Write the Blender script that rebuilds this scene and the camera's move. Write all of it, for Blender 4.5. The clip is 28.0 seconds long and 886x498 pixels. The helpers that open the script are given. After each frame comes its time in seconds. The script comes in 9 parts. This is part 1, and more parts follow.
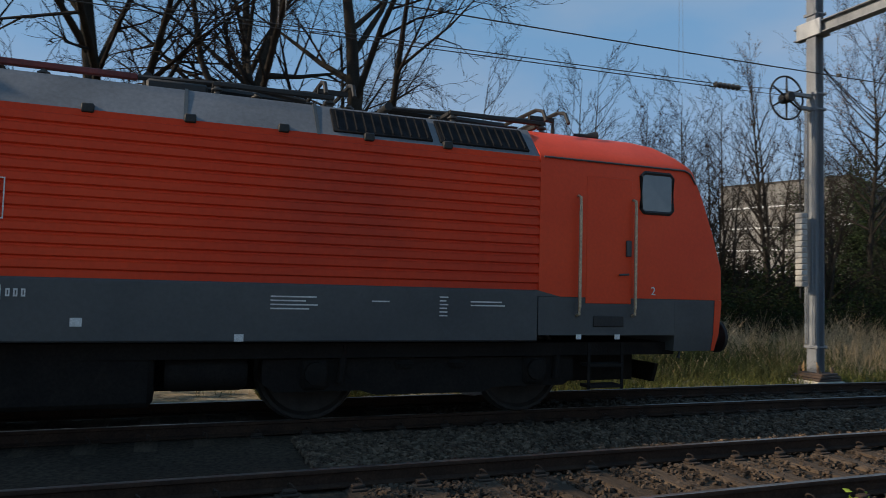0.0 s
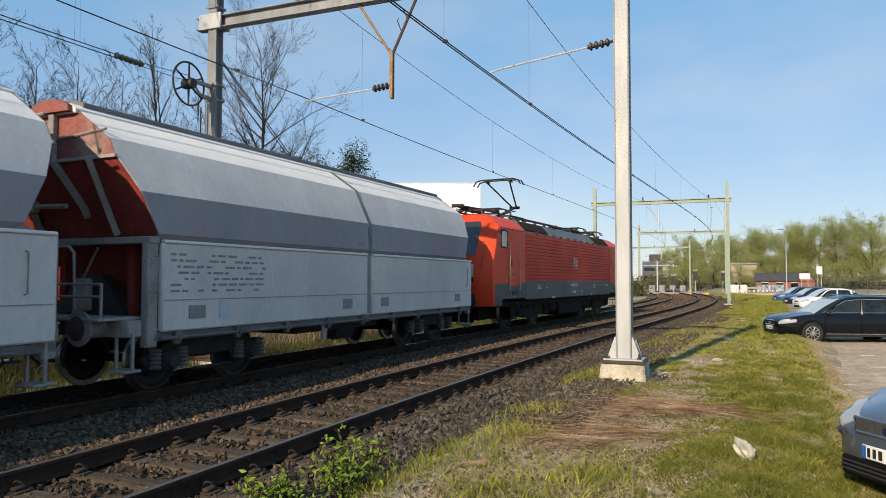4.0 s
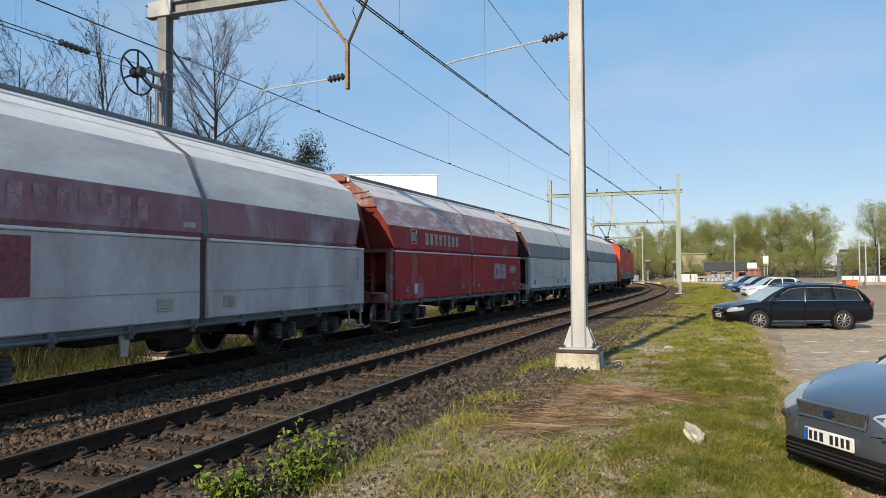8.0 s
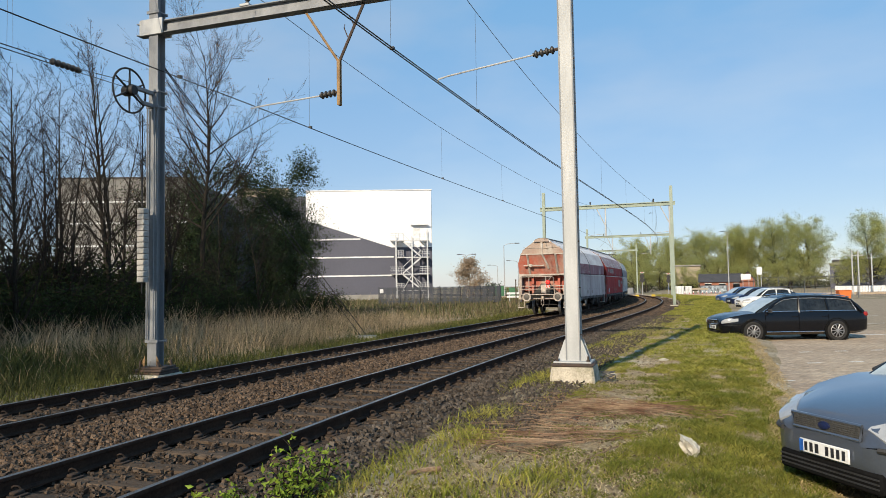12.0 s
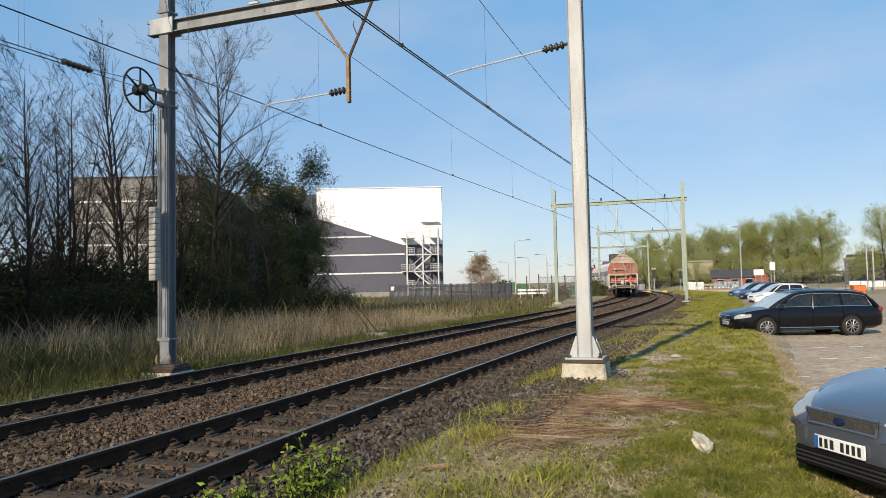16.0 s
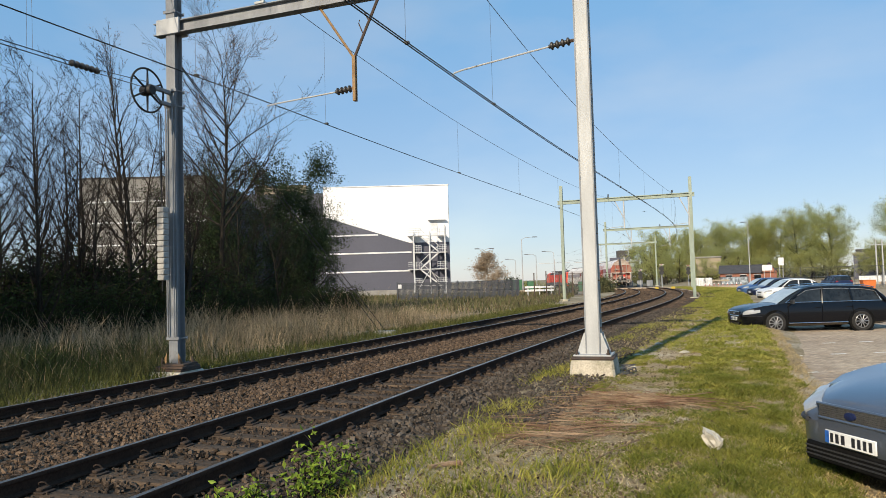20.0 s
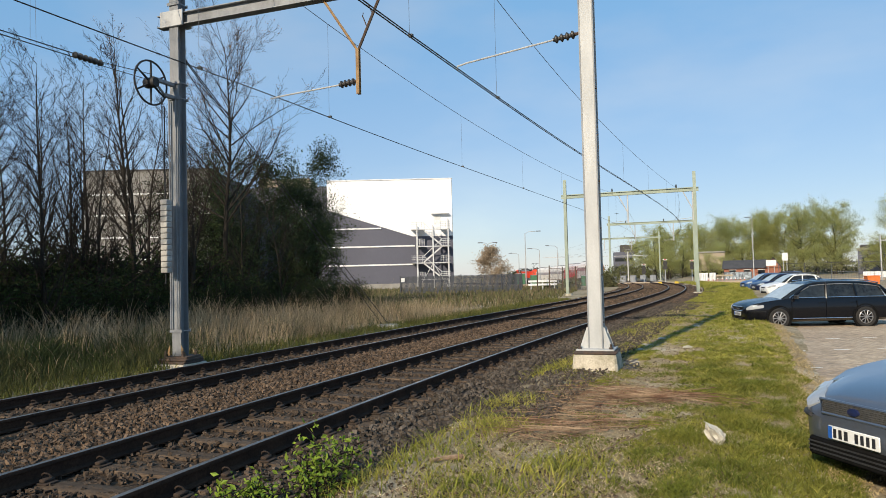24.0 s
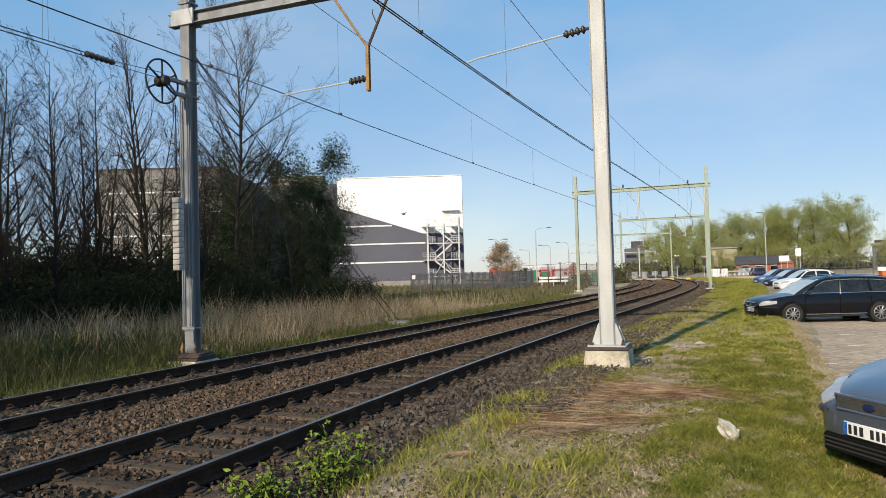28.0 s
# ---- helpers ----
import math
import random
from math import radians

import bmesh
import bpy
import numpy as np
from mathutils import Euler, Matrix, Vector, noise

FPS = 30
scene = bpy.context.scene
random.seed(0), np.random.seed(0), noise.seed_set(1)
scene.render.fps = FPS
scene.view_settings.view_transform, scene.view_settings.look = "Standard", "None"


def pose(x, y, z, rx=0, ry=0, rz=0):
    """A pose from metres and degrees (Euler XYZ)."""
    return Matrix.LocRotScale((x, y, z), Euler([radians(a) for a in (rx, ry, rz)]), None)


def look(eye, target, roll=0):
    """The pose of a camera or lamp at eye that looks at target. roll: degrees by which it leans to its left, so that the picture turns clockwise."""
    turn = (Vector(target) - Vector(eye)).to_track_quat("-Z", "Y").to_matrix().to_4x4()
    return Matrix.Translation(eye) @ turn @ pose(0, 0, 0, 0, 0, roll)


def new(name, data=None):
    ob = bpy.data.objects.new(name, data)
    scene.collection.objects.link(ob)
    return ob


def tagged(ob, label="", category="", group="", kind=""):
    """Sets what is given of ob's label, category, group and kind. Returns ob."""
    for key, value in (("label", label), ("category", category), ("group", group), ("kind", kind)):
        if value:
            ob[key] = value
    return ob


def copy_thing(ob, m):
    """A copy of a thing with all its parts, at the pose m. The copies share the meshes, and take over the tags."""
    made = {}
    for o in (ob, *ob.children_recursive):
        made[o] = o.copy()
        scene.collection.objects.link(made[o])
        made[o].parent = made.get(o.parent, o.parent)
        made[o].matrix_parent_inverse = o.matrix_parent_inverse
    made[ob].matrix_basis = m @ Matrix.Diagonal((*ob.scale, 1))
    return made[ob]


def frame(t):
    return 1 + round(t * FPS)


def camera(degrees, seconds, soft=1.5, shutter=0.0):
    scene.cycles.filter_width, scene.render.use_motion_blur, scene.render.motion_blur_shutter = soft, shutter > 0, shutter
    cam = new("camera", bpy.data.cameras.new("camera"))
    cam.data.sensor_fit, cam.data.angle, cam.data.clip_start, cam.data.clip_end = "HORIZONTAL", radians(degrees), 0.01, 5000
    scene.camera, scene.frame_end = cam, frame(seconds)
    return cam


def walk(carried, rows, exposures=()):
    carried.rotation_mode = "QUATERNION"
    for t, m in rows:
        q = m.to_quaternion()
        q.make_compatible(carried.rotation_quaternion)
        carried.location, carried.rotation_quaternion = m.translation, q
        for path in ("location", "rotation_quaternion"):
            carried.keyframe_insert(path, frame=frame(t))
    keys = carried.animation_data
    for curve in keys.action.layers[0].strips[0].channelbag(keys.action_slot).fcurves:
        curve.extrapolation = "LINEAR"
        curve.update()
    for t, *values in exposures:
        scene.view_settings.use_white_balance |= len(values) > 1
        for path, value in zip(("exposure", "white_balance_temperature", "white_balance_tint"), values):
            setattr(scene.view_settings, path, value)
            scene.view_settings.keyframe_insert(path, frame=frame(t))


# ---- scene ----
cam = camera(64.54, 28.0, soft=0.8, shutter=0.08)
PATH = [
    (0.0, pose(0.430, -0.400, 1.621, 93.13, -1.52, 68.95)),
    (0.3, pose(0.258, -0.291, 1.521, 94.40, 0.50, 57.45)),
    (0.5, pose(0.285, -0.267, 1.510, 93.71, 0.15, 50.91)),
    (0.7, pose(0.316, -0.260, 1.527, 93.28, 0.47, 47.39)),
    (1.0, pose(0.372, -0.269, 1.561, 92.47, 0.00, 42.53)),
    (1.5, pose(0.326, -0.179, 1.573, 92.07, -0.65, 35.89)),
    (2.0, pose(0.317, -0.146, 1.525, 92.37, -0.44, 31.20)),
    (2.5, pose(0.124, 0.003, 1.551, 92.59, -0.33, 27.09)),
    (3.0, pose(0.014, -0.009, 1.647, 92.66, 0.39, 24.51)),
    (3.5, pose(0.005, -0.016, 1.639, 92.50, -0.20, 23.11)),
    (5.5, pose(0.013, -0.039, 1.663, 92.74, 1.16, 20.79)),
    (6.0, pose(0.029, -0.050, 1.647, 92.39, 1.10, 20.18)),
    (6.5, pose(0.034, -0.045, 1.643, 92.24, 0.78, 19.67)),
    (7.0, pose(0.031, -0.048, 1.645, 91.87, 0.60, 19.38)),
    (7.5, pose(0.024, -0.042, 1.647, 91.82, 0.77, 19.25)),
    (8.0, pose(0.012, -0.037, 1.640, 91.87, 0.31, 19.06)),
    (8.5, pose(-0.001, -0.065, 1.658, 92.21, 0.42, 18.71)),
    (9.0, pose(0.009, -0.052, 1.649, 92.89, 0.77, 18.77)),
    (9.5, pose(0.025, -0.034, 1.640, 92.91, 1.24, 18.75)),
    (10.0, pose(0.032, -0.051, 1.649, 92.86, 1.60, 18.59)),
    (10.5, pose(0.045, -0.052, 1.647, 92.96, 1.40, 18.69)),
    (11.0, pose(0.050, -0.024, 1.635, 92.95, 1.23, 18.77)),
    (11.5, pose(0.039, -0.045, 1.645, 93.02, 1.19, 18.63)),
    (12.0, pose(0.029, -0.017, 1.642, 93.06, 0.96, 18.64)),
    (12.5, pose(0.030, -0.011, 1.644, 92.96, 0.78, 18.68)),
    (14.5, pose(0.020, -0.004, 1.644, 92.82, 0.90, 19.16)),
    (15.0, pose(0.022, 0.008, 1.645, 92.83, 1.12, 19.14)),
    (15.5, pose(0.025, 0.008, 1.642, 92.85, 1.14, 19.48)),
    (16.0, pose(0.029, 0.008, 1.637, 92.84, 1.24, 19.53)),
    (16.5, pose(0.031, -0.004, 1.637, 92.78, 1.12, 19.55)),
    (17.0, pose(0.023, -0.001, 1.634, 92.63, 1.14, 19.54)),
    (17.5, pose(0.020, 0.019, 1.638, 92.59, 1.16, 19.71)),
    (18.0, pose(0.018, 0.005, 1.638, 92.65, 1.14, 19.74)),
    (18.5, pose(0.014, 0.008, 1.640, 92.59, 1.19, 19.77)),
    (19.0, pose(0.011, 0.002, 1.639, 92.49, 1.46, 19.89)),
    (19.5, pose(0.024, 0.008, 1.645, 92.53, 1.72, 20.19)),
    (20.0, pose(0.021, 0.001, 1.636, 92.67, 1.64, 20.11)),
    (20.5, pose(0.014, -0.002, 1.639, 92.67, 1.58, 20.17)),
    (21.0, pose(0.012, 0.006, 1.637, 92.61, 1.78, 20.35)),
    (21.5, pose(0.010, 0.014, 1.633, 92.48, 1.54, 20.19)),
    (23.5, pose(0.014, 0.009, 1.632, 92.16, 1.48, 20.25)),
    (24.0, pose(0.020, 0.016, 1.636, 92.17, 1.39, 20.37)),
    (24.5, pose(0.018, 0.014, 1.629, 92.23, 0.99, 20.31)),
    (25.0, pose(-0.001, 0.006, 1.641, 92.17, 0.60, 20.67)),
    (25.5, pose(-0.015, 0.015, 1.640, 92.23, 0.65, 20.78)),
    (26.0, pose(-0.000, 0.000, 1.640, 92.40, 0.86, 20.90)),
    (26.5, pose(0.004, 0.011, 1.631, 92.35, 1.04, 21.04)),
    (27.0, pose(0.012, 0.020, 1.629, 92.21, 1.21, 20.84)),
    (27.5, pose(0.008, 0.015, 1.638, 92.09, 1.27, 21.13)),
    (28.0, pose(0.014, 0.025, 1.626, 91.95, 1.60, 21.24)),
]
EXPOSURE = [(0.0, -0.22, 6900, 13), (0.15, -0.15, 7000, 13), (0.3, 0.02, 7250, 14), (0.5, 0.30, 7700, 15), (0.7, 0.38, 7900, 19), (1.0, 0.43, 7900, 20), (1.5, 0.42, 7900, 20), (2.0, 0.39, 7900, 18), (2.5, 0.33, 7600, 13), (3.0, 0.26, 7250, 12), (5.5, 0.16, 7050, 11), (9.0, 0.13, 6850, 10), (12.0, 0.13, 6800, 10), (28.0, 0.13, 6800, 10)]
walk(cam, PATH, EXPOSURE)

# ---- world and sun ----
SUN_ELEV = 27.0
SUN_AZ = 188.5     # where the sun stands, degrees clockwise from +y
world = bpy.data.worlds.new("sky")
scene.world = world
world.use_nodes = True
wn = world.node_tree.nodes
sky = wn.new("ShaderNodeTexSky")
sky.sky_type = "NISHITA"
sky.sun_disc = False
sky.sun_elevation = radians(SUN_ELEV)
sky.sun_rotation = radians(SUN_AZ)
sky.air_density = 1.0
sky.dust_density = 0.15
sky.ozone_density = 2.2
wn["Background"].inputs["Strength"].default_value = 0.047
world.node_tree.links.new(sky.outputs[0], wn["Background"].inputs["Color"])
# thin haze, paler towards the horizon, with faint veils of high cloud
haze = wn.new("ShaderNodeBackground")
dome = wn.new("ShaderNodeTexCoord")
split = wn.new("ShaderNodeSeparateXYZ")
world.node_tree.links.new(dome.outputs["Generated"], split.inputs[0])
height = wn.new("ShaderNodeMapRange")
height.inputs["From Min"].default_value, height.inputs["From Max"].default_value = 0.0, 0.42
world.node_tree.links.new(split.outputs["Z"], height.inputs["Value"])
tint = wn.new("ShaderNodeMix")
tint.data_type = "RGBA"
tint.inputs[6].default_value = (0.210, 0.280, 0.422, 1.0)
tint.inputs[7].default_value = (0.098, 0.288, 0.520, 1.0)
world.node_tree.links.new(height.outputs["Result"], tint.inputs[0])
flat = wn.new("ShaderNodeMapping")
flat.inputs["Scale"].default_value = (1.0, 1.0, 2.6)
world.node_tree.links.new(dome.outputs["Generated"], flat.inputs["Vector"])
cloud = wn.new("ShaderNodeTexNoise")
cloud.inputs["Scale"].default_value, cloud.inputs["Detail"].default_value, cloud.inputs["Roughness"].default_value = 2.6, 5.0, 0.5
world.node_tree.links.new(flat.outputs["Vector"], cloud.inputs["Vector"])
veil = wn.new("ShaderNodeMapRange")
veil.inputs["From Min"].default_value, veil.inputs["From Max"].default_value, veil.inputs["To Max"].default_value = 0.46, 0.72, 0.55
world.node_tree.links.new(cloud.outputs["Fac"], veil.inputs["Value"])
white = wn.new("ShaderNodeMix")
white.data_type = "RGBA"
white.inputs[7].default_value = (0.34, 0.40, 0.48, 1.0)
world.node_tree.links.new(veil.outputs["Result"], white.inputs[0])
world.node_tree.links.new(tint.outputs[2], white.inputs[6])
world.node_tree.links.new(white.outputs[2], haze.inputs["Color"])
both = wn.new("ShaderNodeAddShader")
world.node_tree.links.new(wn["Background"].outputs[0], both.inputs[0])
world.node_tree.links.new(haze.outputs[0], both.inputs[1])
world.node_tree.links.new(both.outputs[0], wn["World Output"].inputs["Surface"])
sun_data = bpy.data.lights.new("sun", "SUN")
sun_data.energy = 5.0
sun_data.angle = radians(0.55)
sun_data.color = (1.0, 0.87, 0.69)
sun = new("sun", sun_data)
_a, _e = radians(SUN_AZ), radians(SUN_ELEV)
sun.matrix_world = look((-8 + 60 * math.sin(_a) * math.cos(_e), 60 * math.cos(_a) * math.cos(_e), 60 * math.sin(_e)), (-8, 0, 0))

# ---- materials ----
def rgb(c):
    return (c[0], c[1], c[2], 1.0)


def mat(name, c1, c2=None, rough=0.6, metal=0.0, scale=2.0, fine=30.0, fine_amount=0.25, bump=0.15, bump_scale=None,
        stain=None, stain_scale=0.7, stain_at=0.55, stain_soft=0.12, vary=0.0, stretch=(1, 1, 1), coat=0.0, rough2=None, space="Object", island=0.0, spec=0.5, through_light=0.0):
    """A surface with broad and fine variation, an optional stain of its own colour, and fine relief."""
    m = bpy.data.materials.new(name)
    m.use_nodes = True
    nt = m.node_tree
    n, l = nt.nodes, nt.links
    b = n["Principled BSDF"]
    tc = n.new("ShaderNodeTexCoord")
    mp = n.new("ShaderNodeMapping")
    mp.inputs["Scale"].default_value = stretch
    if space == "World":
        geo = n.new("ShaderNodeNewGeometry")
        l.new(geo.outputs["Position"], mp.inputs["Vector"])
    else:
        l.new(tc.outputs["Object"], mp.inputs["Vector"])
    vec = mp.outputs["Vector"]

    def noise_node(s, detail=4.0):
        q = n.new("ShaderNodeTexNoise")
        q.inputs["Scale"].default_value = s
        q.inputs["Detail"].default_value = detail
        q.inputs["Roughness"].default_value = 0.6
        l.new(vec, q.inputs["Vector"])
        return q.outputs["Fac"]

    def ramp(f, a, z):
        q = n.new("ShaderNodeMapRange")
        q.inputs["From Min"].default_value = a
        q.inputs["From Max"].default_value = z
        l.new(f, q.inputs["Value"])
        return q.outputs["Result"]

    def mixc(f, a, z, mode="MIX"):
        q = n.new("ShaderNodeMix")
        q.data_type = "RGBA"
        q.blend_type = mode
        for s, v in ((q.inputs[0], f), (q.inputs[6], a), (q.inputs[7], z)):
            if isinstance(v, (int, float)):
                s.default_value = v
            elif isinstance(v, tuple):
                s.default_value = rgb(v)
            else:
                l.new(v, s)
        return q.outputs[2]

    c2 = c2 or tuple(0.75 * v for v in c1)
    big = noise_node(scale)
    col = mixc(ramp(big, 0.35, 0.65), c1, c2)
    if stain:
        col = mixc(ramp(noise_node(stain_scale, 6.0), stain_at - stain_soft, stain_at + stain_soft), col, stain)
    small = noise_node(fine, 3.0)
    if fine_amount:
        lo = 1.0 - fine_amount
        grey = n.new("ShaderNodeMapRange")
        grey.inputs["From Min"].default_value, grey.inputs["From Max"].default_value = 0.3, 0.7
        grey.inputs["To Min"].default_value, grey.inputs["To Max"].default_value = lo, 1.0 + fine_amount
        l.new(small, grey.inputs["Value"])
        col = mixc(1.0, col, grey.outputs["Result"], "MULTIPLY")
    if vary or island:
        src = n.new("ShaderNodeObjectInfo").outputs["Random"] if vary else n.new("ShaderNodeNewGeometry").outputs["Random Per Island"]
        amount = vary or island
        g2 = n.new("ShaderNodeMapRange")
        g2.inputs["To Min"].default_value, g2.inputs["To Max"].default_value = 1.0 - amount, 1.0 + amount
        l.new(src, g2.inputs["Value"])
        col = mixc(1.0, col, g2.outputs["Result"], "MULTIPLY")
    l.new(col, b.inputs["Base Color"])
    r = n.new("ShaderNodeMapRange")
    r.inputs["From Min"].default_value, r.inputs["From Max"].default_value = 0.3, 0.7
    r.inputs["To Min"].default_value, r.inputs["To Max"].default_value = rough, rough2 if rough2 is not None else min(1.0, rough + 0.12)
    l.new(big, r.inputs["Value"])
    l.new(r.outputs["Result"], b.inputs["Roughness"])
    b.inputs["Metallic"].default_value = metal
    b.inputs["Specular IOR Level"].default_value = spec
    if coat:
        b.inputs["Coat Weight"].default_value = coat
        b.inputs["Coat Roughness"].default_value = 0.05
    if bump:
        bp = n.new("ShaderNodeBump")
        bp.inputs["Strength"].default_value = bump
        bp.inputs["Distance"].default_value = 0.02
        l.new(noise_node(bump_scale, 4.0) if bump_scale else small, bp.inputs["Height"])
        l.new(bp.outputs["Normal"], b.inputs["Normal"])
    if through_light:
        tr = n.new("ShaderNodeBsdfTranslucent")
        l.new(col, tr.inputs["Color"])
        mx = n.new("ShaderNodeMixShader")
        mx.inputs[0].default_value = through_light
        l.new(b.outputs[0], mx.inputs[1])
        l.new(tr.outputs[0], mx.inputs[2])
        l.new(mx.outputs[0], n["Material Output"].inputs["Surface"])
    return m


def glow(name, c, strength):
    m = bpy.data.materials.new(name)
    m.use_nodes = True
    b = m.node_tree.nodes["Principled BSDF"]
    b.inputs["Base Color"].default_value = rgb(c)
    b.inputs["Emission Color"].default_value = rgb(c)
    b.inputs["Emission Strength"].default_value = strength
    return m


def glass(name, c, rough=0.03):
    """Tinted window glass: dark behind, glossy in front."""
    m = bpy.data.materials.new(name)
    m.use_nodes = True
    b = m.node_tree.nodes["Principled BSDF"]
    b.inputs["Base Color"].default_value = rgb(c)
    b.inputs["Roughness"].default_value = rough
    b.inputs["Transmission Weight"].default_value = 0.75
    b.inputs["IOR"].default_value = 1.45
    return m


# ---- mesh tools ----
class Shape:
    """Collects corners and faces of one part."""

    def __init__(self):
        self.v, self.f = [], []

    def add(self, verts, faces):
        k = len(self.v)
        self.v.extend([tuple(p) for p in verts])
        self.f.extend([tuple(i + k for i in f) for f in faces])
        return self

    def box(self, x0, x1, y0, y1, z0, z1, c=0.0, m=None):
        c = min(c, 0.45 * (x1 - x0), 0.45 * (y1 - y0), 0.45 * (z1 - z0))
        if c <= 0:
            v = [(x, y, z) for x in (x0, x1) for y in (y0, y1) for z in (z0, z1)]
            f = [(0, 1, 3, 2), (4, 6, 7, 5), (0, 4, 5, 1), (2, 3, 7, 6), (0, 2, 6, 4), (1, 5, 7, 3)]
        else:
            v, idx = [], {}
            for i, x in enumerate((x0, x1)):
                for j, y in enumerate((y0, y1)):
                    for k, z in enumerate((z0, z1)):
                        sx, sy, sz = (c if i == 0 else -c), (c if j == 0 else -c), (c if k == 0 else -c)
                        for a, p in enumerate(((x, y + sy, z + sz), (x + sx, y, z + sz), (x + sx, y + sy, z))):
                            idx[i, j, k, a] = len(v)
                            v.append(p)
            f = []
            for i in (0, 1):
                q = [idx[i, 0, 0, 0], idx[i, 1, 0, 0], idx[i, 1, 1, 0], idx[i, 0, 1, 0]]
                f.append(q if i else q[::-1])
                q = [idx[0, i, 0, 1], idx[1, i, 0, 1], idx[1, i, 1, 1], idx[0, i, 1, 1]]
                f.append(q[::-1] if i else q)
                q = [idx[0, 0, i, 2], idx[1, 0, i, 2], idx[1, 1, i, 2], idx[0, 1, i, 2]]
                f.append(q if i else q[::-1])
            for j in (0, 1):
                for k in (0, 1):
                    f.append((idx[0, j, k, 1], idx[1, j, k, 1], idx[1, j, k, 2], idx[0, j, k, 2]))
                    f.append((idx[j, 0, k, 0], idx[j, 1, k, 0], idx[j, 1, k, 2], idx[j, 0, k, 2]))
                    f.append((idx[j, k, 0, 0], idx[j, k, 1, 0], idx[j, k, 1, 1], idx[j, k, 0, 1]))
            for i in (0, 1):
                for j in (0, 1):
                    for k in (0, 1):
                        f.append((idx[i, j, k, 0], idx[i, j, k, 1], idx[i, j, k, 2]))
        if m is not None:
            v = [m @ Vector(p) for p in v]
        return self.add(v, f)

    def tube(self, pts, r, n=6, cap=True):
        """A round bar along points; r is one radius or one for each point."""
        pts = [Vector(p) for p in pts]
        rs = r if isinstance(r, (list, tuple)) else [r] * len(pts)
        rings = []
        up = Vector((0, 0, 1))
        for i, p in enumerate(pts):
            d = (pts[min(i + 1, len(pts) - 1)] - pts[max(i - 1, 0)]).normalized()
            a = d.cross(up)
            if a.length < 0.05:
                a = d.cross(Vector((0, 1, 0)))
            a.normalize()
            b = d.cross(a)
            rings.append([p + (a * math.cos(2 * math.pi * k / n) + b * math.sin(2 * math.pi * k / n)) * rs[i] for k in range(n)])
        v = [q for ring in rings for q in ring]
        f = []
        for i in range(len(pts) - 1):
            for k in range(n):
                f.append((i * n + k, i * n + (k + 1) % n, (i + 1) * n + (k + 1) % n, (i + 1) * n + k))
        if cap:
            f.append(tuple(range(n)))
            f.append(tuple(range((len(pts) - 1) * n, len(pts) * n)))
        return self.add(v, f)

    def prism(self, outline, axis, a, b):
        """An outline of 2D points drawn out along an axis from a to b. axis y: points are (x, z); axis x: (y, z); axis z: (x, y)."""
        def at(p, s):
            return {"x": (s, p[0], p[1]), "y": (p[0], s, p[1]), "z": (p[0], p[1], s)}[axis]
        n = len(outline)
        v = [at(p, a) for p in outline] + [at(p, b) for p in outline]
        f = [(i, (i + 1) % n, n + (i + 1) % n, n + i) for i in range(n)] + [tuple(range(n - 1, -1, -1)), tuple(range(n, 2 * n))]
        return self.add(v, f)

    def loft(self, rings, closed=True, cap=True):
        n = len(rings[0])
        v = [q for r in rings for q in r]
        f = []
        for i in range(len(rings) - 1):
            for k in range(n if closed else n - 1):
                f.append((i * n + k, i * n + (k + 1) % n, (i + 1) * n + (k + 1) % n, (i + 1) * n + k))
        if cap:
            f.append(tuple(range(n - 1, -1, -1)))
            f.append(tuple(range((len(rings) - 1) * n, len(rings) * n)))
        return self.add(v, f)

    def lathe(self, prof, axis, centre, n=20):
        """Turns a profile of (radius, along) round an axis through centre."""
        v, f = [], []
        for k in range(n):
            ca, sa = math.cos(2 * math.pi * k / n), math.sin(2 * math.pi * k / n)
            for r, t in prof:
                p = {"x": (t, r * ca, r * sa), "y": (r * ca, t, r * sa), "z": (r * ca, r * sa, t)}[axis]
                v.append((p[0] + centre[0], p[1] + centre[1], p[2] + centre[2]))
        m = len(prof)
        for k in range(n):
            for i in range(m - 1):
                f.append((k * m + i, k * m + i + 1, ((k + 1) % n) * m + i + 1, ((k + 1) % n) * m + i))
        return self.add(v, f)

    def mesh(self, name, material, smooth=None):
        me = bpy.data.meshes.new(name)
        me.from_pydata(self.v, [], self.f)
        if smooth is None:
            fix = bmesh.new()
            fix.from_mesh(me)
            bmesh.ops.recalc_face_normals(fix, faces=fix.faces)
            fix.to_mesh(me)
            fix.free()
            me.shade_smooth()
            me.set_sharp_from_angle(angle=radians(38))
        me.materials.append(material)
        return me


def part(name, shape, material, parent=None, label="", at=None, smooth=None):
    me = shape if isinstance(shape, bpy.types.Mesh) else shape.mesh(name, material, smooth)
    ob = new(name, me)
    if parent is not None:
        ob.parent = parent
    if at is not None:
        ob.matrix_basis = at
    if label:
        ob["label"] = label
    return ob


def thing(name, at, label, category, group="", kind=""):
    ob = new(name)
    ob.empty_display_size = 0.2
    ob.matrix_basis = at
    return tagged(ob, label, category, group, kind)


def soup(name, verts, faces, material, smooth=False):
    me = bpy.data.meshes.new(name)
    me.from_pydata(verts, [], faces)
    if smooth:
        me.shade_smooth()
    me.materials.append(material)
    return me


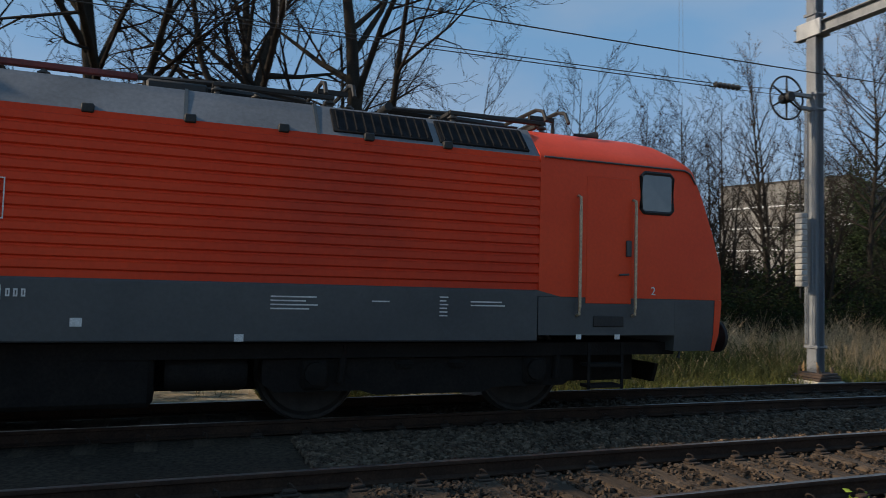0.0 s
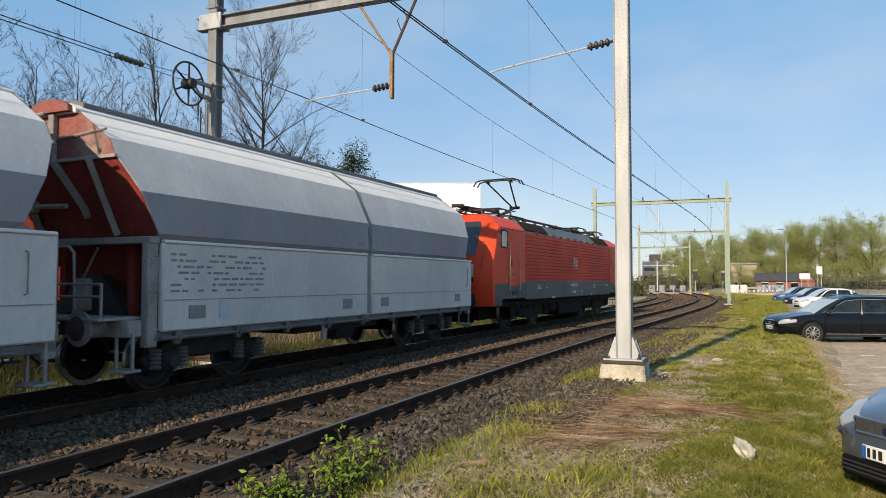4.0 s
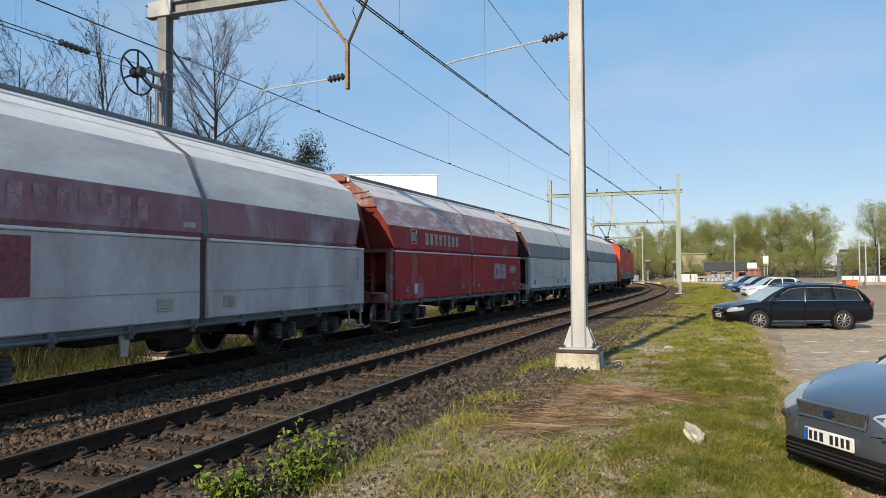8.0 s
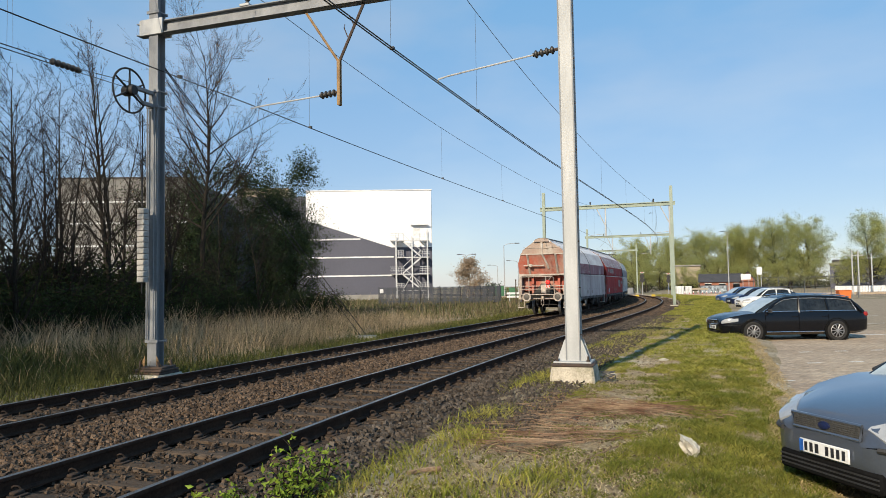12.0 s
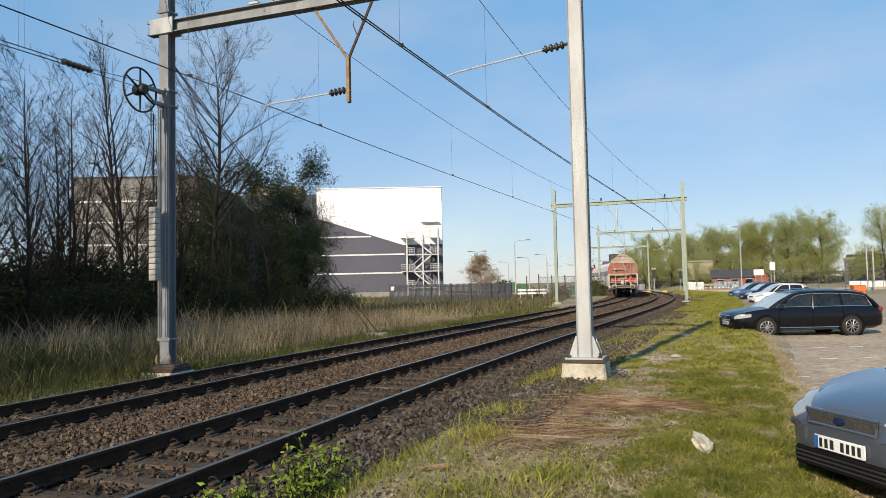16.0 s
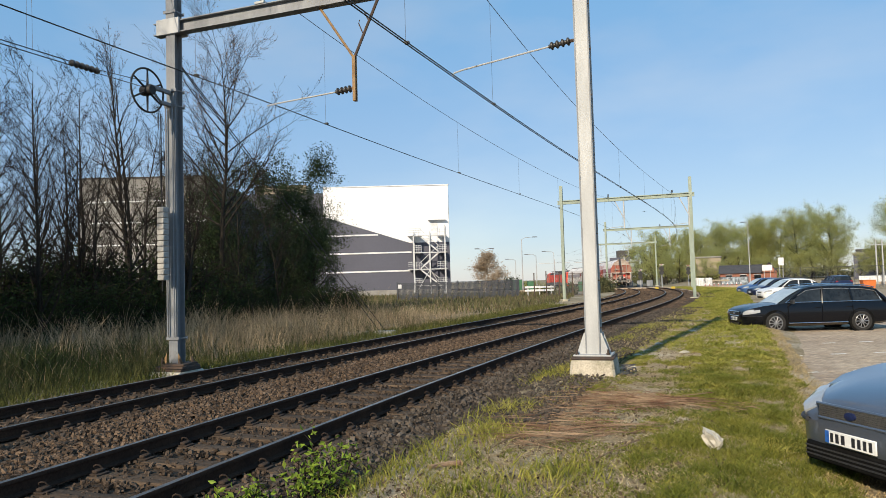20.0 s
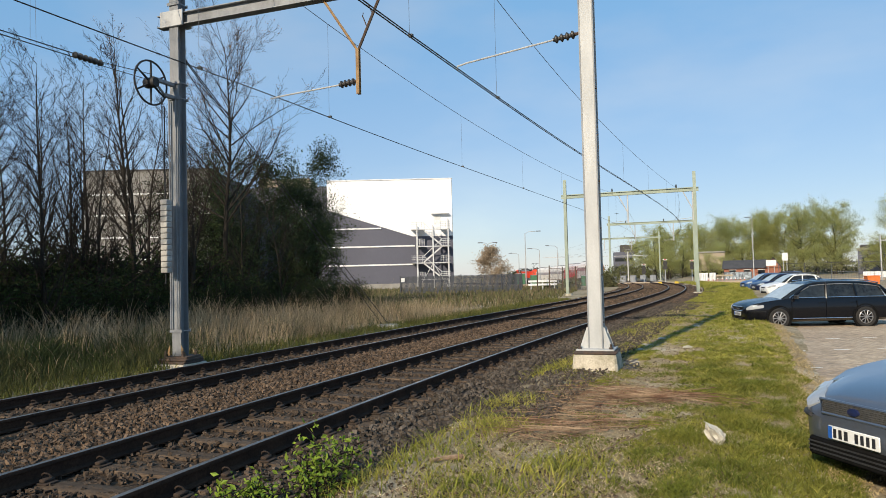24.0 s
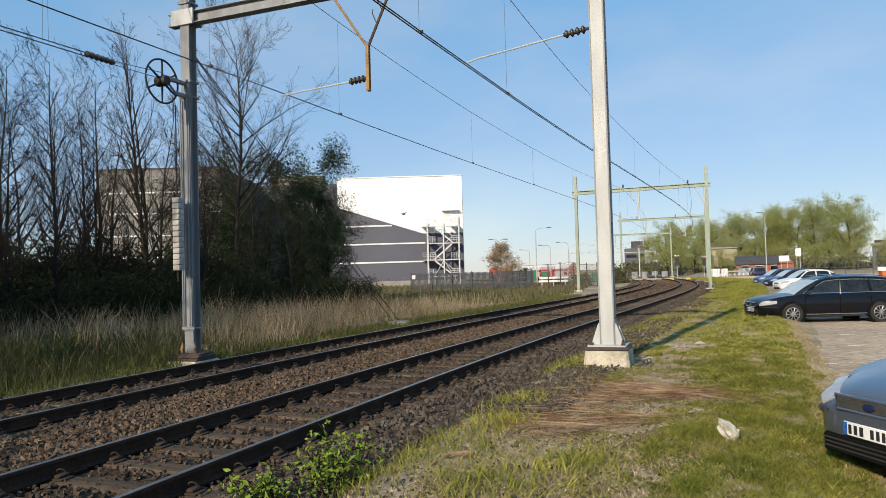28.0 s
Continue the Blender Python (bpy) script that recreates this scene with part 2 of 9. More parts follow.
def text_part(name, body, size, material, parent, at, label="", extrude=0.002, spacing=1.0):
    cu = bpy.data.curves.new(name, "FONT")
    cu.body = body
    cu.size = size
    cu.extrude = extrude
    cu.align_x, cu.align_y = "CENTER", "CENTER"
    cu.space_character = spacing
    tmp = bpy.data.objects.new(name, cu)
    scene.collection.objects.link(tmp)
    bpy.context.view_layer.update()
    me = bpy.data.meshes.new_from_object(tmp.evaluated_get(bpy.context.evaluated_depsgraph_get()))
    bpy.data.objects.remove(tmp)
    me.materials.clear()
    me.materials.append(material)
    return part(name, me, material, parent, label, at)


def smooth01(a, b, v):
    t = min(1.0, max(0.0, (v - a) / (b - a)))
    return t * t * (3 - 2 * t)

# ---- the line of the tracks ----
HEAD = ((-400, 0.0), (4, 0.0), (12, 0.038), (25, 0.072), (40, 0.070), (52, 0.039), (66, -0.014), (80, -0.083), (100, -0.172), (120, -0.25), (160, -0.41), (260, -0.76), (420, -1.3))
STEP = 0.5
_s = np.arange(-120, 420, STEP)
_h = np.interp(_s, [a for a, b in HEAD], [b for a, b in HEAD])
_x = np.cumsum(np.sin(_h)) * STEP
_y = np.cumsum(np.cos(_h)) * STEP
_i0 = int(np.argmin(np.abs(_s)))
_x, _y = _x - _x[_i0], _y - _y[_i0]
TRACK_A, TRACK_B = -5.03, -9.07
RAIL_A, RAIL_B = 0.0, -0.04


def grade(y):
    """Past the crossing the line and the land west of it fall away."""
    return -1.15 * smooth01(112, 185, y)


def line(s, off, z=0.0):
    """A point at s metres along the line, off metres to its right of the reference, with its heading."""
    h = float(np.interp(s, _s, _h))
    return Vector((float(np.interp(s, _s, _x)) + off * math.cos(h), float(np.interp(s, _s, _y)) - off * math.sin(h), z)), h


def shift(y):
    return float(np.interp(y, _y, _x)) if y < 170 else float(np.interp(170, _y, _x))


def ground_z(x, y):
    """Height of the earth: a low bed under the tracks, a verge beside it, the car park and the field below."""
    u = x - shift(y)
    if u < -11.6:
        z = -0.24 - 0.2 * smooth01(-11.6, -22, u) if u > -22 else -0.44
    elif u < -10.4:
        z = -0.24 - 0.02 * smooth01(-10.4, -11.6, u)
    else:
        z = -0.26
    if u > -3.3:
        z = -0.26 + 0.18 * smooth01(-3.3, -2.6, u)
        park = -0.21 - 0.10 * smooth01(6, 24, y)
        z = z + (park - z) * smooth01(0.2, 1.6, u - 0.03 * max(0, min(y, 60)) + 0.2)
    return z + grade(y) * smooth01(-3, -12, x)


def bumps(x, y):
    return 0.05 * noise.noise(Vector((x * 0.35, y * 0.35, 3.1))) + 0.012 * noise.noise(Vector((x * 1.1, y * 1.1, 7.7)))


# ---- surface materials ----
M_earth = mat("grass_and_earth", (0.205, 0.162, 0.090), (0.33, 0.258, 0.165), rough=0.95, scale=0.5, fine=14, fine_amount=0.35, bump=0.6, bump_scale=25,
              stain=(0.42, 0.365, 0.275), stain_scale=0.42, stain_at=0.58, stain_soft=0.07, space="World", spec=0.1)
M_ballast_bed = mat("ballast_bed", (0.046, 0.033, 0.024), (0.078, 0.056, 0.039), rough=0.95, scale=0.8, fine=18, fine_amount=0.55, bump=1.0, bump_scale=22, space="World", spec=0.15)
M_stone = mat("ballast_stone", (0.138, 0.095, 0.064), (0.068, 0.047, 0.033), rough=0.9, scale=5, fine=60, fine_amount=0.2, bump=0.3, island=0.55, space="World", spec=0.2)
M_stone_grey = mat("grey_ballast_stone", (0.098, 0.081, 0.066), (0.058, 0.047, 0.037), rough=0.9, scale=5, fine=60, fine_amount=0.2, bump=0.3, island=0.5, space="World", spec=0.2)
M_stone_dark = mat("oily_ballast_stone", (0.086, 0.062, 0.045), (0.052, 0.038, 0.028), rough=0.9, scale=5, fine=60, fine_amount=0.2, bump=0.3, island=0.55, space="World", spec=0.2)
M_paving = mat("brick_paving", (0.41, 0.325, 0.235), (0.33, 0.255, 0.185), rough=0.9, scale=0.6, fine=9, fine_amount=0.18, bump=0.25, stain=(0.46, 0.38, 0.28), stain_scale=0.5, stain_at=0.62, space="World", vary=0.14, spec=0.2)
M_paving_far = mat("far_paving", (0.40, 0.32, 0.235), (0.32, 0.25, 0.185), rough=0.9, scale=0.4, fine=7, fine_amount=0.25, bump=0.25, space="World", spec=0.2, island=0.14)
M_joint = mat("sand_joint", (0.37, 0.295, 0.205), (0.28, 0.22, 0.155), rough=1.0, scale=3, fine=60, bump=0.3, space="World", spec=0.1)
M_white_line = mat("worn_road_paint", (0.72, 0.71, 0.67), (0.55, 0.53, 0.48), rough=0.8, scale=6, fine=40, fine_amount=0.2, space="World")

# ---- ground: one sheet to the horizon ----
def axis_steps(near0, near1, step, far):
    v = list(np.arange(near0, near1, step))
    d, p = step, near1
    while p < far:
        v.append(p)
        d *= 1.35
        p += d
    v.append(far)
    d, p = step, near0
    while p > -far:
        d *= 1.35
        p -= d
        v.insert(0, max(p, -far))
    return v


gx = axis_steps(-26, 12, 0.35, 1800)
gy = axis_steps(-4, 60, 0.45, 1800)
gv = [(x, y, ground_z(x, y) + bumps(x, y) * (1.0 if -26 < x < 2.0 else 0.4)) for y in gy for x in gx]
nx = len(gx)
gf = [(j * nx + i, j * nx + i + 1, (j + 1) * nx + i + 1, (j + 1) * nx + i) for j in range(len(gy) - 1) for i in range(nx - 1)]
ground = new("ground", soup("ground", gv, gf, M_earth, True))
tagged(ground, "rough grass with bare sandy patches beside the tracks", "ground", kind="structure")


# ---- ballast bed ----
def bed_section(off):
    return [(off - 6.55, -0.42), (off - 5.95, -0.24), (off - 5.4, -0.215), (off - 4.0, -0.235), (off - 2.7, -0.215), (off - 2.0, -0.23), (off - 1.3, -0.19), (off, -0.205), (off + 1.3, -0.19), (off + 1.75, -0.175), (off + 2.5, -0.16), (off + 2.95, -0.22)]


rings = []
rng = random.Random(4)
for s in np.concatenate([np.arange(-60, 40, 0.5), np.arange(40, 260, 2.0)]):
    ring = []
    for off, z in bed_section(TRACK_A):
        p, h = line(float(s), off)
        w = 0.02 * noise.noise(Vector((p.x * 1.7, p.y * 1.7, 1.0)))
        edge = 0.25 * noise.noise(Vector((s * 0.6, off, 5.0))) if off > TRACK_A + 2.0 or off < TRACK_A - 6.4 else 0.0
        ring.append((p.x + edge, p.y, z + w + grade(p.y)))
    rings.append(ring)
bed = Shape().loft(rings, closed=False, cap=False)
track_bed = part("track_bed", soup("track_bed", bed.v, bed.f, M_ballast_bed, True), M_ballast_bed)
tagged(track_bed, "brown crushed-stone ballast bed under two tracks", "track bed", kind="structure")

# ---- rails, sleepers, clips ----
M_rail_side = mat("rusty_rail", (0.058, 0.032, 0.021), (0.034, 0.020, 0.015), rough=0.95, scale=4, fine=40, fine_amount=0.3, bump=0.3, space="World", spec=0.12)
M_rail_top = mat("polished_rail_head", (0.32, 0.28, 0.25), (0.20, 0.165, 0.14), rough=0.32, metal=0.8, scale=3, fine=60, fine_amount=0.15, bump=0.0, space="World")
M_sleeper = mat("weathered_sleeper_wood", (0.105, 0.074, 0.050), (0.060, 0.043, 0.031), rough=0.9, scale=2, fine=12, fine_amount=0.35, bump=0.5, stretch=(1, 9, 3), vary=0.25, spec=0.2)
M_clip = mat("rusty_spring_clip", (0.05, 0.031, 0.021), (0.034, 0.025, 0.019), rough=0.85, metal=0.3, scale=20, fine=90, bump=0.3)
M_plate = mat("rusty_base_plate", (0.055, 0.034, 0.023), (0.038, 0.027, 0.02), rough=0.85, metal=0.2, scale=20, fine=90, bump=0.3)

HEAD_W, FOOT_W = 0.036, 0.068


def rail_profile():
    return [(-FOOT_W, -0.158), (FOOT_W, -0.158), (FOOT_W, -0.146), (0.012, -0.128), (0.012, -0.045), (HEAD_W, -0.034), (HEAD_W, -0.012), (HEAD_W - 0.006, -0.002),
            (-HEAD_W + 0.006, -0.002), (-HEAD_W, -0.012), (-HEAD_W, -0.034), (-0.012, -0.045), (-0.012, -0.128), (-FOOT_W, -0.146)]


def build_rail(off, top, owner):
    stations = list(np.concatenate([np.arange(-60, 60, 1.0), np.arange(60, 320, 2.0)]))
    rings, strip = [], []
    for s in stations:
        ring = []
        for a, z in rail_profile():
            p, h = line(float(s), off + a)
            ring.append((p.x, p.y, top + z + grade(p.y)))
        rings.append(ring)
        row = []
        for a, z in ((-HEAD_W + 0.007, -0.0015), (-HEAD_W + 0.014, 0.001), (HEAD_W - 0.014, 0.001), (HEAD_W - 0.007, -0.0015)):
            p, h = line(float(s), off + a)
            row.append((p.x, p.y, top + z + grade(p.y)))
        strip.append(row)
    rail = part("rail", Shape().loft(rings), M_rail_side, owner)
    part("running_surface", Shape().loft(strip, closed=False, cap=False), M_rail_top, rail, "polished steel running surface")


sleeper_meshes = []
for k in range(3):
    sh = Shape().box(-1.28, 1.28, -0.125, 0.125, -0.15, 0.0, 0.014)
    rr = random.Random(20 + k)
    sh.v = [(x + rr.uniform(-0.012, 0.012), y + rr.uniform(-0.012, 0.012), z + (rr.uniform(-0.012, 0.004) if z > -0.1 else 0)) for x, y, z in sh.v]
    sleeper_meshes.append(sh.mesh("sleeper", M_sleeper))


def clip_shape():
    """A sprung hook that rises from the base plate and bends down on to the rail's foot."""
    pts = [(0.125, 0.05, 0.0), (0.122, 0.045, 0.035), (0.110, 0.02, 0.070), (0.088, 0.0, 0.080), (0.066, -0.005, 0.070), (0.058, -0.005, 0.045), (0.05, 0.0, 0.02)]
    return Shape().tube(pts, 0.0085, 5)


clip_mesh = clip_shape().mesh("clip", M_clip)
plate_mesh = Shape().box(-0.19, 0.19, -0.075, 0.075, 0.0, 0.018, 0.005).box(0.08, 0.15, -0.06, 0.06, 0.016, 0.05, 0.01).box(-0.15, -0.08, -0.06, 0.06, 0.016, 0.05, 0.01).mesh("base_plate", M_plate)


def build_track(off, top, label):
    owner = thing("railway_track", pose(0, 0, 0), label, "railway track", "tracks side by side", "structure")
    for side in (-0.753, 0.753):
        build_rail(off + side, top, owner)
    rr = random.Random(int(-off * 10))
    far = Shape()
    far_clip = Shape()
    k = 0
    s = -9.0
    while s < 150:
        p, h = line(s, off)
        m = pose(p.x, p.y, top - 0.172 + grade(p.y), 0, 0, -math.degrees(h) + rr.uniform(-0.8, 0.8))
        if s < 95:
            part("sleeper", sleeper_meshes[k % 3], M_sleeper, owner, at=m)
        else:
            far.box(-1.28, 1.28, -0.125, 0.125, -0.15, 0.0, 0, m)
        for side in (-0.753, 0.753):
            near = 0 < s < 26
            q = m @ pose(side, 0, 0)
            if near:
                part("base_plate", plate_mesh, M_plate, owner, at=q)
                part("clip", clip_mesh, M_clip, owner, at=q @ pose(0, 0.0, 0.012))
                part("clip", clip_mesh, M_clip, owner, at=q @ pose(0, 0.0, 0.012, 0, 0, 180))
            elif s < 75:
                for turn in (0, 180):
                    mm = q @ pose(0, 0, 0.012, 0, 0, turn)
                    far_clip.tube([mm @ Vector(c) for c in ((0.125, 0.05, 0.0), (0.12, 0.03, 0.065), (0.085, 0, 0.08), (0.055, 0, 0.03))], 0.009, 4)
        k += 1
        s += 0.6
    part("far_sleepers", far.mesh("far_sleepers", M_sleeper, 0), M_sleeper, owner)["kind"] = "stuff"
    part("far_clips", far_clip.mesh("far_clips", M_clip, 0), M_clip, owner)["kind"] = "stuff"
    return owner


build_track(TRACK_A, RAIL_A, "near railway track with rusty rails on weathered wooden sleepers")
build_track(TRACK_B, RAIL_B, "far railway track with rusty rails sunk in dark ballast")

# ---- loose ballast stones ----
def stone_field(name, label, count, region, material, size, seed, weight=None):
    rr = np.random.RandomState(seed)
    base = np.array([(-1, -1, -1), (1, -1, -1), (1, 1, -1), (-1, 1, -1), (-0.8, -0.8, 1), (0.8, -0.8, 1), (0.8, 0.8, 1), (-0.8, 0.8, 1)]) * 0.85
    tri = np.array([(0, 1, 5), (0, 5, 4), (1, 2, 6), (1, 6, 5), (2, 3, 7), (2, 7, 6), (3, 0, 4), (3, 4, 7), (4, 5, 6), (4, 6, 7)])
    verts, faces = [], []
    s0, s1, o0, o1, z = region
    for i in range(count):
        s = s0 + (s1 - s0) * rr.rand() ** 2.0
        o = o0 + (o1 - o0) * rr.rand()
        if weight and rr.rand() > weight(s, o):
            continue
        p, h = line(s, o)
        k = size * (0.6 + 0.8 * rr.rand()) * (1 + 0.012 * max(0, s - 8))
        sc = k * np.array([1.0, 0.6 + 0.4 * rr.rand(), 0.45 + 0.35 * rr.rand()])
        a = rr.rand() * 6.283
        c, d = math.cos(a), math.sin(a)
        b = base * (0.55 + 0.75 * rr.rand(8, 3)) * sc
        tilt = rr.randn() * 0.35
        b[:, 2] += b[:, 0] * tilt
        b = np.stack([b[:, 0] * c - b[:, 1] * d, b[:, 0] * d + b[:, 1] * c, b[:, 2]], 1)
        zz = z(s, o) if callable(z) else z
        b = b + np.array([p.x, p.y, zz + rr.rand() * 0.02])
        n0 = len(verts)
        verts.extend(b.tolist())
        faces.extend((tri + n0).tolist())
    ob = new(name, soup(name, verts, faces, material))
    return tagged(ob, label, "gravel", kind="stuff")


stone_field("ballast_stones", "loose brown ballast stones between the two tracks", 21000, (1.0, 42, TRACK_A - 2.95, TRACK_A - 1.15, -0.208), M_stone, 0.030, 1)
stone_field("ballast_stones", "small dark stones between the sleepers of the near track", 12000, (1.2, 32, TRACK_A - 1.2, TRACK_A + 1.2, -0.190), M_stone_dark, 0.024, 2,
            lambda s, o: 0.42 if abs((s + 9.0) % 0.6 - 0.0) < 0.13 or (s + 9.0) % 0.6 > 0.47 else 1.0)
stone_field("ballast_stones", "grey ballast stones on the shoulder beside the near track", 10500, (2.2, 40, TRACK_A + 1.1, TRACK_A + 2.85, -0.17), M_stone_grey, 0.028, 3,
            lambda s, o: 1.0 if o < TRACK_A + 2.3 else 0.5)
stone_field("ballast_stones", "dark stones round the sleepers of the far track", 6500, (3.0, 40, TRACK_B - 1.7, TRACK_B + 1.2, -0.225), M_stone_dark, 0.03, 5)
stone_field("ballast_stones", "brown ballast stones along the far curve of the tracks", 7000, (38, 120, TRACK_A - 5.9, TRACK_A + 2.7, -0.2), M_stone, 0.036, 7)

# ---- overhead line ----
M_galv = mat("galvanised_steel", (0.46, 0.47, 0.47), (0.38, 0.39, 0.39), rough=0.6, metal=0.15, scale=1.2, fine=45, fine_amount=0.12, bump=0.08, stretch=(3, 3, 0.6))
M_galv_green = mat("pale_green_steel", (0.27, 0.32, 0.26), (0.22, 0.26, 0.22), rough=0.55, metal=0.2, scale=0.8, fine=20, fine_amount=0.12, bump=0.05)
M_rust_dark = mat("dark_rusted_steel", (0.06, 0.05, 0.045), (0.11, 0.07, 0.05), rough=0.8, metal=0.3, scale=8, fine=50, bump=0.3)
M_rust_orange = mat("rust_brown_paint", (0.30, 0.19, 0.09), (0.22, 0.13, 0.06), rough=0.75, scale=6, fine=50, bump=0.2)
M_concrete = mat("cast_concrete", (0.50, 0.45, 0.36), (0.36, 0.32, 0.25), rough=0.9, scale=3, fine=35, fine_amount=0.25, bump=0.35, stain=(0.20, 0.20, 0.12), stain_scale=3, stain_at=0.64)
M_insulator = mat("black_rubber_insulator", (0.03, 0.028, 0.026), (0.05, 0.045, 0.04), rough=0.45, scale=10, fine=60, bump=0.05)
M_wire = mat("oxidised_copper_wire", (0.035, 0.035, 0.035), (0.055, 0.05, 0.045), rough=0.5, metal=0.5, scale=5, fine=40, bump=0.0)
M_wire_thin = mat("grey_messenger_wire", (0.16, 0.17, 0.18), (0.12, 0.12, 0.13), rough=0.5, metal=0.5, scale=5, fine=40, bump=0.0)
M_weight = mat("tension_weight_iron", (0.42, 0.41, 0.38), (0.30, 0.29, 0.27), rough=0.8, scale=5, fine=40, bump=0.3, vary=0.12)
M_black = mat("black_steel", (0.018, 0.018, 0.019), (0.03, 0.028, 0.026), rough=0.6, metal=0.2, scale=6, fine=50, bump=0.1)


def h_post(w, d, t, z0, z1):
    """An H-section upright: flanges face the camera side, the web between them."""
    s = Shape()
    s.box(-w / 2, w / 2, -d / 2, -d / 2 + t, z0, z1, 0.004)
    s.box(-w / 2, w / 2, d / 2 - t, d / 2, z0, z1, 0.004)
    s.box(-t / 2, t / 2, -d / 2 + t, d / 2 - t, z0, z1)
    return s


def insulator(parent, p, q, r=0.055, sheds=4):
    """A ribbed black insulator between two points of the parent's space."""
    p, q = Vector(p), Vector(q)
    d = (q - p)
    s = Shape()
    pts, rs = [], []
    n = sheds * 4
    for i in range(n + 1):
        pts.append(p + d * (i / n))
        rs.append(r if i % 4 in (1, 2) else r * 0.5)
    s.tube(pts, rs, 10)
    return part("insulator", s, M_insulator, parent, "ribbed black insulator")


M_galv_dull = mat("dull_galvanised_steel", (0.25, 0.265, 0.28), (0.19, 0.20, 0.215), rough=0.6, metal=0.2, scale=1.2, fine=45, fine_amount=0.15, bump=0.08, stretch=(3, 3, 0.6))


def mast_foot(parent, gusset=True, block=0.8, z0=-0.3, z1=0.17):
    part("foundation", Shape().loft([[(a * block * x, a * block * y, z) for x, y in ((-0.45, -0.5), (0.45, -0.5), (0.5, -0.45), (0.5, 0.45), (0.45, 0.5), (-0.45, 0.5), (-0.5, 0.45), (-0.5, -0.45))] for a, z in ((1.10, z0), (1.06, z0 + 0.2), (0.97, z1 - 0.09), (0.93, z1 - 0.06))]), M_concrete, parent, "stained concrete foundation block")
    part("packing", Shape().box(-0.37, 0.37, -0.35, 0.35, z1 - 0.07, z1, 0.03), M_rust_dark, parent, "dark packing under the base plate")
    part("base_plate", Shape().box(-0.33, 0.33, -0.30, 0.30, z1, z1 + 0.03, 0.006), M_galv, parent)
    if gusset:
        for sx in (-1, 1):
            for y in (-0.12, 0.12):
                part("gusset", Shape().prism([(sx * 0.125, z1 + 0.03), (sx * 0.27, z1 + 0.03), (sx * 0.27, z1 + 0.08), (sx * 0.155, z1 + 0.40), (sx * 0.125, z1 + 0.40)], "y", y - 0.008, y + 0.008), M_galv, parent)
    for sx in (-0.27, 0.27):
        for y in (-0.24, 0.24):
            part("anchor_bolt", Shape().lathe([(0.0, 0.09), (0.018, 0.09), (0.018, 0.03), (0.034, 0.03), (0.034, 0.0)], "z", (sx, y, z1 + 0.03), 8), M_rust_dark, parent)


PORTAL_Y = 12.7
# the far-side mast with the tension wheel
mast = thing("catenary_mast", pose(-10.97, PORTAL_Y, 0), "galvanised steel overhead-line mast with tension wheel on a concrete foot", "mast", "overhead line masts")
part("post", h_post(0.245, 0.245, 0.018, 0.0, 8.45), M_galv_dull, mast)
part("foundation", Shape().loft([[(a * x, a * y, z) for x, y in ((-1, -1), (1, -1), (1, 1), (-1, 1))] for a, z in ((0.46, -0.5), (0.44, -0.25), (0.38, -0.16))]), M_concrete, mast, "stained concrete foundation block")
for k, (a, z) in enumerate(((0.37, -0.16), (0.35, -0.10), (0.30, -0.05))):
    part("packing", Shape().box(-a, a, -a * 0.9, a * 0.9, z, z + 0.055, 0.012), M_rust_dark, mast, "rusty steel packing plate", at=pose(0.02 * k, 0, 0, 0, 0, 3 * k))
for sx in (-1, 1):
    part("gusset", Shape().prism([(sx * 0.155, 0.005), (sx * 0.28, 0.005), (sx * 0.155, 0.24)], "y", -0.158, -0.142), M_rust_orange, mast, "rusty gusset plate")
    for y in (-0.2, 0.2):
        part("anchor_bolt", Shape().lathe([(0.0, 0.12), (0.02, 0.12), (0.02, 0.05), (0.036, 0.05), (0.036, 0.0)], "z", (sx * 0.24, y, 0.005), 8), M_rust_dark, mast)
for z in (5.75, 6.1, 7.9, 0.55):
    part("clamp", Shape().box(-0.17, 0.17, -0.152, -0.126, z - 0.035, z + 0.035, 0.006).box(-0.17, 0.17, 0.126, 0.152, z - 0.035, z + 0.035, 0.006).tube([(-0.15, -0.14, z), (-0.15, 0.14, z)], 0.014, 6).tube([(0.15, -0.14, z), (0.15, 0.14, z)], 0.014, 6), M_galv_dull, mast)
part("bracket", Shape().box(-0.05, 0.05, -0.82, -0.15, 6.0, 6.08, 0.01).box(-0.05, 0.05, -0.45, -0.15, 5.72, 5.80, 0.01).tube([(0, -0.42, 5.76), (0, -0.80, 6.04)], 0.025, 6), M_galv_dull, mast)
wheel = part("tension_wheel", Shape().tube([(0.0, -0.83 + 0.47 * math.cos(a), 5.93 + 0.47 * math.sin(a)) for a in [2 * math.pi * k / 36 for k in range(37)]], 0.022, 6, False), M_black, mast, "black spoked tension wheel")
part("hub", Shape().lathe([(0.0, -0.14), (0.10, -0.14), (0.115, -0.1), (0.115, 0.1), (0.10, 0.14), (0.0, 0.14)], "x", (0, -0.83, 5.93), 16), M_black, wheel)
for k in range(6):
    a = math.pi / 6 + k * math.pi / 3
    part("spoke", Shape().tube([(0, -0.83 + 0.1 * math.cos(a), 5.93 + 0.1 * math.sin(a)), (0, -0.83 + 0.46 * math.cos(a), 5.93 + 0.46 * math.sin(a))], [0.028, 0.018], 5), M_black, wheel)
for k in range(13):
    z = 1.84 + k * 0.124
    part("tension_weight", Shape().box(-0.09, 0.09, -0.50, -0.32, z, z + 0.115, 0.014), M_weight, mast, "stacked grey tension weight")
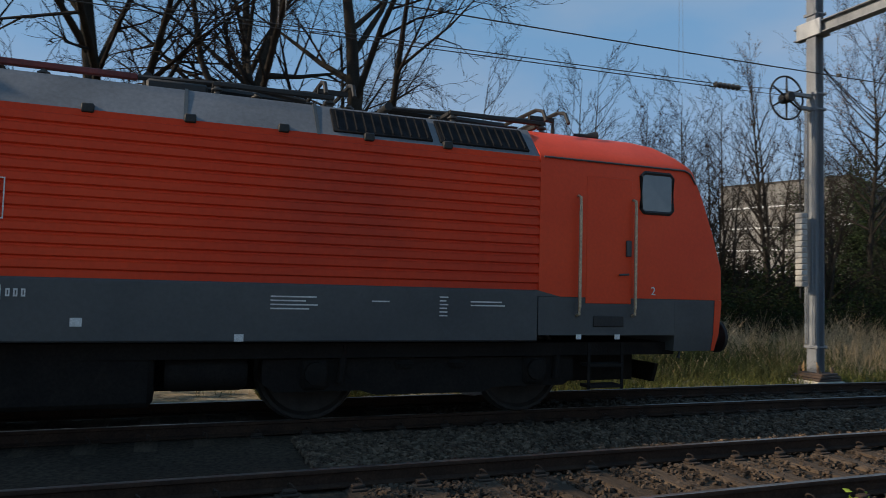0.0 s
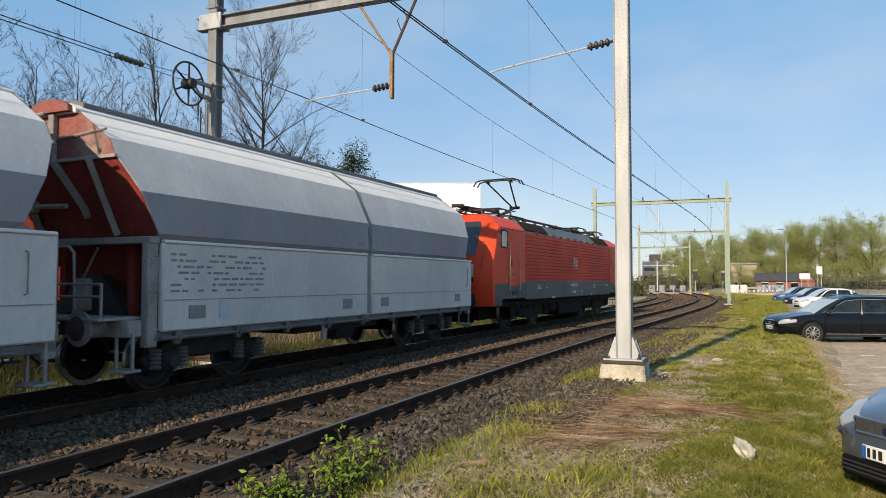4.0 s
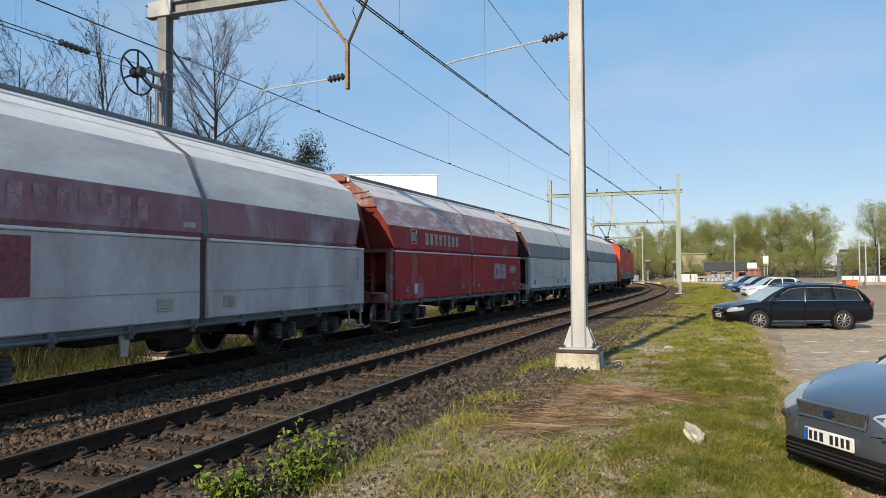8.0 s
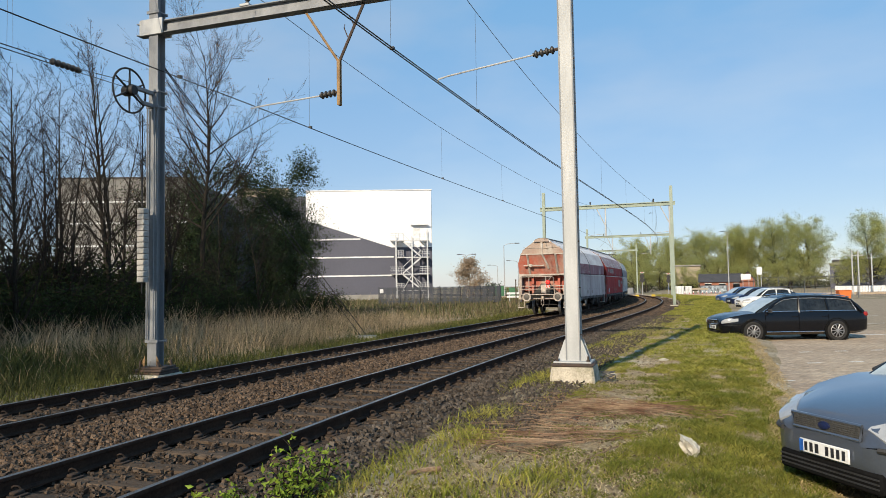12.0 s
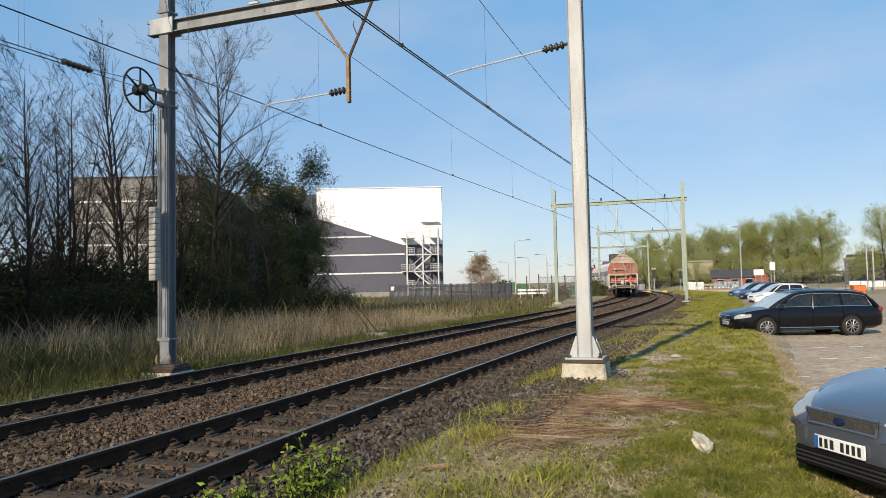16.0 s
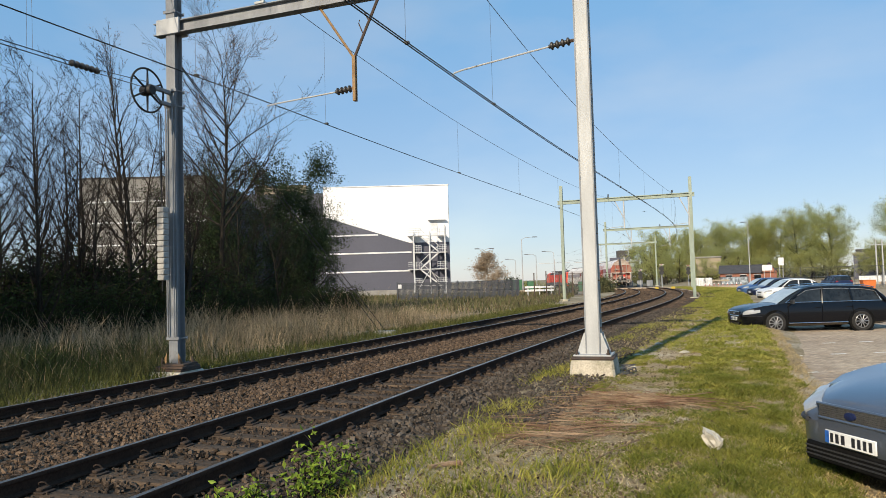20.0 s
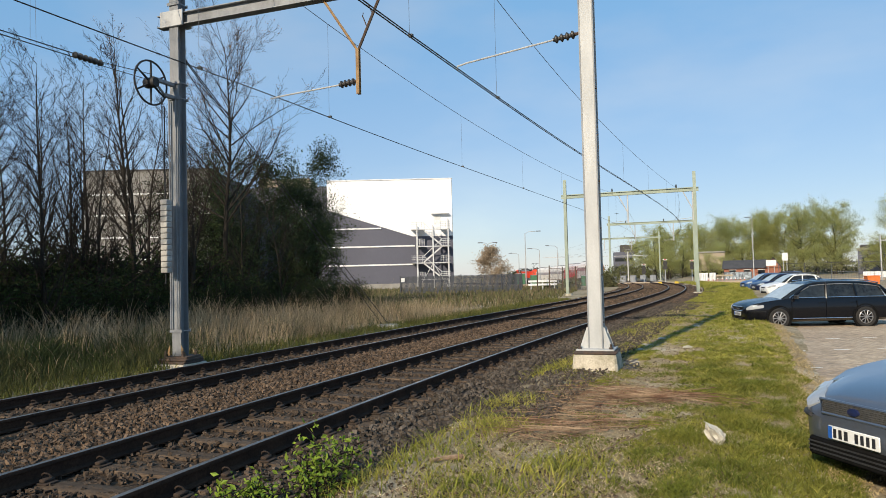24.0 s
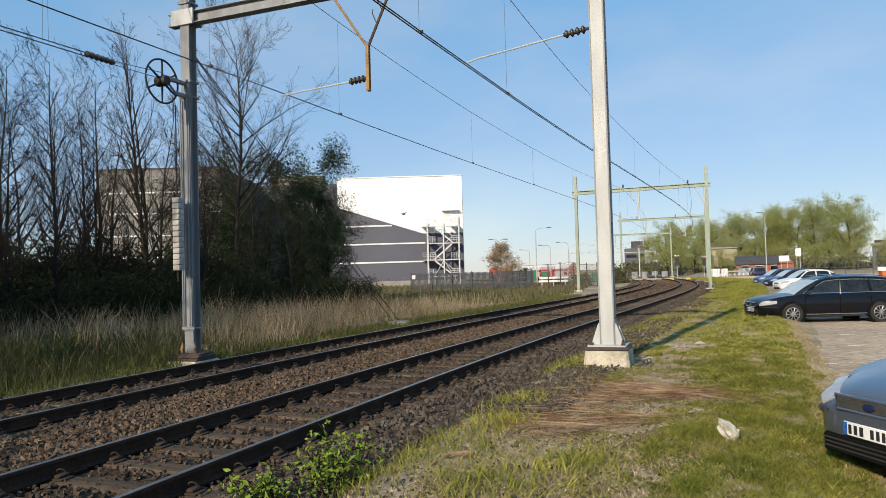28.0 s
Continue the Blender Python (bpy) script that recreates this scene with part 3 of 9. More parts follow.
part("weight_rod", Shape().tube([(0, -0.44, 1.6), (0, -0.44, 5.5)], 0.014, 6), M_black, mast)
part("guide_rod", Shape().tube([(0.09, -0.19, 0.6), (0.09, -0.19, 5.7)], 0.016, 6).tube([(-0.09, -0.19, 0.6), (-0.09, -0.19, 5.7)], 0.018, 6), M_galv_dull, mast, "galvanised guide rods")
part("weight_rope", Shape().tube([(0, -0.44, 3.4), (0, -0.52, 5.7)], 0.008, 4), M_wire, mast)

mast_r = thing("catenary_mast", pose(-1.80, PORTAL_Y, 0), "light grey steel overhead-line mast bolted to a concrete foot", "mast", "overhead line masts")
part("post", h_post(0.26, 0.26, 0.016, 0.2, 8.4), M_galv, mast_r)
part("web_plate", Shape().box(-0.125, 0.125, -0.148, -0.134, 0.2, 8.4, 0.003), M_galv, mast_r, "pale flat front plate")
for sx in (-1, 1):
    part("edge_strip", Shape().box(sx * 0.118 - 0.012, sx * 0.118 + 0.012, -0.158, -0.148, 0.3, 8.4), M_galv_dull, mast_r)
mast_foot(mast_r, True, 0.76, -0.35, 0.26)
for k in range(8):
    z = 0.75 + 0.83 * k
    part("step_bolt", Shape().tube([(0.12, -0.1, z), (0.155, -0.1, z)], 0.014, 6), M_rust_dark, mast_r)

beam = thing("portal_beam", pose(0, PORTAL_Y, 0), "galvanised steel portal beam spanning both tracks", "beam")
part("girder", Shape().box(-11.45, -1.5, -0.11, 0.11, 7.42, 7.44).box(-11.45, -1.5, -0.11, 0.11, 7.68, 7.70).box(-11.45, -1.5, -0.02, 0.02, 7.44, 7.68), M_galv_dull, beam)
for x in (-11.2, -1.95):
    part("end_bracket", Shape().box(x - 0.12, x + 0.5, -0.17, -0.12, 7.38, 7.74, 0.008).box(x - 0.12, x + 0.5, 0.12, 0.17, 7.38, 7.74, 0.008), M_galv, beam)
for x in (-8.6, -4.3):
    part("saddle", Shape().box(x - 0.12, x + 0.12, -0.13, 0.13, 7.70, 7.76, 0.01), M_galv, beam)
    insulator(beam, (x, 0, 7.76), (x, 0, 8.02), 0.06, 3)

drop = thing("drop_bracket", pose(-6.42, PORTAL_Y, 0), "rust-brown fork hanging from the portal beam", "bracket")
part("stem", Shape().box(-0.035, 0.035, -0.05, -0.02, 5.36, 6.3, 0.006).box(-0.035, 0.035, 0.02, 0.05, 5.36, 6.3, 0.006), M_rust_orange, drop)
part("prong", Shape().tube([(0, 0, 6.25), (-0.78, 0, 7.43)], 0.028, 6), M_rust_orange, drop)
part("prong", Shape().tube([(0, 0, 6.25), (0.58, 0, 7.43)], 0.03, 6), M_rust_dark, drop)
part("prong_hook", Shape().tube([(0.2, 0, 6.75), (0.12, 0, 6.95), (0.14, 0, 7.02)], 0.012, 5).tube([(0.33, 0, 7.0), (0.24, 0, 7.2)], 0.012, 5), M_rust_dark, drop)
arm = thing("registration_arm", pose(0, PORTAL_Y, 0), "thin steel registration arm with black insulator over the far track", "registration arm", "registration arms")
insulator(arm, (-6.50, 0, 5.63), (-6.86, 0, 5.60), 0.075, 4)
part("rod", Shape().tube([(-6.86, 0, 5.60), (-8.2, 0, 5.53), (-8.52, 0, 5.50)], 0.017, 6), M_galv, arm)
part("holder", Shape().tube([(-6.46, 0, 5.64), (-6.5, 0, 5.63)], 0.03, 6), M_rust_dark, arm)
arm2 = thing("registration_arm", pose(0, PORTAL_Y, 0), "thin steel registration arm with black insulator over the near track", "registration arm", "registration arms")
insulator(arm2, (-2.02, 0, 5.96), (-2.42, 0, 5.91), 0.075, 4)
part("rod", Shape().tube([(-2.42, 0, 5.91), (-4.1, 0, 5.70), (-4.28, 0, 5.66), (-4.3, 0, 5.60)], 0.017, 6), M_galv, arm2)
part("holder", Shape().tube([(-1.93, 0, 5.97), (-2.02, 0, 5.96)], 0.03, 6), M_rust_dark, arm2)

# contact wires and messengers, from support to support
SUPPORT = (-45.0, PORTAL_Y, 58.0, 98.0, 140.0, 190.0)


def contact_point(track, y, stag):
    off = float(np.interp(y, SUPPORT, stag))
    return Vector((track + shift(y) + off, y, 5.56))


def catenary(track, stag, label, double):
    owner = thing("contact_line", pose(0, 0, 0), label, "overhead wire", "overhead wires")
    ys = np.concatenate([np.arange(-45, 100, 1.5), np.arange(100, 190, 4.0)])
    low = [contact_point(track, float(y), stag) for y in ys]
    part("contact_wire", Shape().tube(low, 0.011, 5), M_wire, owner)
    if double:
        part("contact_wire", Shape().tube([p + Vector((0.05, 0, 0)) for p in low], 0.011, 5), M_wire, owner)
    high = []
    for y in ys:
        i = max(0, min(len(SUPPORT) - 2, int(np.searchsorted(SUPPORT, float(y))) - 1))
        f = (float(y) - SUPPORT[i]) / (SUPPORT[i + 1] - SUPPORT[i])
        p = contact_point(track, float(y), stag)
        high.append(Vector((p.x, p.y, 8.02 - 4 * 0.8 * f * (1 - f))))
    part("messenger_wire", Shape().tube(high, 0.008, 5), M_wire_thin, owner)
    drops = []
    for i in range(len(SUPPORT) - 2):
        n = 6 if i else 8
        for k in range(n):
            drops.append(SUPPORT[i] + (SUPPORT[i + 1] - SUPPORT[i]) * (k + 0.35) / (n - 0.3))
    for y in drops:
        j = int(np.argmin(np.abs(ys - y)))
        part("dropper", Shape().tube([low[j], high[j]], 0.0035, 4), M_wire_thin, owner)
        part("dropper_clip", Shape().box(low[j].x - 0.012, low[j].x + 0.06, low[j].y - 0.03, low[j].y + 0.03, low[j].z - 0.01, low[j].z + 0.035), M_wire, owner)
    return owner


catenary(TRACK_B, (-0.5, 0.42, -0.4, 0.3, -0.3, 0.0), "dark contact wire and messenger over the far track", False)
catenary(TRACK_A, (0.2, 0.58, 0.55, 0.3, -0.3, 0.0), "dark double contact wire and messenger over the near track", True)

# the tensioned pair that ends at the wheel
tension = thing("tension_line", pose(0, 0, 0), "pair of tensioned wires ending at the spoked wheel", "overhead wire", "overhead wires")
for dz in (0.0, -0.07):
    part("wire", Shape().tube([(-10.93, y, 5.98 + dz - 0.021 * (10.0 - y)) for y in (-40, -20, 0, 9.9)], 0.010, 5), M_wire, tension)
    part("wire", Shape().tube([(-10.95, 10.5, 6.0 + dz), (-10.97, 11.9, 6.12 + dz * 2)], 0.008, 5), M_wire, tension)
insulator(tension, (-10.93, 9.85, 5.955), (-10.94, 10.55, 5.97), 0.065, 6)
for y in (8.95, 1.0, -6.0):
    for dy in (0.0, 0.12):
        part("dropper", Shape().tube([(-10.93, y + dy, 5.93 - 0.021 * (10 - y)), (-10.93, y + dy * 0.5, 8.45)], 0.0035, 4), M_wire_thin, tension)
part("top_wire", Shape().tube([(-10.97, 12.55, 8.3), (-10.97, 9.9, 8.33)], 0.009, 5).tube([(-10.97, 9.3, 8.34), (-10.95, -40, 8.9)], 0.009, 5), M_wire, tension)
insulator(tension, (-10.97, 9.9, 8.33), (-10.97, 9.3, 8.34), 0.06, 6)
stay = thing("guy_wire", pose(0, 0, 0), "pair of dark guy wires anchored in the reeds", "guy wire")
for dx in (-0.05, 0.06):
    part("cable", Shape().tube([(-10.95 + dx * 0.3, 12.87, 6.75), (-10.95 + dx * 2.4, 23.6, -0.25)], 0.013, 5), M_black, stay)
part("anchor", Shape().box(-11.3, -10.6, 23.3, 23.9, -0.5, -0.1, 0.05), M_concrete, stay, "concrete stay anchor")


# farther portals over both tracks
def far_portal(y, xl, xr, top, beam_z, label, arms=True):
    p = thing("catenary_portal", pose(0, y, 0), label, "portal", "far portals")
    for x in (xl, xr):
        part("post", h_post(0.24, 0.26, 0.025, -0.5, top), M_galv_green, p)
        p.children[-1].matrix_basis = pose(x, 0, 0)
        part("foot", Shape().box(x - 0.35, x + 0.35, -0.35, 0.35, -0.6, -0.1, 0.03), M_concrete, p)
    part("girder", Shape().box(xl - 0.3, xr + 0.3, -0.12, 0.12, beam_z, beam_z + 0.06).box(xl - 0.3, xr + 0.3, -0.03, 0.03, beam_z + 0.06, beam_z + 0.26).box(xl - 0.3, xr + 0.3, -0.12, 0.12, beam_z + 0.26, beam_z + 0.32), M_galv_green, p)
    if arms:
        for track, dx in ((TRACK_B, -0.4), (TRACK_A, 0.5)):
            x = track + shift(y) + dx
            insulator(p, (x, 0, beam_z + 0.32), (x, 0, beam_z + 0.6), 0.08, 3)
            part("hanger", Shape().tube([(x + 1.2, 0, 5.5), (x + 1.2, 0, beam_z)], 0.06, 6), M_galv, p)
            part("hanger_brace", Shape().tube([(x + 1.2, 0, 6.3), (x + 0.5, 0, beam_z)], 0.045, 6), M_galv, p)
            part("arm", Shape().tube([(x + 1.2, 0, 5.7), (x, 0, 5.6)], 0.02, 5), M_galv, p)
    return p


far_portal(58.0, -10.55, -0.42, 9.3, 7.75, "pale green steel portal over both tracks")
far_portal(98.0, -11.9, -1.0, 9.2, 7.9, "farther pale green steel portal over both tracks")
far_portal(134.0, -18.4, -7.4, 8.8, 7.6, "distant pale green steel portal over both tracks")

# ---- train ----
M_red = mat("traffic_red_paint", (0.70, 0.056, 0.016), (0.62, 0.046, 0.015), rough=0.5, spec=0.22, scale=0.7, fine=25, fine_amount=0.06, bump=0.02, stain=(0.30, 0.035, 0.022), stain_scale=0.55, stain_at=0.68, stain_soft=0.2, stretch=(1, 0.7, 0.6))
M_red_cab = mat("bright_red_cab_paint", (0.75, 0.066, 0.018), (0.68, 0.056, 0.017), rough=0.45, spec=0.25, scale=0.7, fine=25, fine_amount=0.05, bump=0.01)
M_skirt = mat("dark_grey_frame_paint", (0.058, 0.064, 0.066), (0.043, 0.047, 0.05), rough=0.5, scale=0.8, fine=25, fine_amount=0.1, bump=0.02)
M_roof_grey = mat("grey_roof_panel", (0.15, 0.16, 0.175), (0.11, 0.118, 0.13), rough=0.65, spec=0.25, scale=0.8, fine=20, fine_amount=0.12, bump=0.04)
M_grille = mat("black_grille", (0.022, 0.022, 0.024), (0.014, 0.014, 0.015), rough=0.9, spec=0.08, scale=6, fine=80, bump=0.2)
M_underframe = mat("brake_dust_underframe", (0.010, 0.0085, 0.0075), (0.017, 0.014, 0.012), rough=0.9, scale=3, fine=30, fine_amount=0.3, bump=0.3, spec=0.2)
M_wheel = mat("worn_steel_wheel", (0.035, 0.028, 0.023), (0.025, 0.02, 0.017), rough=0.6, metal=0.4, scale=6, fine=40, bump=0.1)
M_tread = mat("bright_wheel_tread", (0.35, 0.34, 0.33), (0.28, 0.27, 0.26), rough=0.3, metal=0.9, scale=6, fine=40, bump=0.0)
M_white = mat("white_lettering", (0.62, 0.62, 0.60), (0.55, 0.55, 0.53), rough=0.6, scale=10, fine=60, bump=0.0)
M_rail_metal = mat("hand_rail_brass", (0.50, 0.40, 0.27), (0.40, 0.32, 0.22), rough=0.45, metal=0.5, scale=6, fine=50, bump=0.0)
M_cab_glass = mat("cab_window_glass", (0.10, 0.12, 0.13), (0.14, 0.16, 0.17), rough=0.05, scale=1, fine=10, fine_amount=0.05, bump=0.0, spec=0.9, rough2=0.08)
M_windscreen = mat("dark_windscreen", (0.02, 0.022, 0.025), (0.03, 0.032, 0.035), rough=0.04, scale=1, fine=10, fine_amount=0.05, bump=0.0, spec=0.8, rough2=0.06)
M_rubber = mat("window_rubber", (0.015, 0.015, 0.015), None, rough=0.6, scale=8, fine=50, bump=0.0)
M_panto_red = mat("dark_red_busbar", (0.16, 0.025, 0.02), (0.10, 0.02, 0.018), rough=0.6, scale=6, fine=40, bump=0.05)
M_front_white = mat("pale_front_panel", (0.50, 0.50, 0.50), (0.42, 0.42, 0.43), rough=0.5, scale=1, fine=20, fine_amount=0.1, bump=0.0)
M_lamp_glass = mat("head_lamp_glass", (0.7, 0.7, 0.68), (0.6, 0.6, 0.58), rough=0.1, scale=8, fine=50, bump=0.0)

WHEEL_R = 0.46


def wheelset(parent, y, r, gauge=0.72):
    ws = part("wheelset", Shape().tube([(-1.0, 0, 0), (1.0, 0, 0)], 0.075, 8), M_underframe, parent, at=pose(0, y, r))
    for sx in (-1, 1):
        prof = [(0.10, sx * gauge), (0.16, sx * (gauge + 0.10)), (r * 0.55, sx * (gauge + 0.045)), (r - 0.09, sx * (gauge + 0.05)), (r - 0.05, sx * (gauge + 0.10)), (r - 0.01, sx * (gauge + 0.10))]
        part("wheel", Shape().lathe(prof, "x", (0, 0, 0), 24), M_wheel, ws)
        part("tyre", Shape().lathe([(r - 0.01, sx * (gauge + 0.10)), (r, sx * (gauge + 0.02)), (r + 0.028, sx * (gauge - 0.01)), (r + 0.02, sx * (gauge - 0.04)), (r - 0.06, sx * (gauge - 0.04))], "x", (0, 0, 0), 24), M_tread, ws, "bright worn wheel tread")
        dots = Shape()
        for k in range(4):
            a = k * math.pi / 2
            dots.lathe([(0.0, sx * (gauge + 0.108)), (0.028, sx * (gauge + 0.108)), (0.028, sx * (gauge + 0.05))], "x", (0, 0.24 * r / 0.46 * math.cos(a), 0.24 * r / 0.46 * math.sin(a)), 8)
        part("wheel_bolts", dots, M_underframe, ws)
    return ws


def cab_ring(z, sign, y0):
    """One level of a cab: flat sides, a slanting facet at each corner, a slightly bowed front."""
    lv = [0.85, 1.1, 1.5, 2.0, 2.5, 3.0, 3.38, 3.46, 3.62, 3.80, 3.89]
    ys = float(np.interp(z, lv, [9.16, 9.22, 9.27, 9.27, 9.12, 8.93, 8.76, 8.72, 8.60, 8.40, 8.16]))
    yf = float(np.interp(z, lv, [9.42, 9.50, 9.60, 9.64, 9.46, 9.22, 9.02, 8.97, 8.80, 8.56, 8.30]))
    w = float(np.interp(z, lv, [1.47, 1.5, 1.5, 1.5, 1.5, 1.5, 1.49, 1.45, 1.28, 1.02, 0.80]))
    f = min(0.95, w * 0.66)
    pts = [(w, y0), (w, ys - 0.06), (w * 0.992, ys), (f + 0.03, yf - 0.02), (f * 0.9, yf), (0.0, yf + 0.05), (-f * 0.9, yf), (-f - 0.03, yf - 0.02), (-w * 0.992, ys), (-w, ys - 0.06), (-w, y0)]
    return [(x, sign * y, z) for x, y in pts]


def build_loco():
    lo = thing("locomotive", pose(0, 0, 0), "red electric locomotive with dark grey frame band and raised pantograph", "locomotive")
    # ribbed body between the cabs: each rib stands proud of the side
    z = 1.74
    outline = [(1.47, 1.66)]
    while z < 3.25:
        outline += [(1.47, z), (1.495, z + 0.018), (1.495, z + 0.088), (1.47, z + 0.106)]
        z += 0.124
    outline += [(1.475, 3.40)]
    full = outline + [(-x, zz) for x, zz in reversed(outline)]
    part("ribbed_body", Shape().prism(full, "y", -6.305, 6.305), M_red, lo, "red ribbed steel body side")
    for sgn in (-1, 1):
        part("cab", Shape().loft([cab_ring(z, sgn, 6.3) for z in (1.58, 1.75, 2.0, 2.25, 2.5, 2.75, 3.0, 3.2, 3.38, 3.46, 3.54, 3.62, 3.71, 3.80, 3.85, 3.89)]), M_red_cab, lo, "smooth red cab shell")
        part("cab_skirt", Shape().loft([cab_ring(z, sgn, 8.45) for z in (0.86, 1.1, 1.3, 1.575)]), M_skirt, lo)
        part("cab_skirt", Shape().box(-1.498, 1.498, min(sgn * 6.3, sgn * 8.45), max(sgn * 6.3, sgn * 8.45), 1.08, 1.576), M_skirt, lo)
        part("cab_front_apron", Shape().loft([[(x * 1.005, sgn * (abs(y) + 0.008), zz) for x, y, zz in cab_ring(z, sgn, 9.10 + 0.06 * (z - 0.86))] for z in (0.86, 1.1, 1.3, 1.578)]), M_red_cab, lo)
        for sx in (-1, 1):
            part("roof_gutter", Shape().tube([(sx * 1.502, sgn * 6.35, 3.40), (sx * 1.502, sgn * 8.60, 3.40), (sx * 1.502, sgn * 8.70, 3.36), (sx * 1.50, sgn * 8.80, 3.22)], 0.014, 5), M_skirt, lo)
            part("facet_groove", Shape().tube([(sx * 1.20, sgn * 9.50, 2.05), (sx * 1.20, sgn * 9.33, 2.55)], 0.022, 6), M_red, lo)
            part("band_corner", Shape().prism([(6.25, 1.58), (6.62, 1.58), (6.25, 1.665)], "x", sx * 1.496 - 0.006, sx * 1.496 + 0.006), M_skirt, lo, at=pose(0, 0, 0) if sgn > 0 else pose(0, 0, 0, 0, 0, 180))
    part("frame_band", Shape().box(-1.5, 1.5, -6.3, 6.3, 1.0, 1.66, 0.02), M_skirt, lo, "dark grey painted frame band")
    part("solebar", Shape().box(-1.3, 1.3, -8.6, 8.6, 0.80, 0.97), M_underframe, lo)
    # roof
    part("roof", Shape().prism([(1.475, 3.40), (1.10, 3.82), (0.6, 3.86), (-0.6, 3.86), (-1.10, 3.82), (-1.475, 3.40)], "y", -6.3, 6.3), M_roof_grey, lo, "slanted grey roof panels")
    for k in range(11):
        y = -5.0 + k * 1.0
        for sx in (-1, 1):
            part("roof_hinge", Shape().box(-0.05, 0.05, -0.06, 0.06, -0.05, 0.045, 0.012), M_black, lo, at=pose(sx * 1.46, y, 3.42))
    for y in (-3.35, 1.95, 3.4):
        part("roof_seam", Shape().prism([(1.49, 3.39), (1.112, 3.832), (-1.112, 3.832), (-1.49, 3.39), (-1.47, 3.39), (-1.09, 3.81), (1.09, 3.81), (1.47, 3.39)], "y", y - 0.02, y + 0.02), M_skirt, lo)
    for sgn in (-1, 1):
        for sx in (-1, 1):
            for j in range(2):
                y0 = sgn * (3.58 + 1.34 * j)
                gr = part("roof_grille", Shape().box(-0.02, 0.02, -0.62, 0.62, -0.22, 0.22, 0.008), M_grille, lo, at=pose(sx * 1.292, y0 + sgn * 0.62, 3.615, 0, sx * -41.8, 0))
                for k in range(11):
                    part("slat", Shape().box(-0.012, 0.028, -0.006, 0.006, -0.19, 0.19), M_grille, gr, at=pose(sx * 0.012, -0.56 + 0.112 * k, 0, 0, 0, 0))
    # cab side doors, windows, rails
    for sgn in (-1, 1):
        for sx in (-1, 1):
            win = part("side_window", Shape().box(-0.012, 0.012, -0.25, 0.25, -0.26, 0.26, 0.05), M_cab_glass, lo, "cab side window", at=pose(sx * 1.499, sgn * (8.13 if sgn > 0 else 8.32), 3.04))
            part("window_rubber", Shape().tube([(0, 0.265 * c, 0.275 * d) for c, d in ((-0.8, -1), (0.8, -1), (1, -0.82), (1, 0.82), (0.8, 1), (-0.8, 1), (-1, 0.82), (-1, -0.82), (-0.8, -1))], 0.03, 6), M_rubber, win)
            for y in (6.87, 7.74) if sgn > 0 else (7.0, 7.94):
                part("hand_rail", Shape().tube([(1.50, 0, 2.92), (1.56, 0, 2.9), (1.57, 0, 2.7), (1.57, 0, 1.45), (1.56, 0, 1.36), (1.5, 0, 1.34)], 0.022, 6), M_rail_metal, lo, "brass-coloured hand rail", at=pose(0, sgn * y, 0) if sx > 0 else pose(0, sgn * y, 0, 0, 0, 180))
            part("door", Shape().box(-0.01, 0.008, -0.36, 0.36, 1.50, 3.2, 0.008), M_red_cab, lo, at=pose(sx * 1.497, sgn * 7.36, 0))
            part("door_handle", Shape().tube([(sx * 1.505, sgn * 7.66, 1.9), (sx * 1.55, sgn * 7.64, 1.9), (sx * 1.55, sgn * 7.5, 1.89)], 0.016, 6).box(sx * 1.52 - 0.02, sx * 1.52 + 0.02, sgn * 7.66 - 0.04, sgn * 7.66 + 0.04, 2.14, 2.36, 0.01), M_skirt, lo)
            part("step_recess", Shape().box(-0.012, 0.012, -0.24, 0.24, 1.19, 1.34, 0.03), M_black, lo, at=pose(sx * 1.503, sgn * 7.36, 0))
        # front
        wn_ = Shape().loft([[(x, sgn * (abs(y) + 0.012), zz) for x, y, zz in cab_ring(z, sgn, 8.05)[3:8]] for z in (2.50, 2.75, 3.0, 3.2, 3.38, 3.46, 3.6)], closed=False, cap=False)
        part("windscreen", wn_, M_windscreen, lo, "large dark windscreen", smooth=1)
        pn = Shape().loft([[(x, sgn * (abs(y) + 0.010), zz) for x, y, zz in cab_ring(z, sgn, 8.05)[3:8]] for z in (1.80, 2.0, 2.2)], closed=False, cap=False)
        part("front_panel", pn, M_front_white, lo, "pale grey front panel", smooth=1)
        dk = Shape().loft([[(x, sgn * (abs(y) + 0.014), zz) for x, y, zz in cab_ring(z, sgn, 8.05)[3:8]] for z in (0.9, 1.2, 1.78)], closed=False, cap=False)
        part("front_lower_panel", dk, M_black, lo, smooth=1)
        for sx in (-1, 1):
            part("head_lamp", Shape().lathe([(0.0, 0.03), (0.09, 0.02), (0.11, -0.02), (0.11, -0.08)], "y", (0, 0, 0), 14), M_lamp_glass, lo, "round head lamp", at=pose(sx * 0.80, sgn * 9.66, 1.62, 0, 0, 0 if sgn > 0 else 180))
            bf = part("buffer", Shape().lathe([(0.10, -0.45), (0.10, 0.0), (0.14, 0.0), (0.14, 0.18), (0.24, 0.22), (0.25, 0.26), (0.0, 0.30)], "y", (0, 0, 0), 16), M_black, lo, "black round buffer", at=pose(sx * 0.875, sgn * 9.49, 1.02, 0, 0, 0 if sgn > 0 else 180))
        part("coupling_hook", Shape().box(-0.06, 0.06, -0.2, 0.2, 0.92, 1.08, 0.02).tube([(0, sgn * 0.15, 0.98), (0, sgn * 0.3, 0.8), (0, sgn * 0.25, 0.6)], 0.03, 6), M_black, lo, at=pose(0, sgn * 9.5, 0))
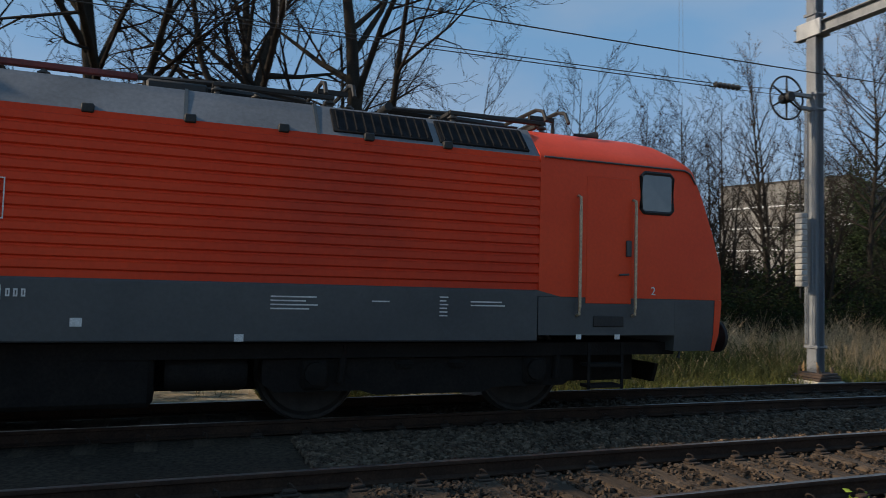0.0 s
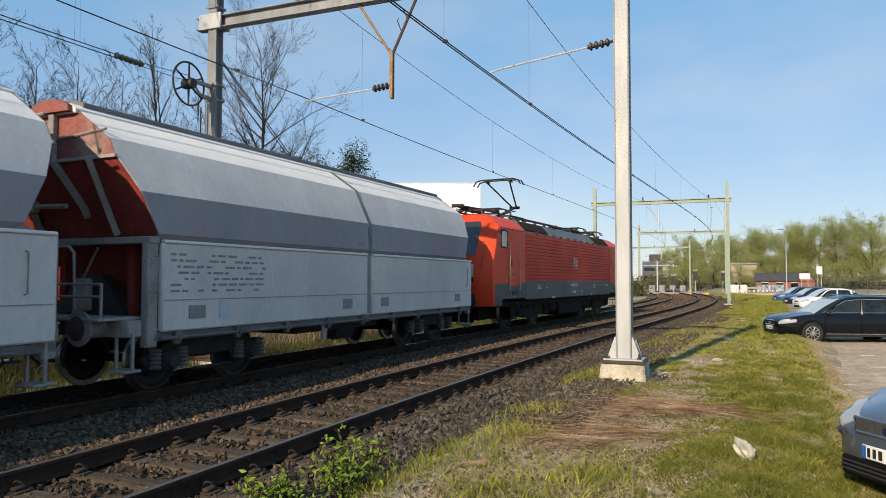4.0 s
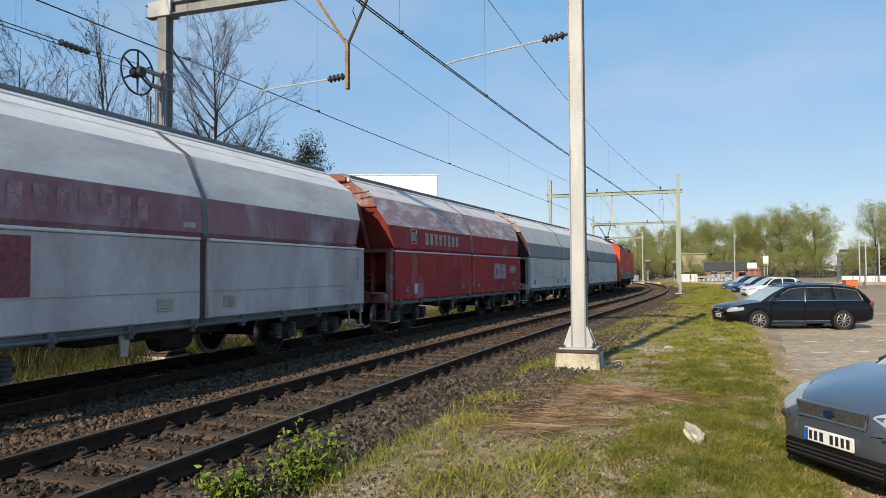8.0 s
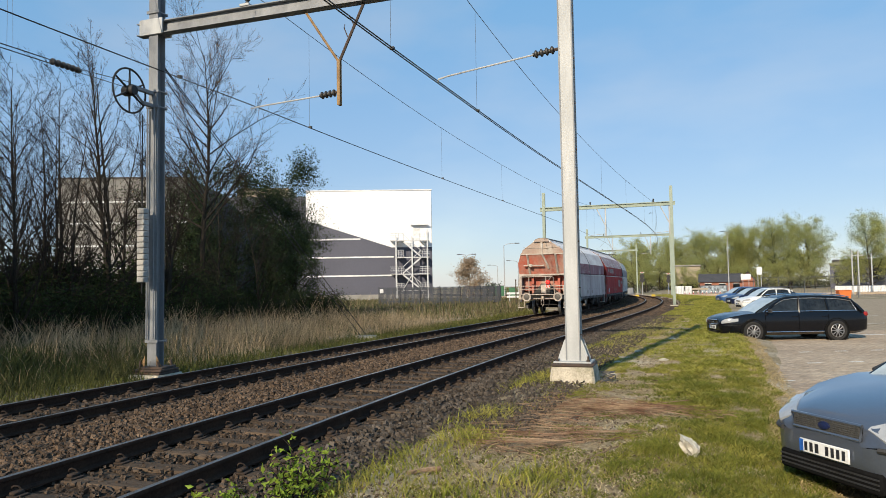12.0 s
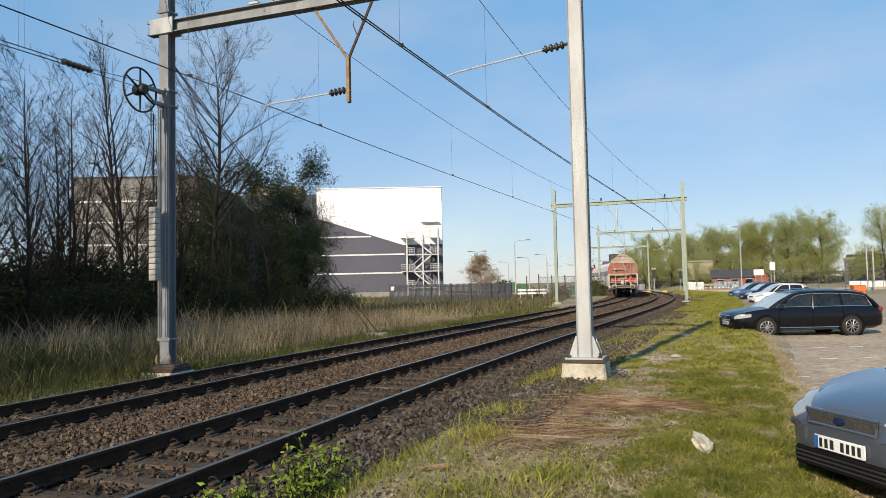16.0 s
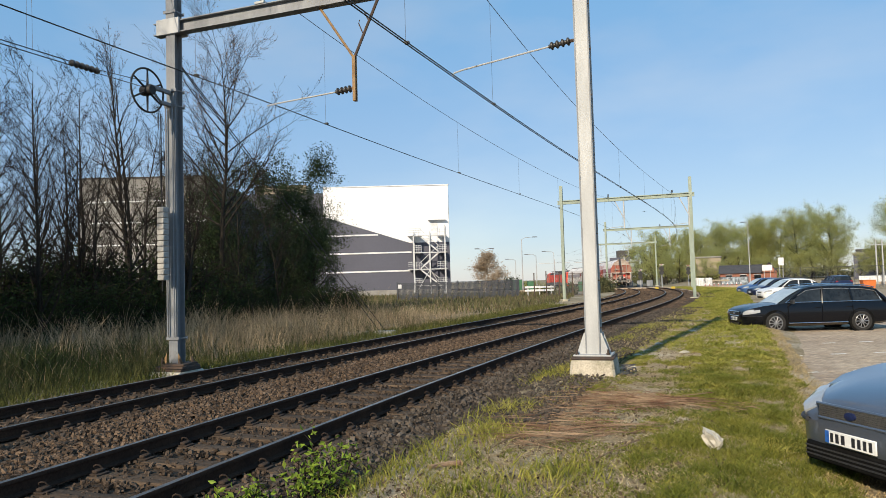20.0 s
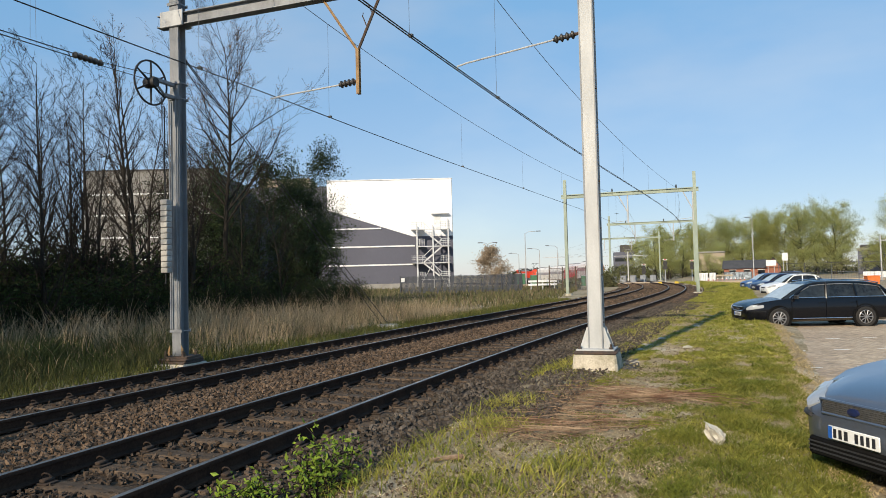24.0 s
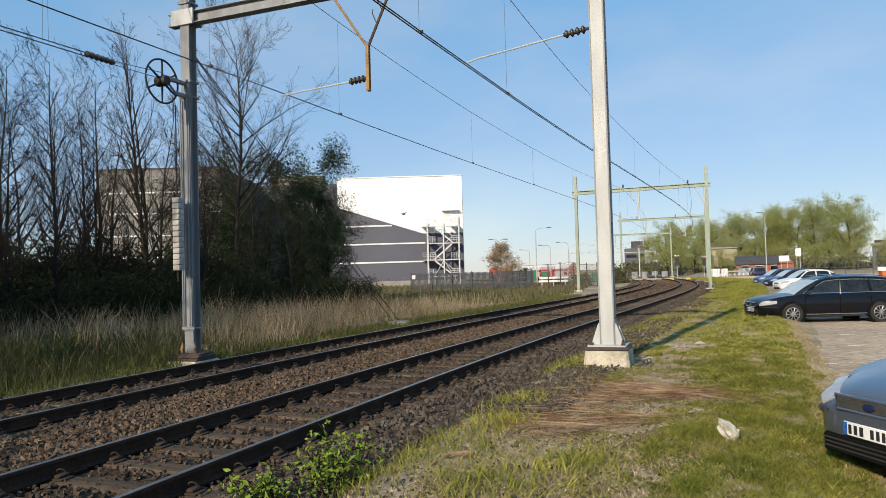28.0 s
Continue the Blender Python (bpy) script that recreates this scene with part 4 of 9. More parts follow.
        part("snow_plough", Shape().prism([(-0.6, 0.32), (0.6, 0.32), (0.7, 0.6), (-0.7, 0.6)], "y", sgn * 8.78 - 0.03, sgn * 8.78 + 0.03), M_underframe, lo)
        for sx in (-1, 1):
            part("cab_steps", Shape().box(sx * 1.36 - 0.12, sx * 1.36 + 0.12, sgn * 7.36 - 0.26, sgn * 7.36 + 0.26, 0.38, 0.42).box(sx * 1.36 - 0.12, sx * 1.36 + 0.12, sgn * 7.36 - 0.26, sgn * 7.36 + 0.26, 0.66, 0.70).box(sx * 1.44, sx * 1.46, sgn * 7.36 - 0.28, sgn * 7.36 - 0.24, 0.36, 0.98).box(sx * 1.44, sx * 1.46, sgn * 7.36 + 0.24, sgn * 7.36 + 0.28, 0.36, 0.98), M_underframe, lo)
    # bogies
    wheels = []
    for c in (-4.95, 4.95):
        bg = part("bogie", Shape().box(-1.1, 1.1, -0.35, 0.35, 0.4, 0.75, 0.04), M_underframe, lo, "dark dusty bogie frame", at=pose(0, c, 0))
        for sx in (-1, 1):
            part("side_frame", Shape().prism([(-2.05, 0.50), (-1.9, 0.40), (-0.9, 0.40), (-0.7, 0.34), (0.7, 0.34), (0.9, 0.40), (1.9, 0.40), (2.05, 0.50), (2.05, 0.78), (-2.05, 0.78)], "x", sx * 1.15 - 0.07, sx * 1.15 + 0.07), M_underframe, bg)
        for y in (-1.45, 1.45):
            for sx in (-1, 1):
                part("axle_box", Shape().box(sx * 1.18 - 0.1, sx * 1.18 + 0.1, y - 0.17, y + 0.17, 0.42, 0.80, 0.05).lathe([(0.0, sx * 1.34), (0.13, sx * 1.32), (0.15, sx * 1.2)], "x", (0, y, 0.62), 12), M_underframe, bg)
                part("damper", Shape().tube([(sx * 1.25, y + 0.3, 0.5), (sx * 1.27, y + 0.34, 0.95)], 0.045, 8), M_underframe, bg)
        for sx in (-1, 1):
            for d in (-0.35, 0.35):
                part("spring", Shape().lathe([(0.15, 0.66), (0.17, 0.72), (0.14, 0.76), (0.17, 0.82), (0.14, 0.87), (0.17, 0.93), (0.12, 0.97)], "z", (sx * 1.12, d, 0), 12), M_underframe, bg)
        for y in (c - 1.45, c + 1.45):
            wheels.append(wheelset(lo, y, 0.62))
    part("inner_frame", Shape().box(-0.6, 0.6, -8.4, 8.4, 0.36, 0.82), M_underframe, lo)
    part("transformer_box", Shape().box(-1.28, 1.28, -1.75, 1.75, 0.28, 0.95, 0.06), M_underframe, lo, "dark equipment box under the frame")
    for y in (-2.3, 2.3):
        part("air_tank", Shape().lathe([(0.0, -0.45), (0.16, -0.44), (0.2, -0.36), (0.2, 0.36), (0.16, 0.44), (0.0, 0.45)], "y", (1.05, y, 0.62), 14), M_underframe, lo)
    # roof equipment
    for y in (-5.6, -4.4, -3.2, -2.0, -0.8, 0.4, 1.6, 2.8, 4.0, 5.2):
        insulator(lo, (0.35, y, 3.86), (0.35, y, 4.06), 0.07, 3)
        insulator(lo, (-0.35, y, 3.86), (-0.35, y, 4.06), 0.07, 3)
    part("busbar", Shape().box(0.31, 0.39, -3.6, 1.4, 4.06, 4.14, 0.015), M_panto_red, lo, "dark red roof busbar")
    part("busbar", Shape().box(-0.39, -0.31, -5.6, 5.2, 4.06, 4.12, 0.015), M_black, lo)
    part("switch_gear", Shape().box(-0.2, 0.55, 1.5, 2.2, 3.86, 4.06, 0.03), M_black, lo)
    part("switch_gear", Shape().box(0.1, 0.3, -4.1, -3.6, 3.86, 4.14, 0.03), M_black, lo)
    part("cable", Shape().tube([(0.35, 1.4, 4.10), (0.45, 2.6, 4.12), (0.5, 3.4, 4.0)], 0.035, 6), M_black, lo)
    part("horn", Shape().lathe([(0.03, -0.2), (0.04, 0.0), (0.10, 0.16)], "y", (0.5, 7.6, 3.98), 10).tube([(0.5, 7.55, 3.84), (0.5, 7.55, 3.98)], 0.03, 6), M_black, lo)
    part("aerial", Shape().tube([(0.2, 7.2, 3.84), (0.2, 7.2, 4.22)], [0.04, 0.02], 6), M_black, lo)

    def pantograph(y, raised, sgn):
        pg = part("pantograph", Shape().box(-0.62, -0.55, y - 0.75, y + 0.75, 4.04, 4.10, 0.01).box(0.55, 0.62, y - 0.75, y + 0.75, 4.04, 4.10, 0.01).box(-0.6, 0.6, y - 0.75, y - 0.68, 4.04, 4.10, 0.01).box(-0.6, 0.6, y + 0.68, y + 0.75, 4.04, 4.10, 0.01), M_black, lo, "raised black single-arm pantograph" if raised else "folded black pantograph")
        for x in (-0.58, 0.58):
            for d in (-0.7, 0.7):
                insulator(pg, (x, y + d, 3.84), (x, y + d, 4.04), 0.07, 3)
        knee = Vector((0, y + sgn * 1.35, 4.58)) if raised else Vector((0, y + sgn * 1.5, 4.16))
        head = Vector((0, y - sgn * 0.35, 5.48)) if raised else Vector((0, y - sgn * 0.75, 4.24))
        foot = Vector((0, y - sgn * 0.35, 4.1))
        part("lower_arm", Shape().tube([foot, knee], [0.07, 0.05], 8), M_black, pg)
        part("thrust_rod", Shape().tube([foot + Vector((0, -sgn * 0.25, 0.02)), knee + Vector((0, sgn * 0.1, -0.12))], 0.02, 6), M_black, pg)
        part("upper_arm", Shape().tube([knee + Vector((0.08, 0, 0)), head + Vector((0.45, 0, -0.1))], 0.03, 6).tube([knee - Vector((0.08, 0, 0)), head - Vector((0.45, 0, 0.1))], 0.03, 6), M_black, pg)
        part("knee_joint", Shape().lathe([(0.0, -0.2), (0.06, -0.2), (0.06, 0.2), (0.0, 0.2)], "x", tuple(knee), 10), M_black, pg)
        for d in (-0.18, 0.18):
            part("contact_strip", Shape().tube([(-0.95, head.y + d, head.z - 0.22), (-0.85, head.y + d, head.z - 0.06), (-0.65, head.y + d, head.z), (0.65, head.y + d, head.z), (0.85, head.y + d, head.z - 0.06), (0.95, head.y + d, head.z - 0.22)], 0.028, 6), M_black, pg)
        for x in (-0.47, 0.47):
            part("strip_carrier", Shape().box(x - 0.03, x + 0.03, head.y - 0.2, head.y + 0.2, head.z - 0.1, head.z - 0.04), M_black, pg)

    pantograph(-4.75, True, 1)
    pantograph(-7.2, False, -1)
    pantograph(3.0, False, -1)
    pantograph(6.1, False, -1)
    # markings on both sides
    for sx in (-1, 1):
        turn = pose(0, 0, 0, 90, 0, 90) if sx > 0 else pose(0, 0, 0, 90, 0, -90)

        def on_side(y, z):
            return pose(sx * 1.506, y, z) @ turn
        frame_ = Shape()
        for a, b, c, d in ((-0.31, 0.31, 0.195, 0.207), (-0.31, 0.31, -0.207, -0.195), (-0.31, -0.298, -0.195, 0.195), (0.298, 0.31, -0.195, 0.195)):
            frame_.box(a, b, c, d, -0.004, 0.002)
        emblem = part("emblem_frame", frame_, M_white, lo, "pale rectangular emblem on the side", at=on_side(0.0, 2.43))
        bars = Shape().box(-0.26, 0.26, 0.145, 0.165, -0.003, 0.003).box(-0.26, 0.26, -0.165, -0.145, -0.003, 0.003).box(-0.26, -0.238, -0.145, 0.145, -0.003, 0.003).box(0.238, 0.26, -0.145, 0.145, -0.003, 0.003)
        for cx in (-0.115, 0.115):
            bars.box(cx - 0.085, cx - 0.045, -0.115, 0.115, -0.003, 0.003).box(cx - 0.045, cx + 0.055, 0.075, 0.115, -0.003, 0.003).box(cx - 0.045, cx + 0.055, -0.115, -0.075, -0.003, 0.003).box(cx + 0.045, cx + 0.085, -0.085, 0.085, -0.003, 0.003)
        part("emblem_shape", bars, M_white, emblem)
        xx = -0.75
        for wdt, hgt in ((0.05, 0.09),) * 4 + ((0.05, 0.09),) + ((0.085, 0.15),) * 3 + ((0.04, 0.0),) + ((0.085, 0.15),) * 3 + ((0.06, 0.03), (0.085, 0.15), (0.05, 0.08), (0.05, 0.08), (0.05, 0.08)):
            if hgt:
                number = Shape().box(xx, xx + wdt * 0.75, -hgt / 2, -hgt / 2 + hgt * 0.22, -0.003, 0.003).box(xx, xx + wdt * 0.75, hgt / 2 - hgt * 0.22, hgt / 2, -0.003, 0.003).box(xx, xx + wdt * 0.25, -hgt / 2, hgt / 2, -0.0035, 0.0025).box(xx + wdt * 0.5, xx + wdt * 0.75, -hgt / 2, hgt / 2, -0.0035, 0.0025)
                part("number_bar", number, M_white, lo, "white running number shown as bars", at=on_side(-0.08, 1.50))
            xx += wdt + 0.018
        rr = random.Random(8)
        for y, z, w, h in ((3.2, 1.42, 0.55, 0.2), (4.2, 1.46, 0.22, 0.05), (5.0, 1.40, 0.12, 0.3), (5.6, 1.44, 0.5, 0.12), (-4.8, 1.44, 0.4, 0.18), (-3.9, 1.40, 0.3, 0.06), (-7.35, 1.16, 0.22, 0.09)):
            note = Shape()
            for k in range(max(1, int(h / 0.045))):
                note.box(-w / 2, w / 2 - rr.uniform(0, 0.3) * w, h / 2 - 0.045 * k - 0.016, h / 2 - 0.045 * k, -0.003, 0.001)
            part("small_print", note, M_white, lo, at=on_side(y, z))
        for y, z, s in ((-0.45, 1.21, 0.06), (-0.26, 1.21, 0.06), (-0.07, 1.21, 0.06), (1.0, 1.21, 0.055), (2.6, 1.05, 0.05), (-3.2, 1.04, 0.05), (-3.0, 1.04, 0.05), (6.9, 1.06, 0.04), (7.5, 1.06, 0.04)):
            part("white_mark", Shape().box(-s, s, -s * 0.8, s * 0.8, -0.003, 0.003), M_white, lo, at=on_side(y, z))
        text_part("cab_number", "2", 0.16, M_white, lo, on_side(8.08, 1.68))
        text_part("cab_number", "1", 0.16, M_white, lo, on_side(-8.14, 1.70))
    return lo, wheels


loco, loco_wheels = build_loco()

# ---- hopper wagons ----
M_end_red = mat("dusty_red_end", (0.48, 0.125, 0.08), (0.30, 0.085, 0.06), rough=0.75, scale=1.6, fine=20, fine_amount=0.1, bump=0.1, stain=(0.40, 0.29, 0.23), stain_scale=1.3, stain_at=0.57, stain_soft=0.14, stretch=(1, 1, 0.6))
M_end_frame = mat("dusty_cream_frame", (0.50, 0.445, 0.385), (0.30, 0.245, 0.205), rough=0.8, scale=2.6, fine=25, fine_amount=0.12, bump=0.15)
M_end_dark = mat("dark_brown_end", (0.10, 0.045, 0.038), (0.07, 0.038, 0.034), rough=0.8, scale=1.2, fine=20, fine_amount=0.2, bump=0.1)
M_end_dark_frame = mat("grimy_end_frame", (0.30, 0.28, 0.27), (0.21, 0.195, 0.185), rough=0.8, scale=2, fine=25, fine_amount=0.2, bump=0.15)
M_end_red_frame = mat("grimy_red_frame", (0.24, 0.075, 0.06), (0.15, 0.05, 0.042), rough=0.8, scale=2, fine=25, fine_amount=0.2, bump=0.15, stain=(0.32, 0.26, 0.24), stain_scale=1.5, stain_at=0.62)
M_wagon_frame = mat("grey_dusty_solebar", (0.145, 0.14, 0.138), (0.085, 0.082, 0.08), rough=0.8, scale=2, fine=25, fine_amount=0.25, bump=0.15)
M_bogie = mat("dusty_wagon_bogie", (0.034, 0.031, 0.029), (0.021, 0.019, 0.018), rough=0.85, scale=3, fine=30, fine_amount=0.3, bump=0.2)
M_tail_red = glow("red_tail_lamp", (0.75, 0.02, 0.015), 0.25)
M_sticker = mat("blue_white_sticker", (0.45, 0.52, 0.60), (0.36, 0.42, 0.5), rough=0.5, scale=20, fine=80, fine_amount=0.2, bump=0.0)
M_mark_dark = mat("dark_stencil", (0.27, 0.27, 0.28), None, rough=0.7, scale=8, fine=50, bump=0.0)
M_mark_pale = mat("pale_stencil", (0.40, 0.35, 0.345), (0.29, 0.235, 0.23), rough=0.7, scale=3, fine=30, fine_amount=0.3, bump=0.0)
M_patch = mat("blotchy_grey_patch", (0.37, 0.33, 0.33), (0.25, 0.21, 0.21), rough=0.75, scale=5, fine=26, fine_amount=0.45, bump=0.02, spec=0.15, stain=(0.24, 0.06, 0.06), stain_scale=3.2, stain_at=0.60, stain_soft=0.05)
M_end_top = mat("dusty_brown_end_plate", (0.38, 0.23, 0.175), (0.29, 0.19, 0.15), rough=0.8, scale=1.0, fine=18, fine_amount=0.08, bump=0.05, spec=0.15, stain=(0.42, 0.365, 0.31), stain_scale=0.9, stain_at=0.50, stain_soft=0.16)
M_end_grey = mat("dusty_beige_end_plate", (0.38, 0.325, 0.275), (0.30, 0.245, 0.205), rough=0.8, scale=1.0, fine=18, fine_amount=0.1, bump=0.05, spec=0.15, stain=(0.24, 0.15, 0.12), stain_scale=1.1, stain_at=0.60, stain_soft=0.16)
M_end_dusty_red = mat("dusty_dark_red_plate", (0.27, 0.10, 0.085), (0.20, 0.07, 0.06), rough=0.8, scale=1.2, fine=20, fine_amount=0.2, bump=0.1, spec=0.15, stain=(0.36, 0.27, 0.24), stain_scale=1.2, stain_at=0.6)
M_end_dark_red = mat("dark_red_end", (0.26, 0.045, 0.038), (0.17, 0.035, 0.03), rough=0.8, scale=1.2, fine=20, fine_amount=0.2, bump=0.1, spec=0.15)
M_mark_faint = mat("faint_worn_stencil", (0.38, 0.235, 0.255), (0.29, 0.14, 0.16), rough=0.7, scale=3, fine=30, fine_amount=0.3, bump=0.0)
M_patch_red = mat("dark_red_repainted_panel", (0.20, 0.055, 0.065), (0.25, 0.085, 0.095), rough=0.65, scale=3, fine=18, fine_amount=0.25, bump=0.02, spec=0.2)
M_buffer = mat("greasy_buffer_face", (0.09, 0.08, 0.07), (0.055, 0.05, 0.045), rough=0.5, scale=5, fine=30, fine_amount=0.2, bump=0.05)
M_ridge = mat("dark_ridge_cover", (0.17, 0.17, 0.17), (0.12, 0.12, 0.12), rough=0.7, scale=2, fine=25, fine_amount=0.2, bump=0.1)


def streaked(name, base, base2, dust, at, soft=0.16, spots=0.75):
    return mat(name, base, base2, rough=0.75, scale=0.9, fine=14, fine_amount=0.06, bump=0.03, spec=0.12, stain=dust, stain_scale=spots, stain_at=at, stain_soft=soft, stretch=(1, 1.0, 0.45) if spots < 1.35 else (1, 0.45, 1.5))


PAINT_GREY = (streaked("light_grey_panel", (0.61, 0.575, 0.54), (0.55, 0.52, 0.49), (0.45, 0.43, 0.41), 0.63),
              streaked("dark_grey_band", (0.31, 0.30, 0.31), (0.255, 0.25, 0.26), (0.34, 0.23, 0.26), 0.62),
              # slope toned down as if shaded, roof top paler as if lit
              streaked("shaded_grey_slope", (0.58, 0.545, 0.52), (0.52, 0.49, 0.47), (0.66, 0.63, 0.60), 0.6, 0.12),
              streaked("lit_grey_roof", (0.72, 0.69, 0.65), (0.66, 0.63, 0.60), (0.76, 0.73, 0.69), 0.6), M_end_dark, M_end_dark_frame, M_mark_dark, M_end_grey)
PAINT_FIRST = PAINT_GREY[:4] + (M_end_dark_red, M_end_dark_frame, M_mark_dark, M_end_dusty_red)
PAINT_RED = (streaked("dull_red_panel", (0.42, 0.048, 0.048), (0.31, 0.040, 0.042), (0.42, 0.19, 0.18), 0.64, 0.10, 1.3),
             streaked("wine_red_band", (0.36, 0.052, 0.055), (0.30, 0.048, 0.05), (0.42, 0.26, 0.26), 0.70),
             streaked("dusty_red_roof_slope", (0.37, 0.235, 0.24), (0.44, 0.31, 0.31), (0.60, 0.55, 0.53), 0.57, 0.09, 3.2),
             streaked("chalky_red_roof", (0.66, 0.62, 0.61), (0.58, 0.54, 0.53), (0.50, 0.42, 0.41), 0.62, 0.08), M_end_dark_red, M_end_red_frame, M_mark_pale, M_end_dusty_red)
PAINT_DUSTY = (streaked("dusty_mauve_panel", (0.45, 0.37, 0.375), (0.33, 0.215, 0.23), (0.58, 0.535, 0.525), 0.52, 0.14),
               streaked("mauve_band", (0.33, 0.17, 0.19), (0.25, 0.11, 0.13), (0.50, 0.42, 0.44), 0.60, 0.1),
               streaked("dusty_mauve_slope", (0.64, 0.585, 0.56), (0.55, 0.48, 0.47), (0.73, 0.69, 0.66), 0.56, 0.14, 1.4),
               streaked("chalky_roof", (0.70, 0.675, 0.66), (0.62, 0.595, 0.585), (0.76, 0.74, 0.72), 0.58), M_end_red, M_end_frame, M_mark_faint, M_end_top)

END_Y = 6.12
TOP = [(1.46, 2.92), (1.24, 3.40), (1.10, 3.66), (0.46, 4.10)]


def end_at(z):
    return END_Y - 0.55 * max(0.0, 3.40 - z) / 1.1


def wagon_loft(section):
    """A section of (x, z) drawn between the two slanting ends; the ends are closed band by band."""
    full = section + [(-x, z) for x, z in reversed(section)]
    n, k = len(full), len(section)
    v = [(x, -end_at(z), z) for x, z in full] + [(x, end_at(z), z) for x, z in full]
    f = [(i, (i + 1) % n, n + (i + 1) % n, n + i) for i in range(n)]
    for i in range(k - 1):
        a, b, c, d = i, i + 1, n - 2 - i, n - 1 - i
        f.append((a, b, c, d))
        f.append((n + d, n + c, n + b, n + a))
    return Shape().add(v, f)


def wagon_bogie(parent, c, wheels):
    bg = part("bogie", Shape().box(-1.06, -0.94, -1.25, 1.25, 0.48, 0.66, 0.03).box(0.94, 1.06, -1.25, 1.25, 0.48, 0.66, 0.03).box(-1.0, 1.0, -0.22, 0.22, 0.45, 0.8, 0.04), M_bogie, parent, "dusty two-axle bogie", at=pose(0, c, 0))
    for sx in (-1, 1):
        part("side_frame", Shape().prism([(-1.35, 0.50), (-1.25, 0.36), (-0.55, 0.36), (-0.42, 0.56), (0.42, 0.56), (0.55, 0.36), (1.25, 0.36), (1.35, 0.50), (0.75, 0.78), (-0.75, 0.78)], "x", sx * 1.02 - 0.05, sx * 1.02 + 0.05), M_bogie, bg)
        for y in (-0.9, 0.9):
            part("axle_box", Shape().box(sx * 1.10 - 0.1, sx * 1.10 + 0.1, y - 0.15, y + 0.15, 0.33, 0.62, 0.04).lathe([(0.0, sx * 1.27), (0.10, sx * 1.26), (0.13, sx * 1.18)], "x", (0, y, 0.46), 12), M_bogie, bg)
            for d in (-0.26, 0.26):
                part("coil_spring", Shape().lathe([(0.085, 0.36), (0.10, 0.39), (0.075, 0.42), (0.10, 0.45), (0.075, 0.48), (0.10, 0.51), (0.075, 0.54), (0.10, 0.57), (0.075, 0.60), (0.10, 0.63), (0.08, 0.66)], "z", (sx * 1.12, y + d, 0), 10), M_wagon_frame, bg)
        part("brake_beam", Shape().tube([(sx * 1.16, -0.4, 0.30), (sx * 1.16, 0.4, 0.30)], 0.03, 6), M_bogie, bg)
    for y in (c - 0.9, c + 0.9):
        wheels.append(wheelset(parent, y, WHEEL_R))


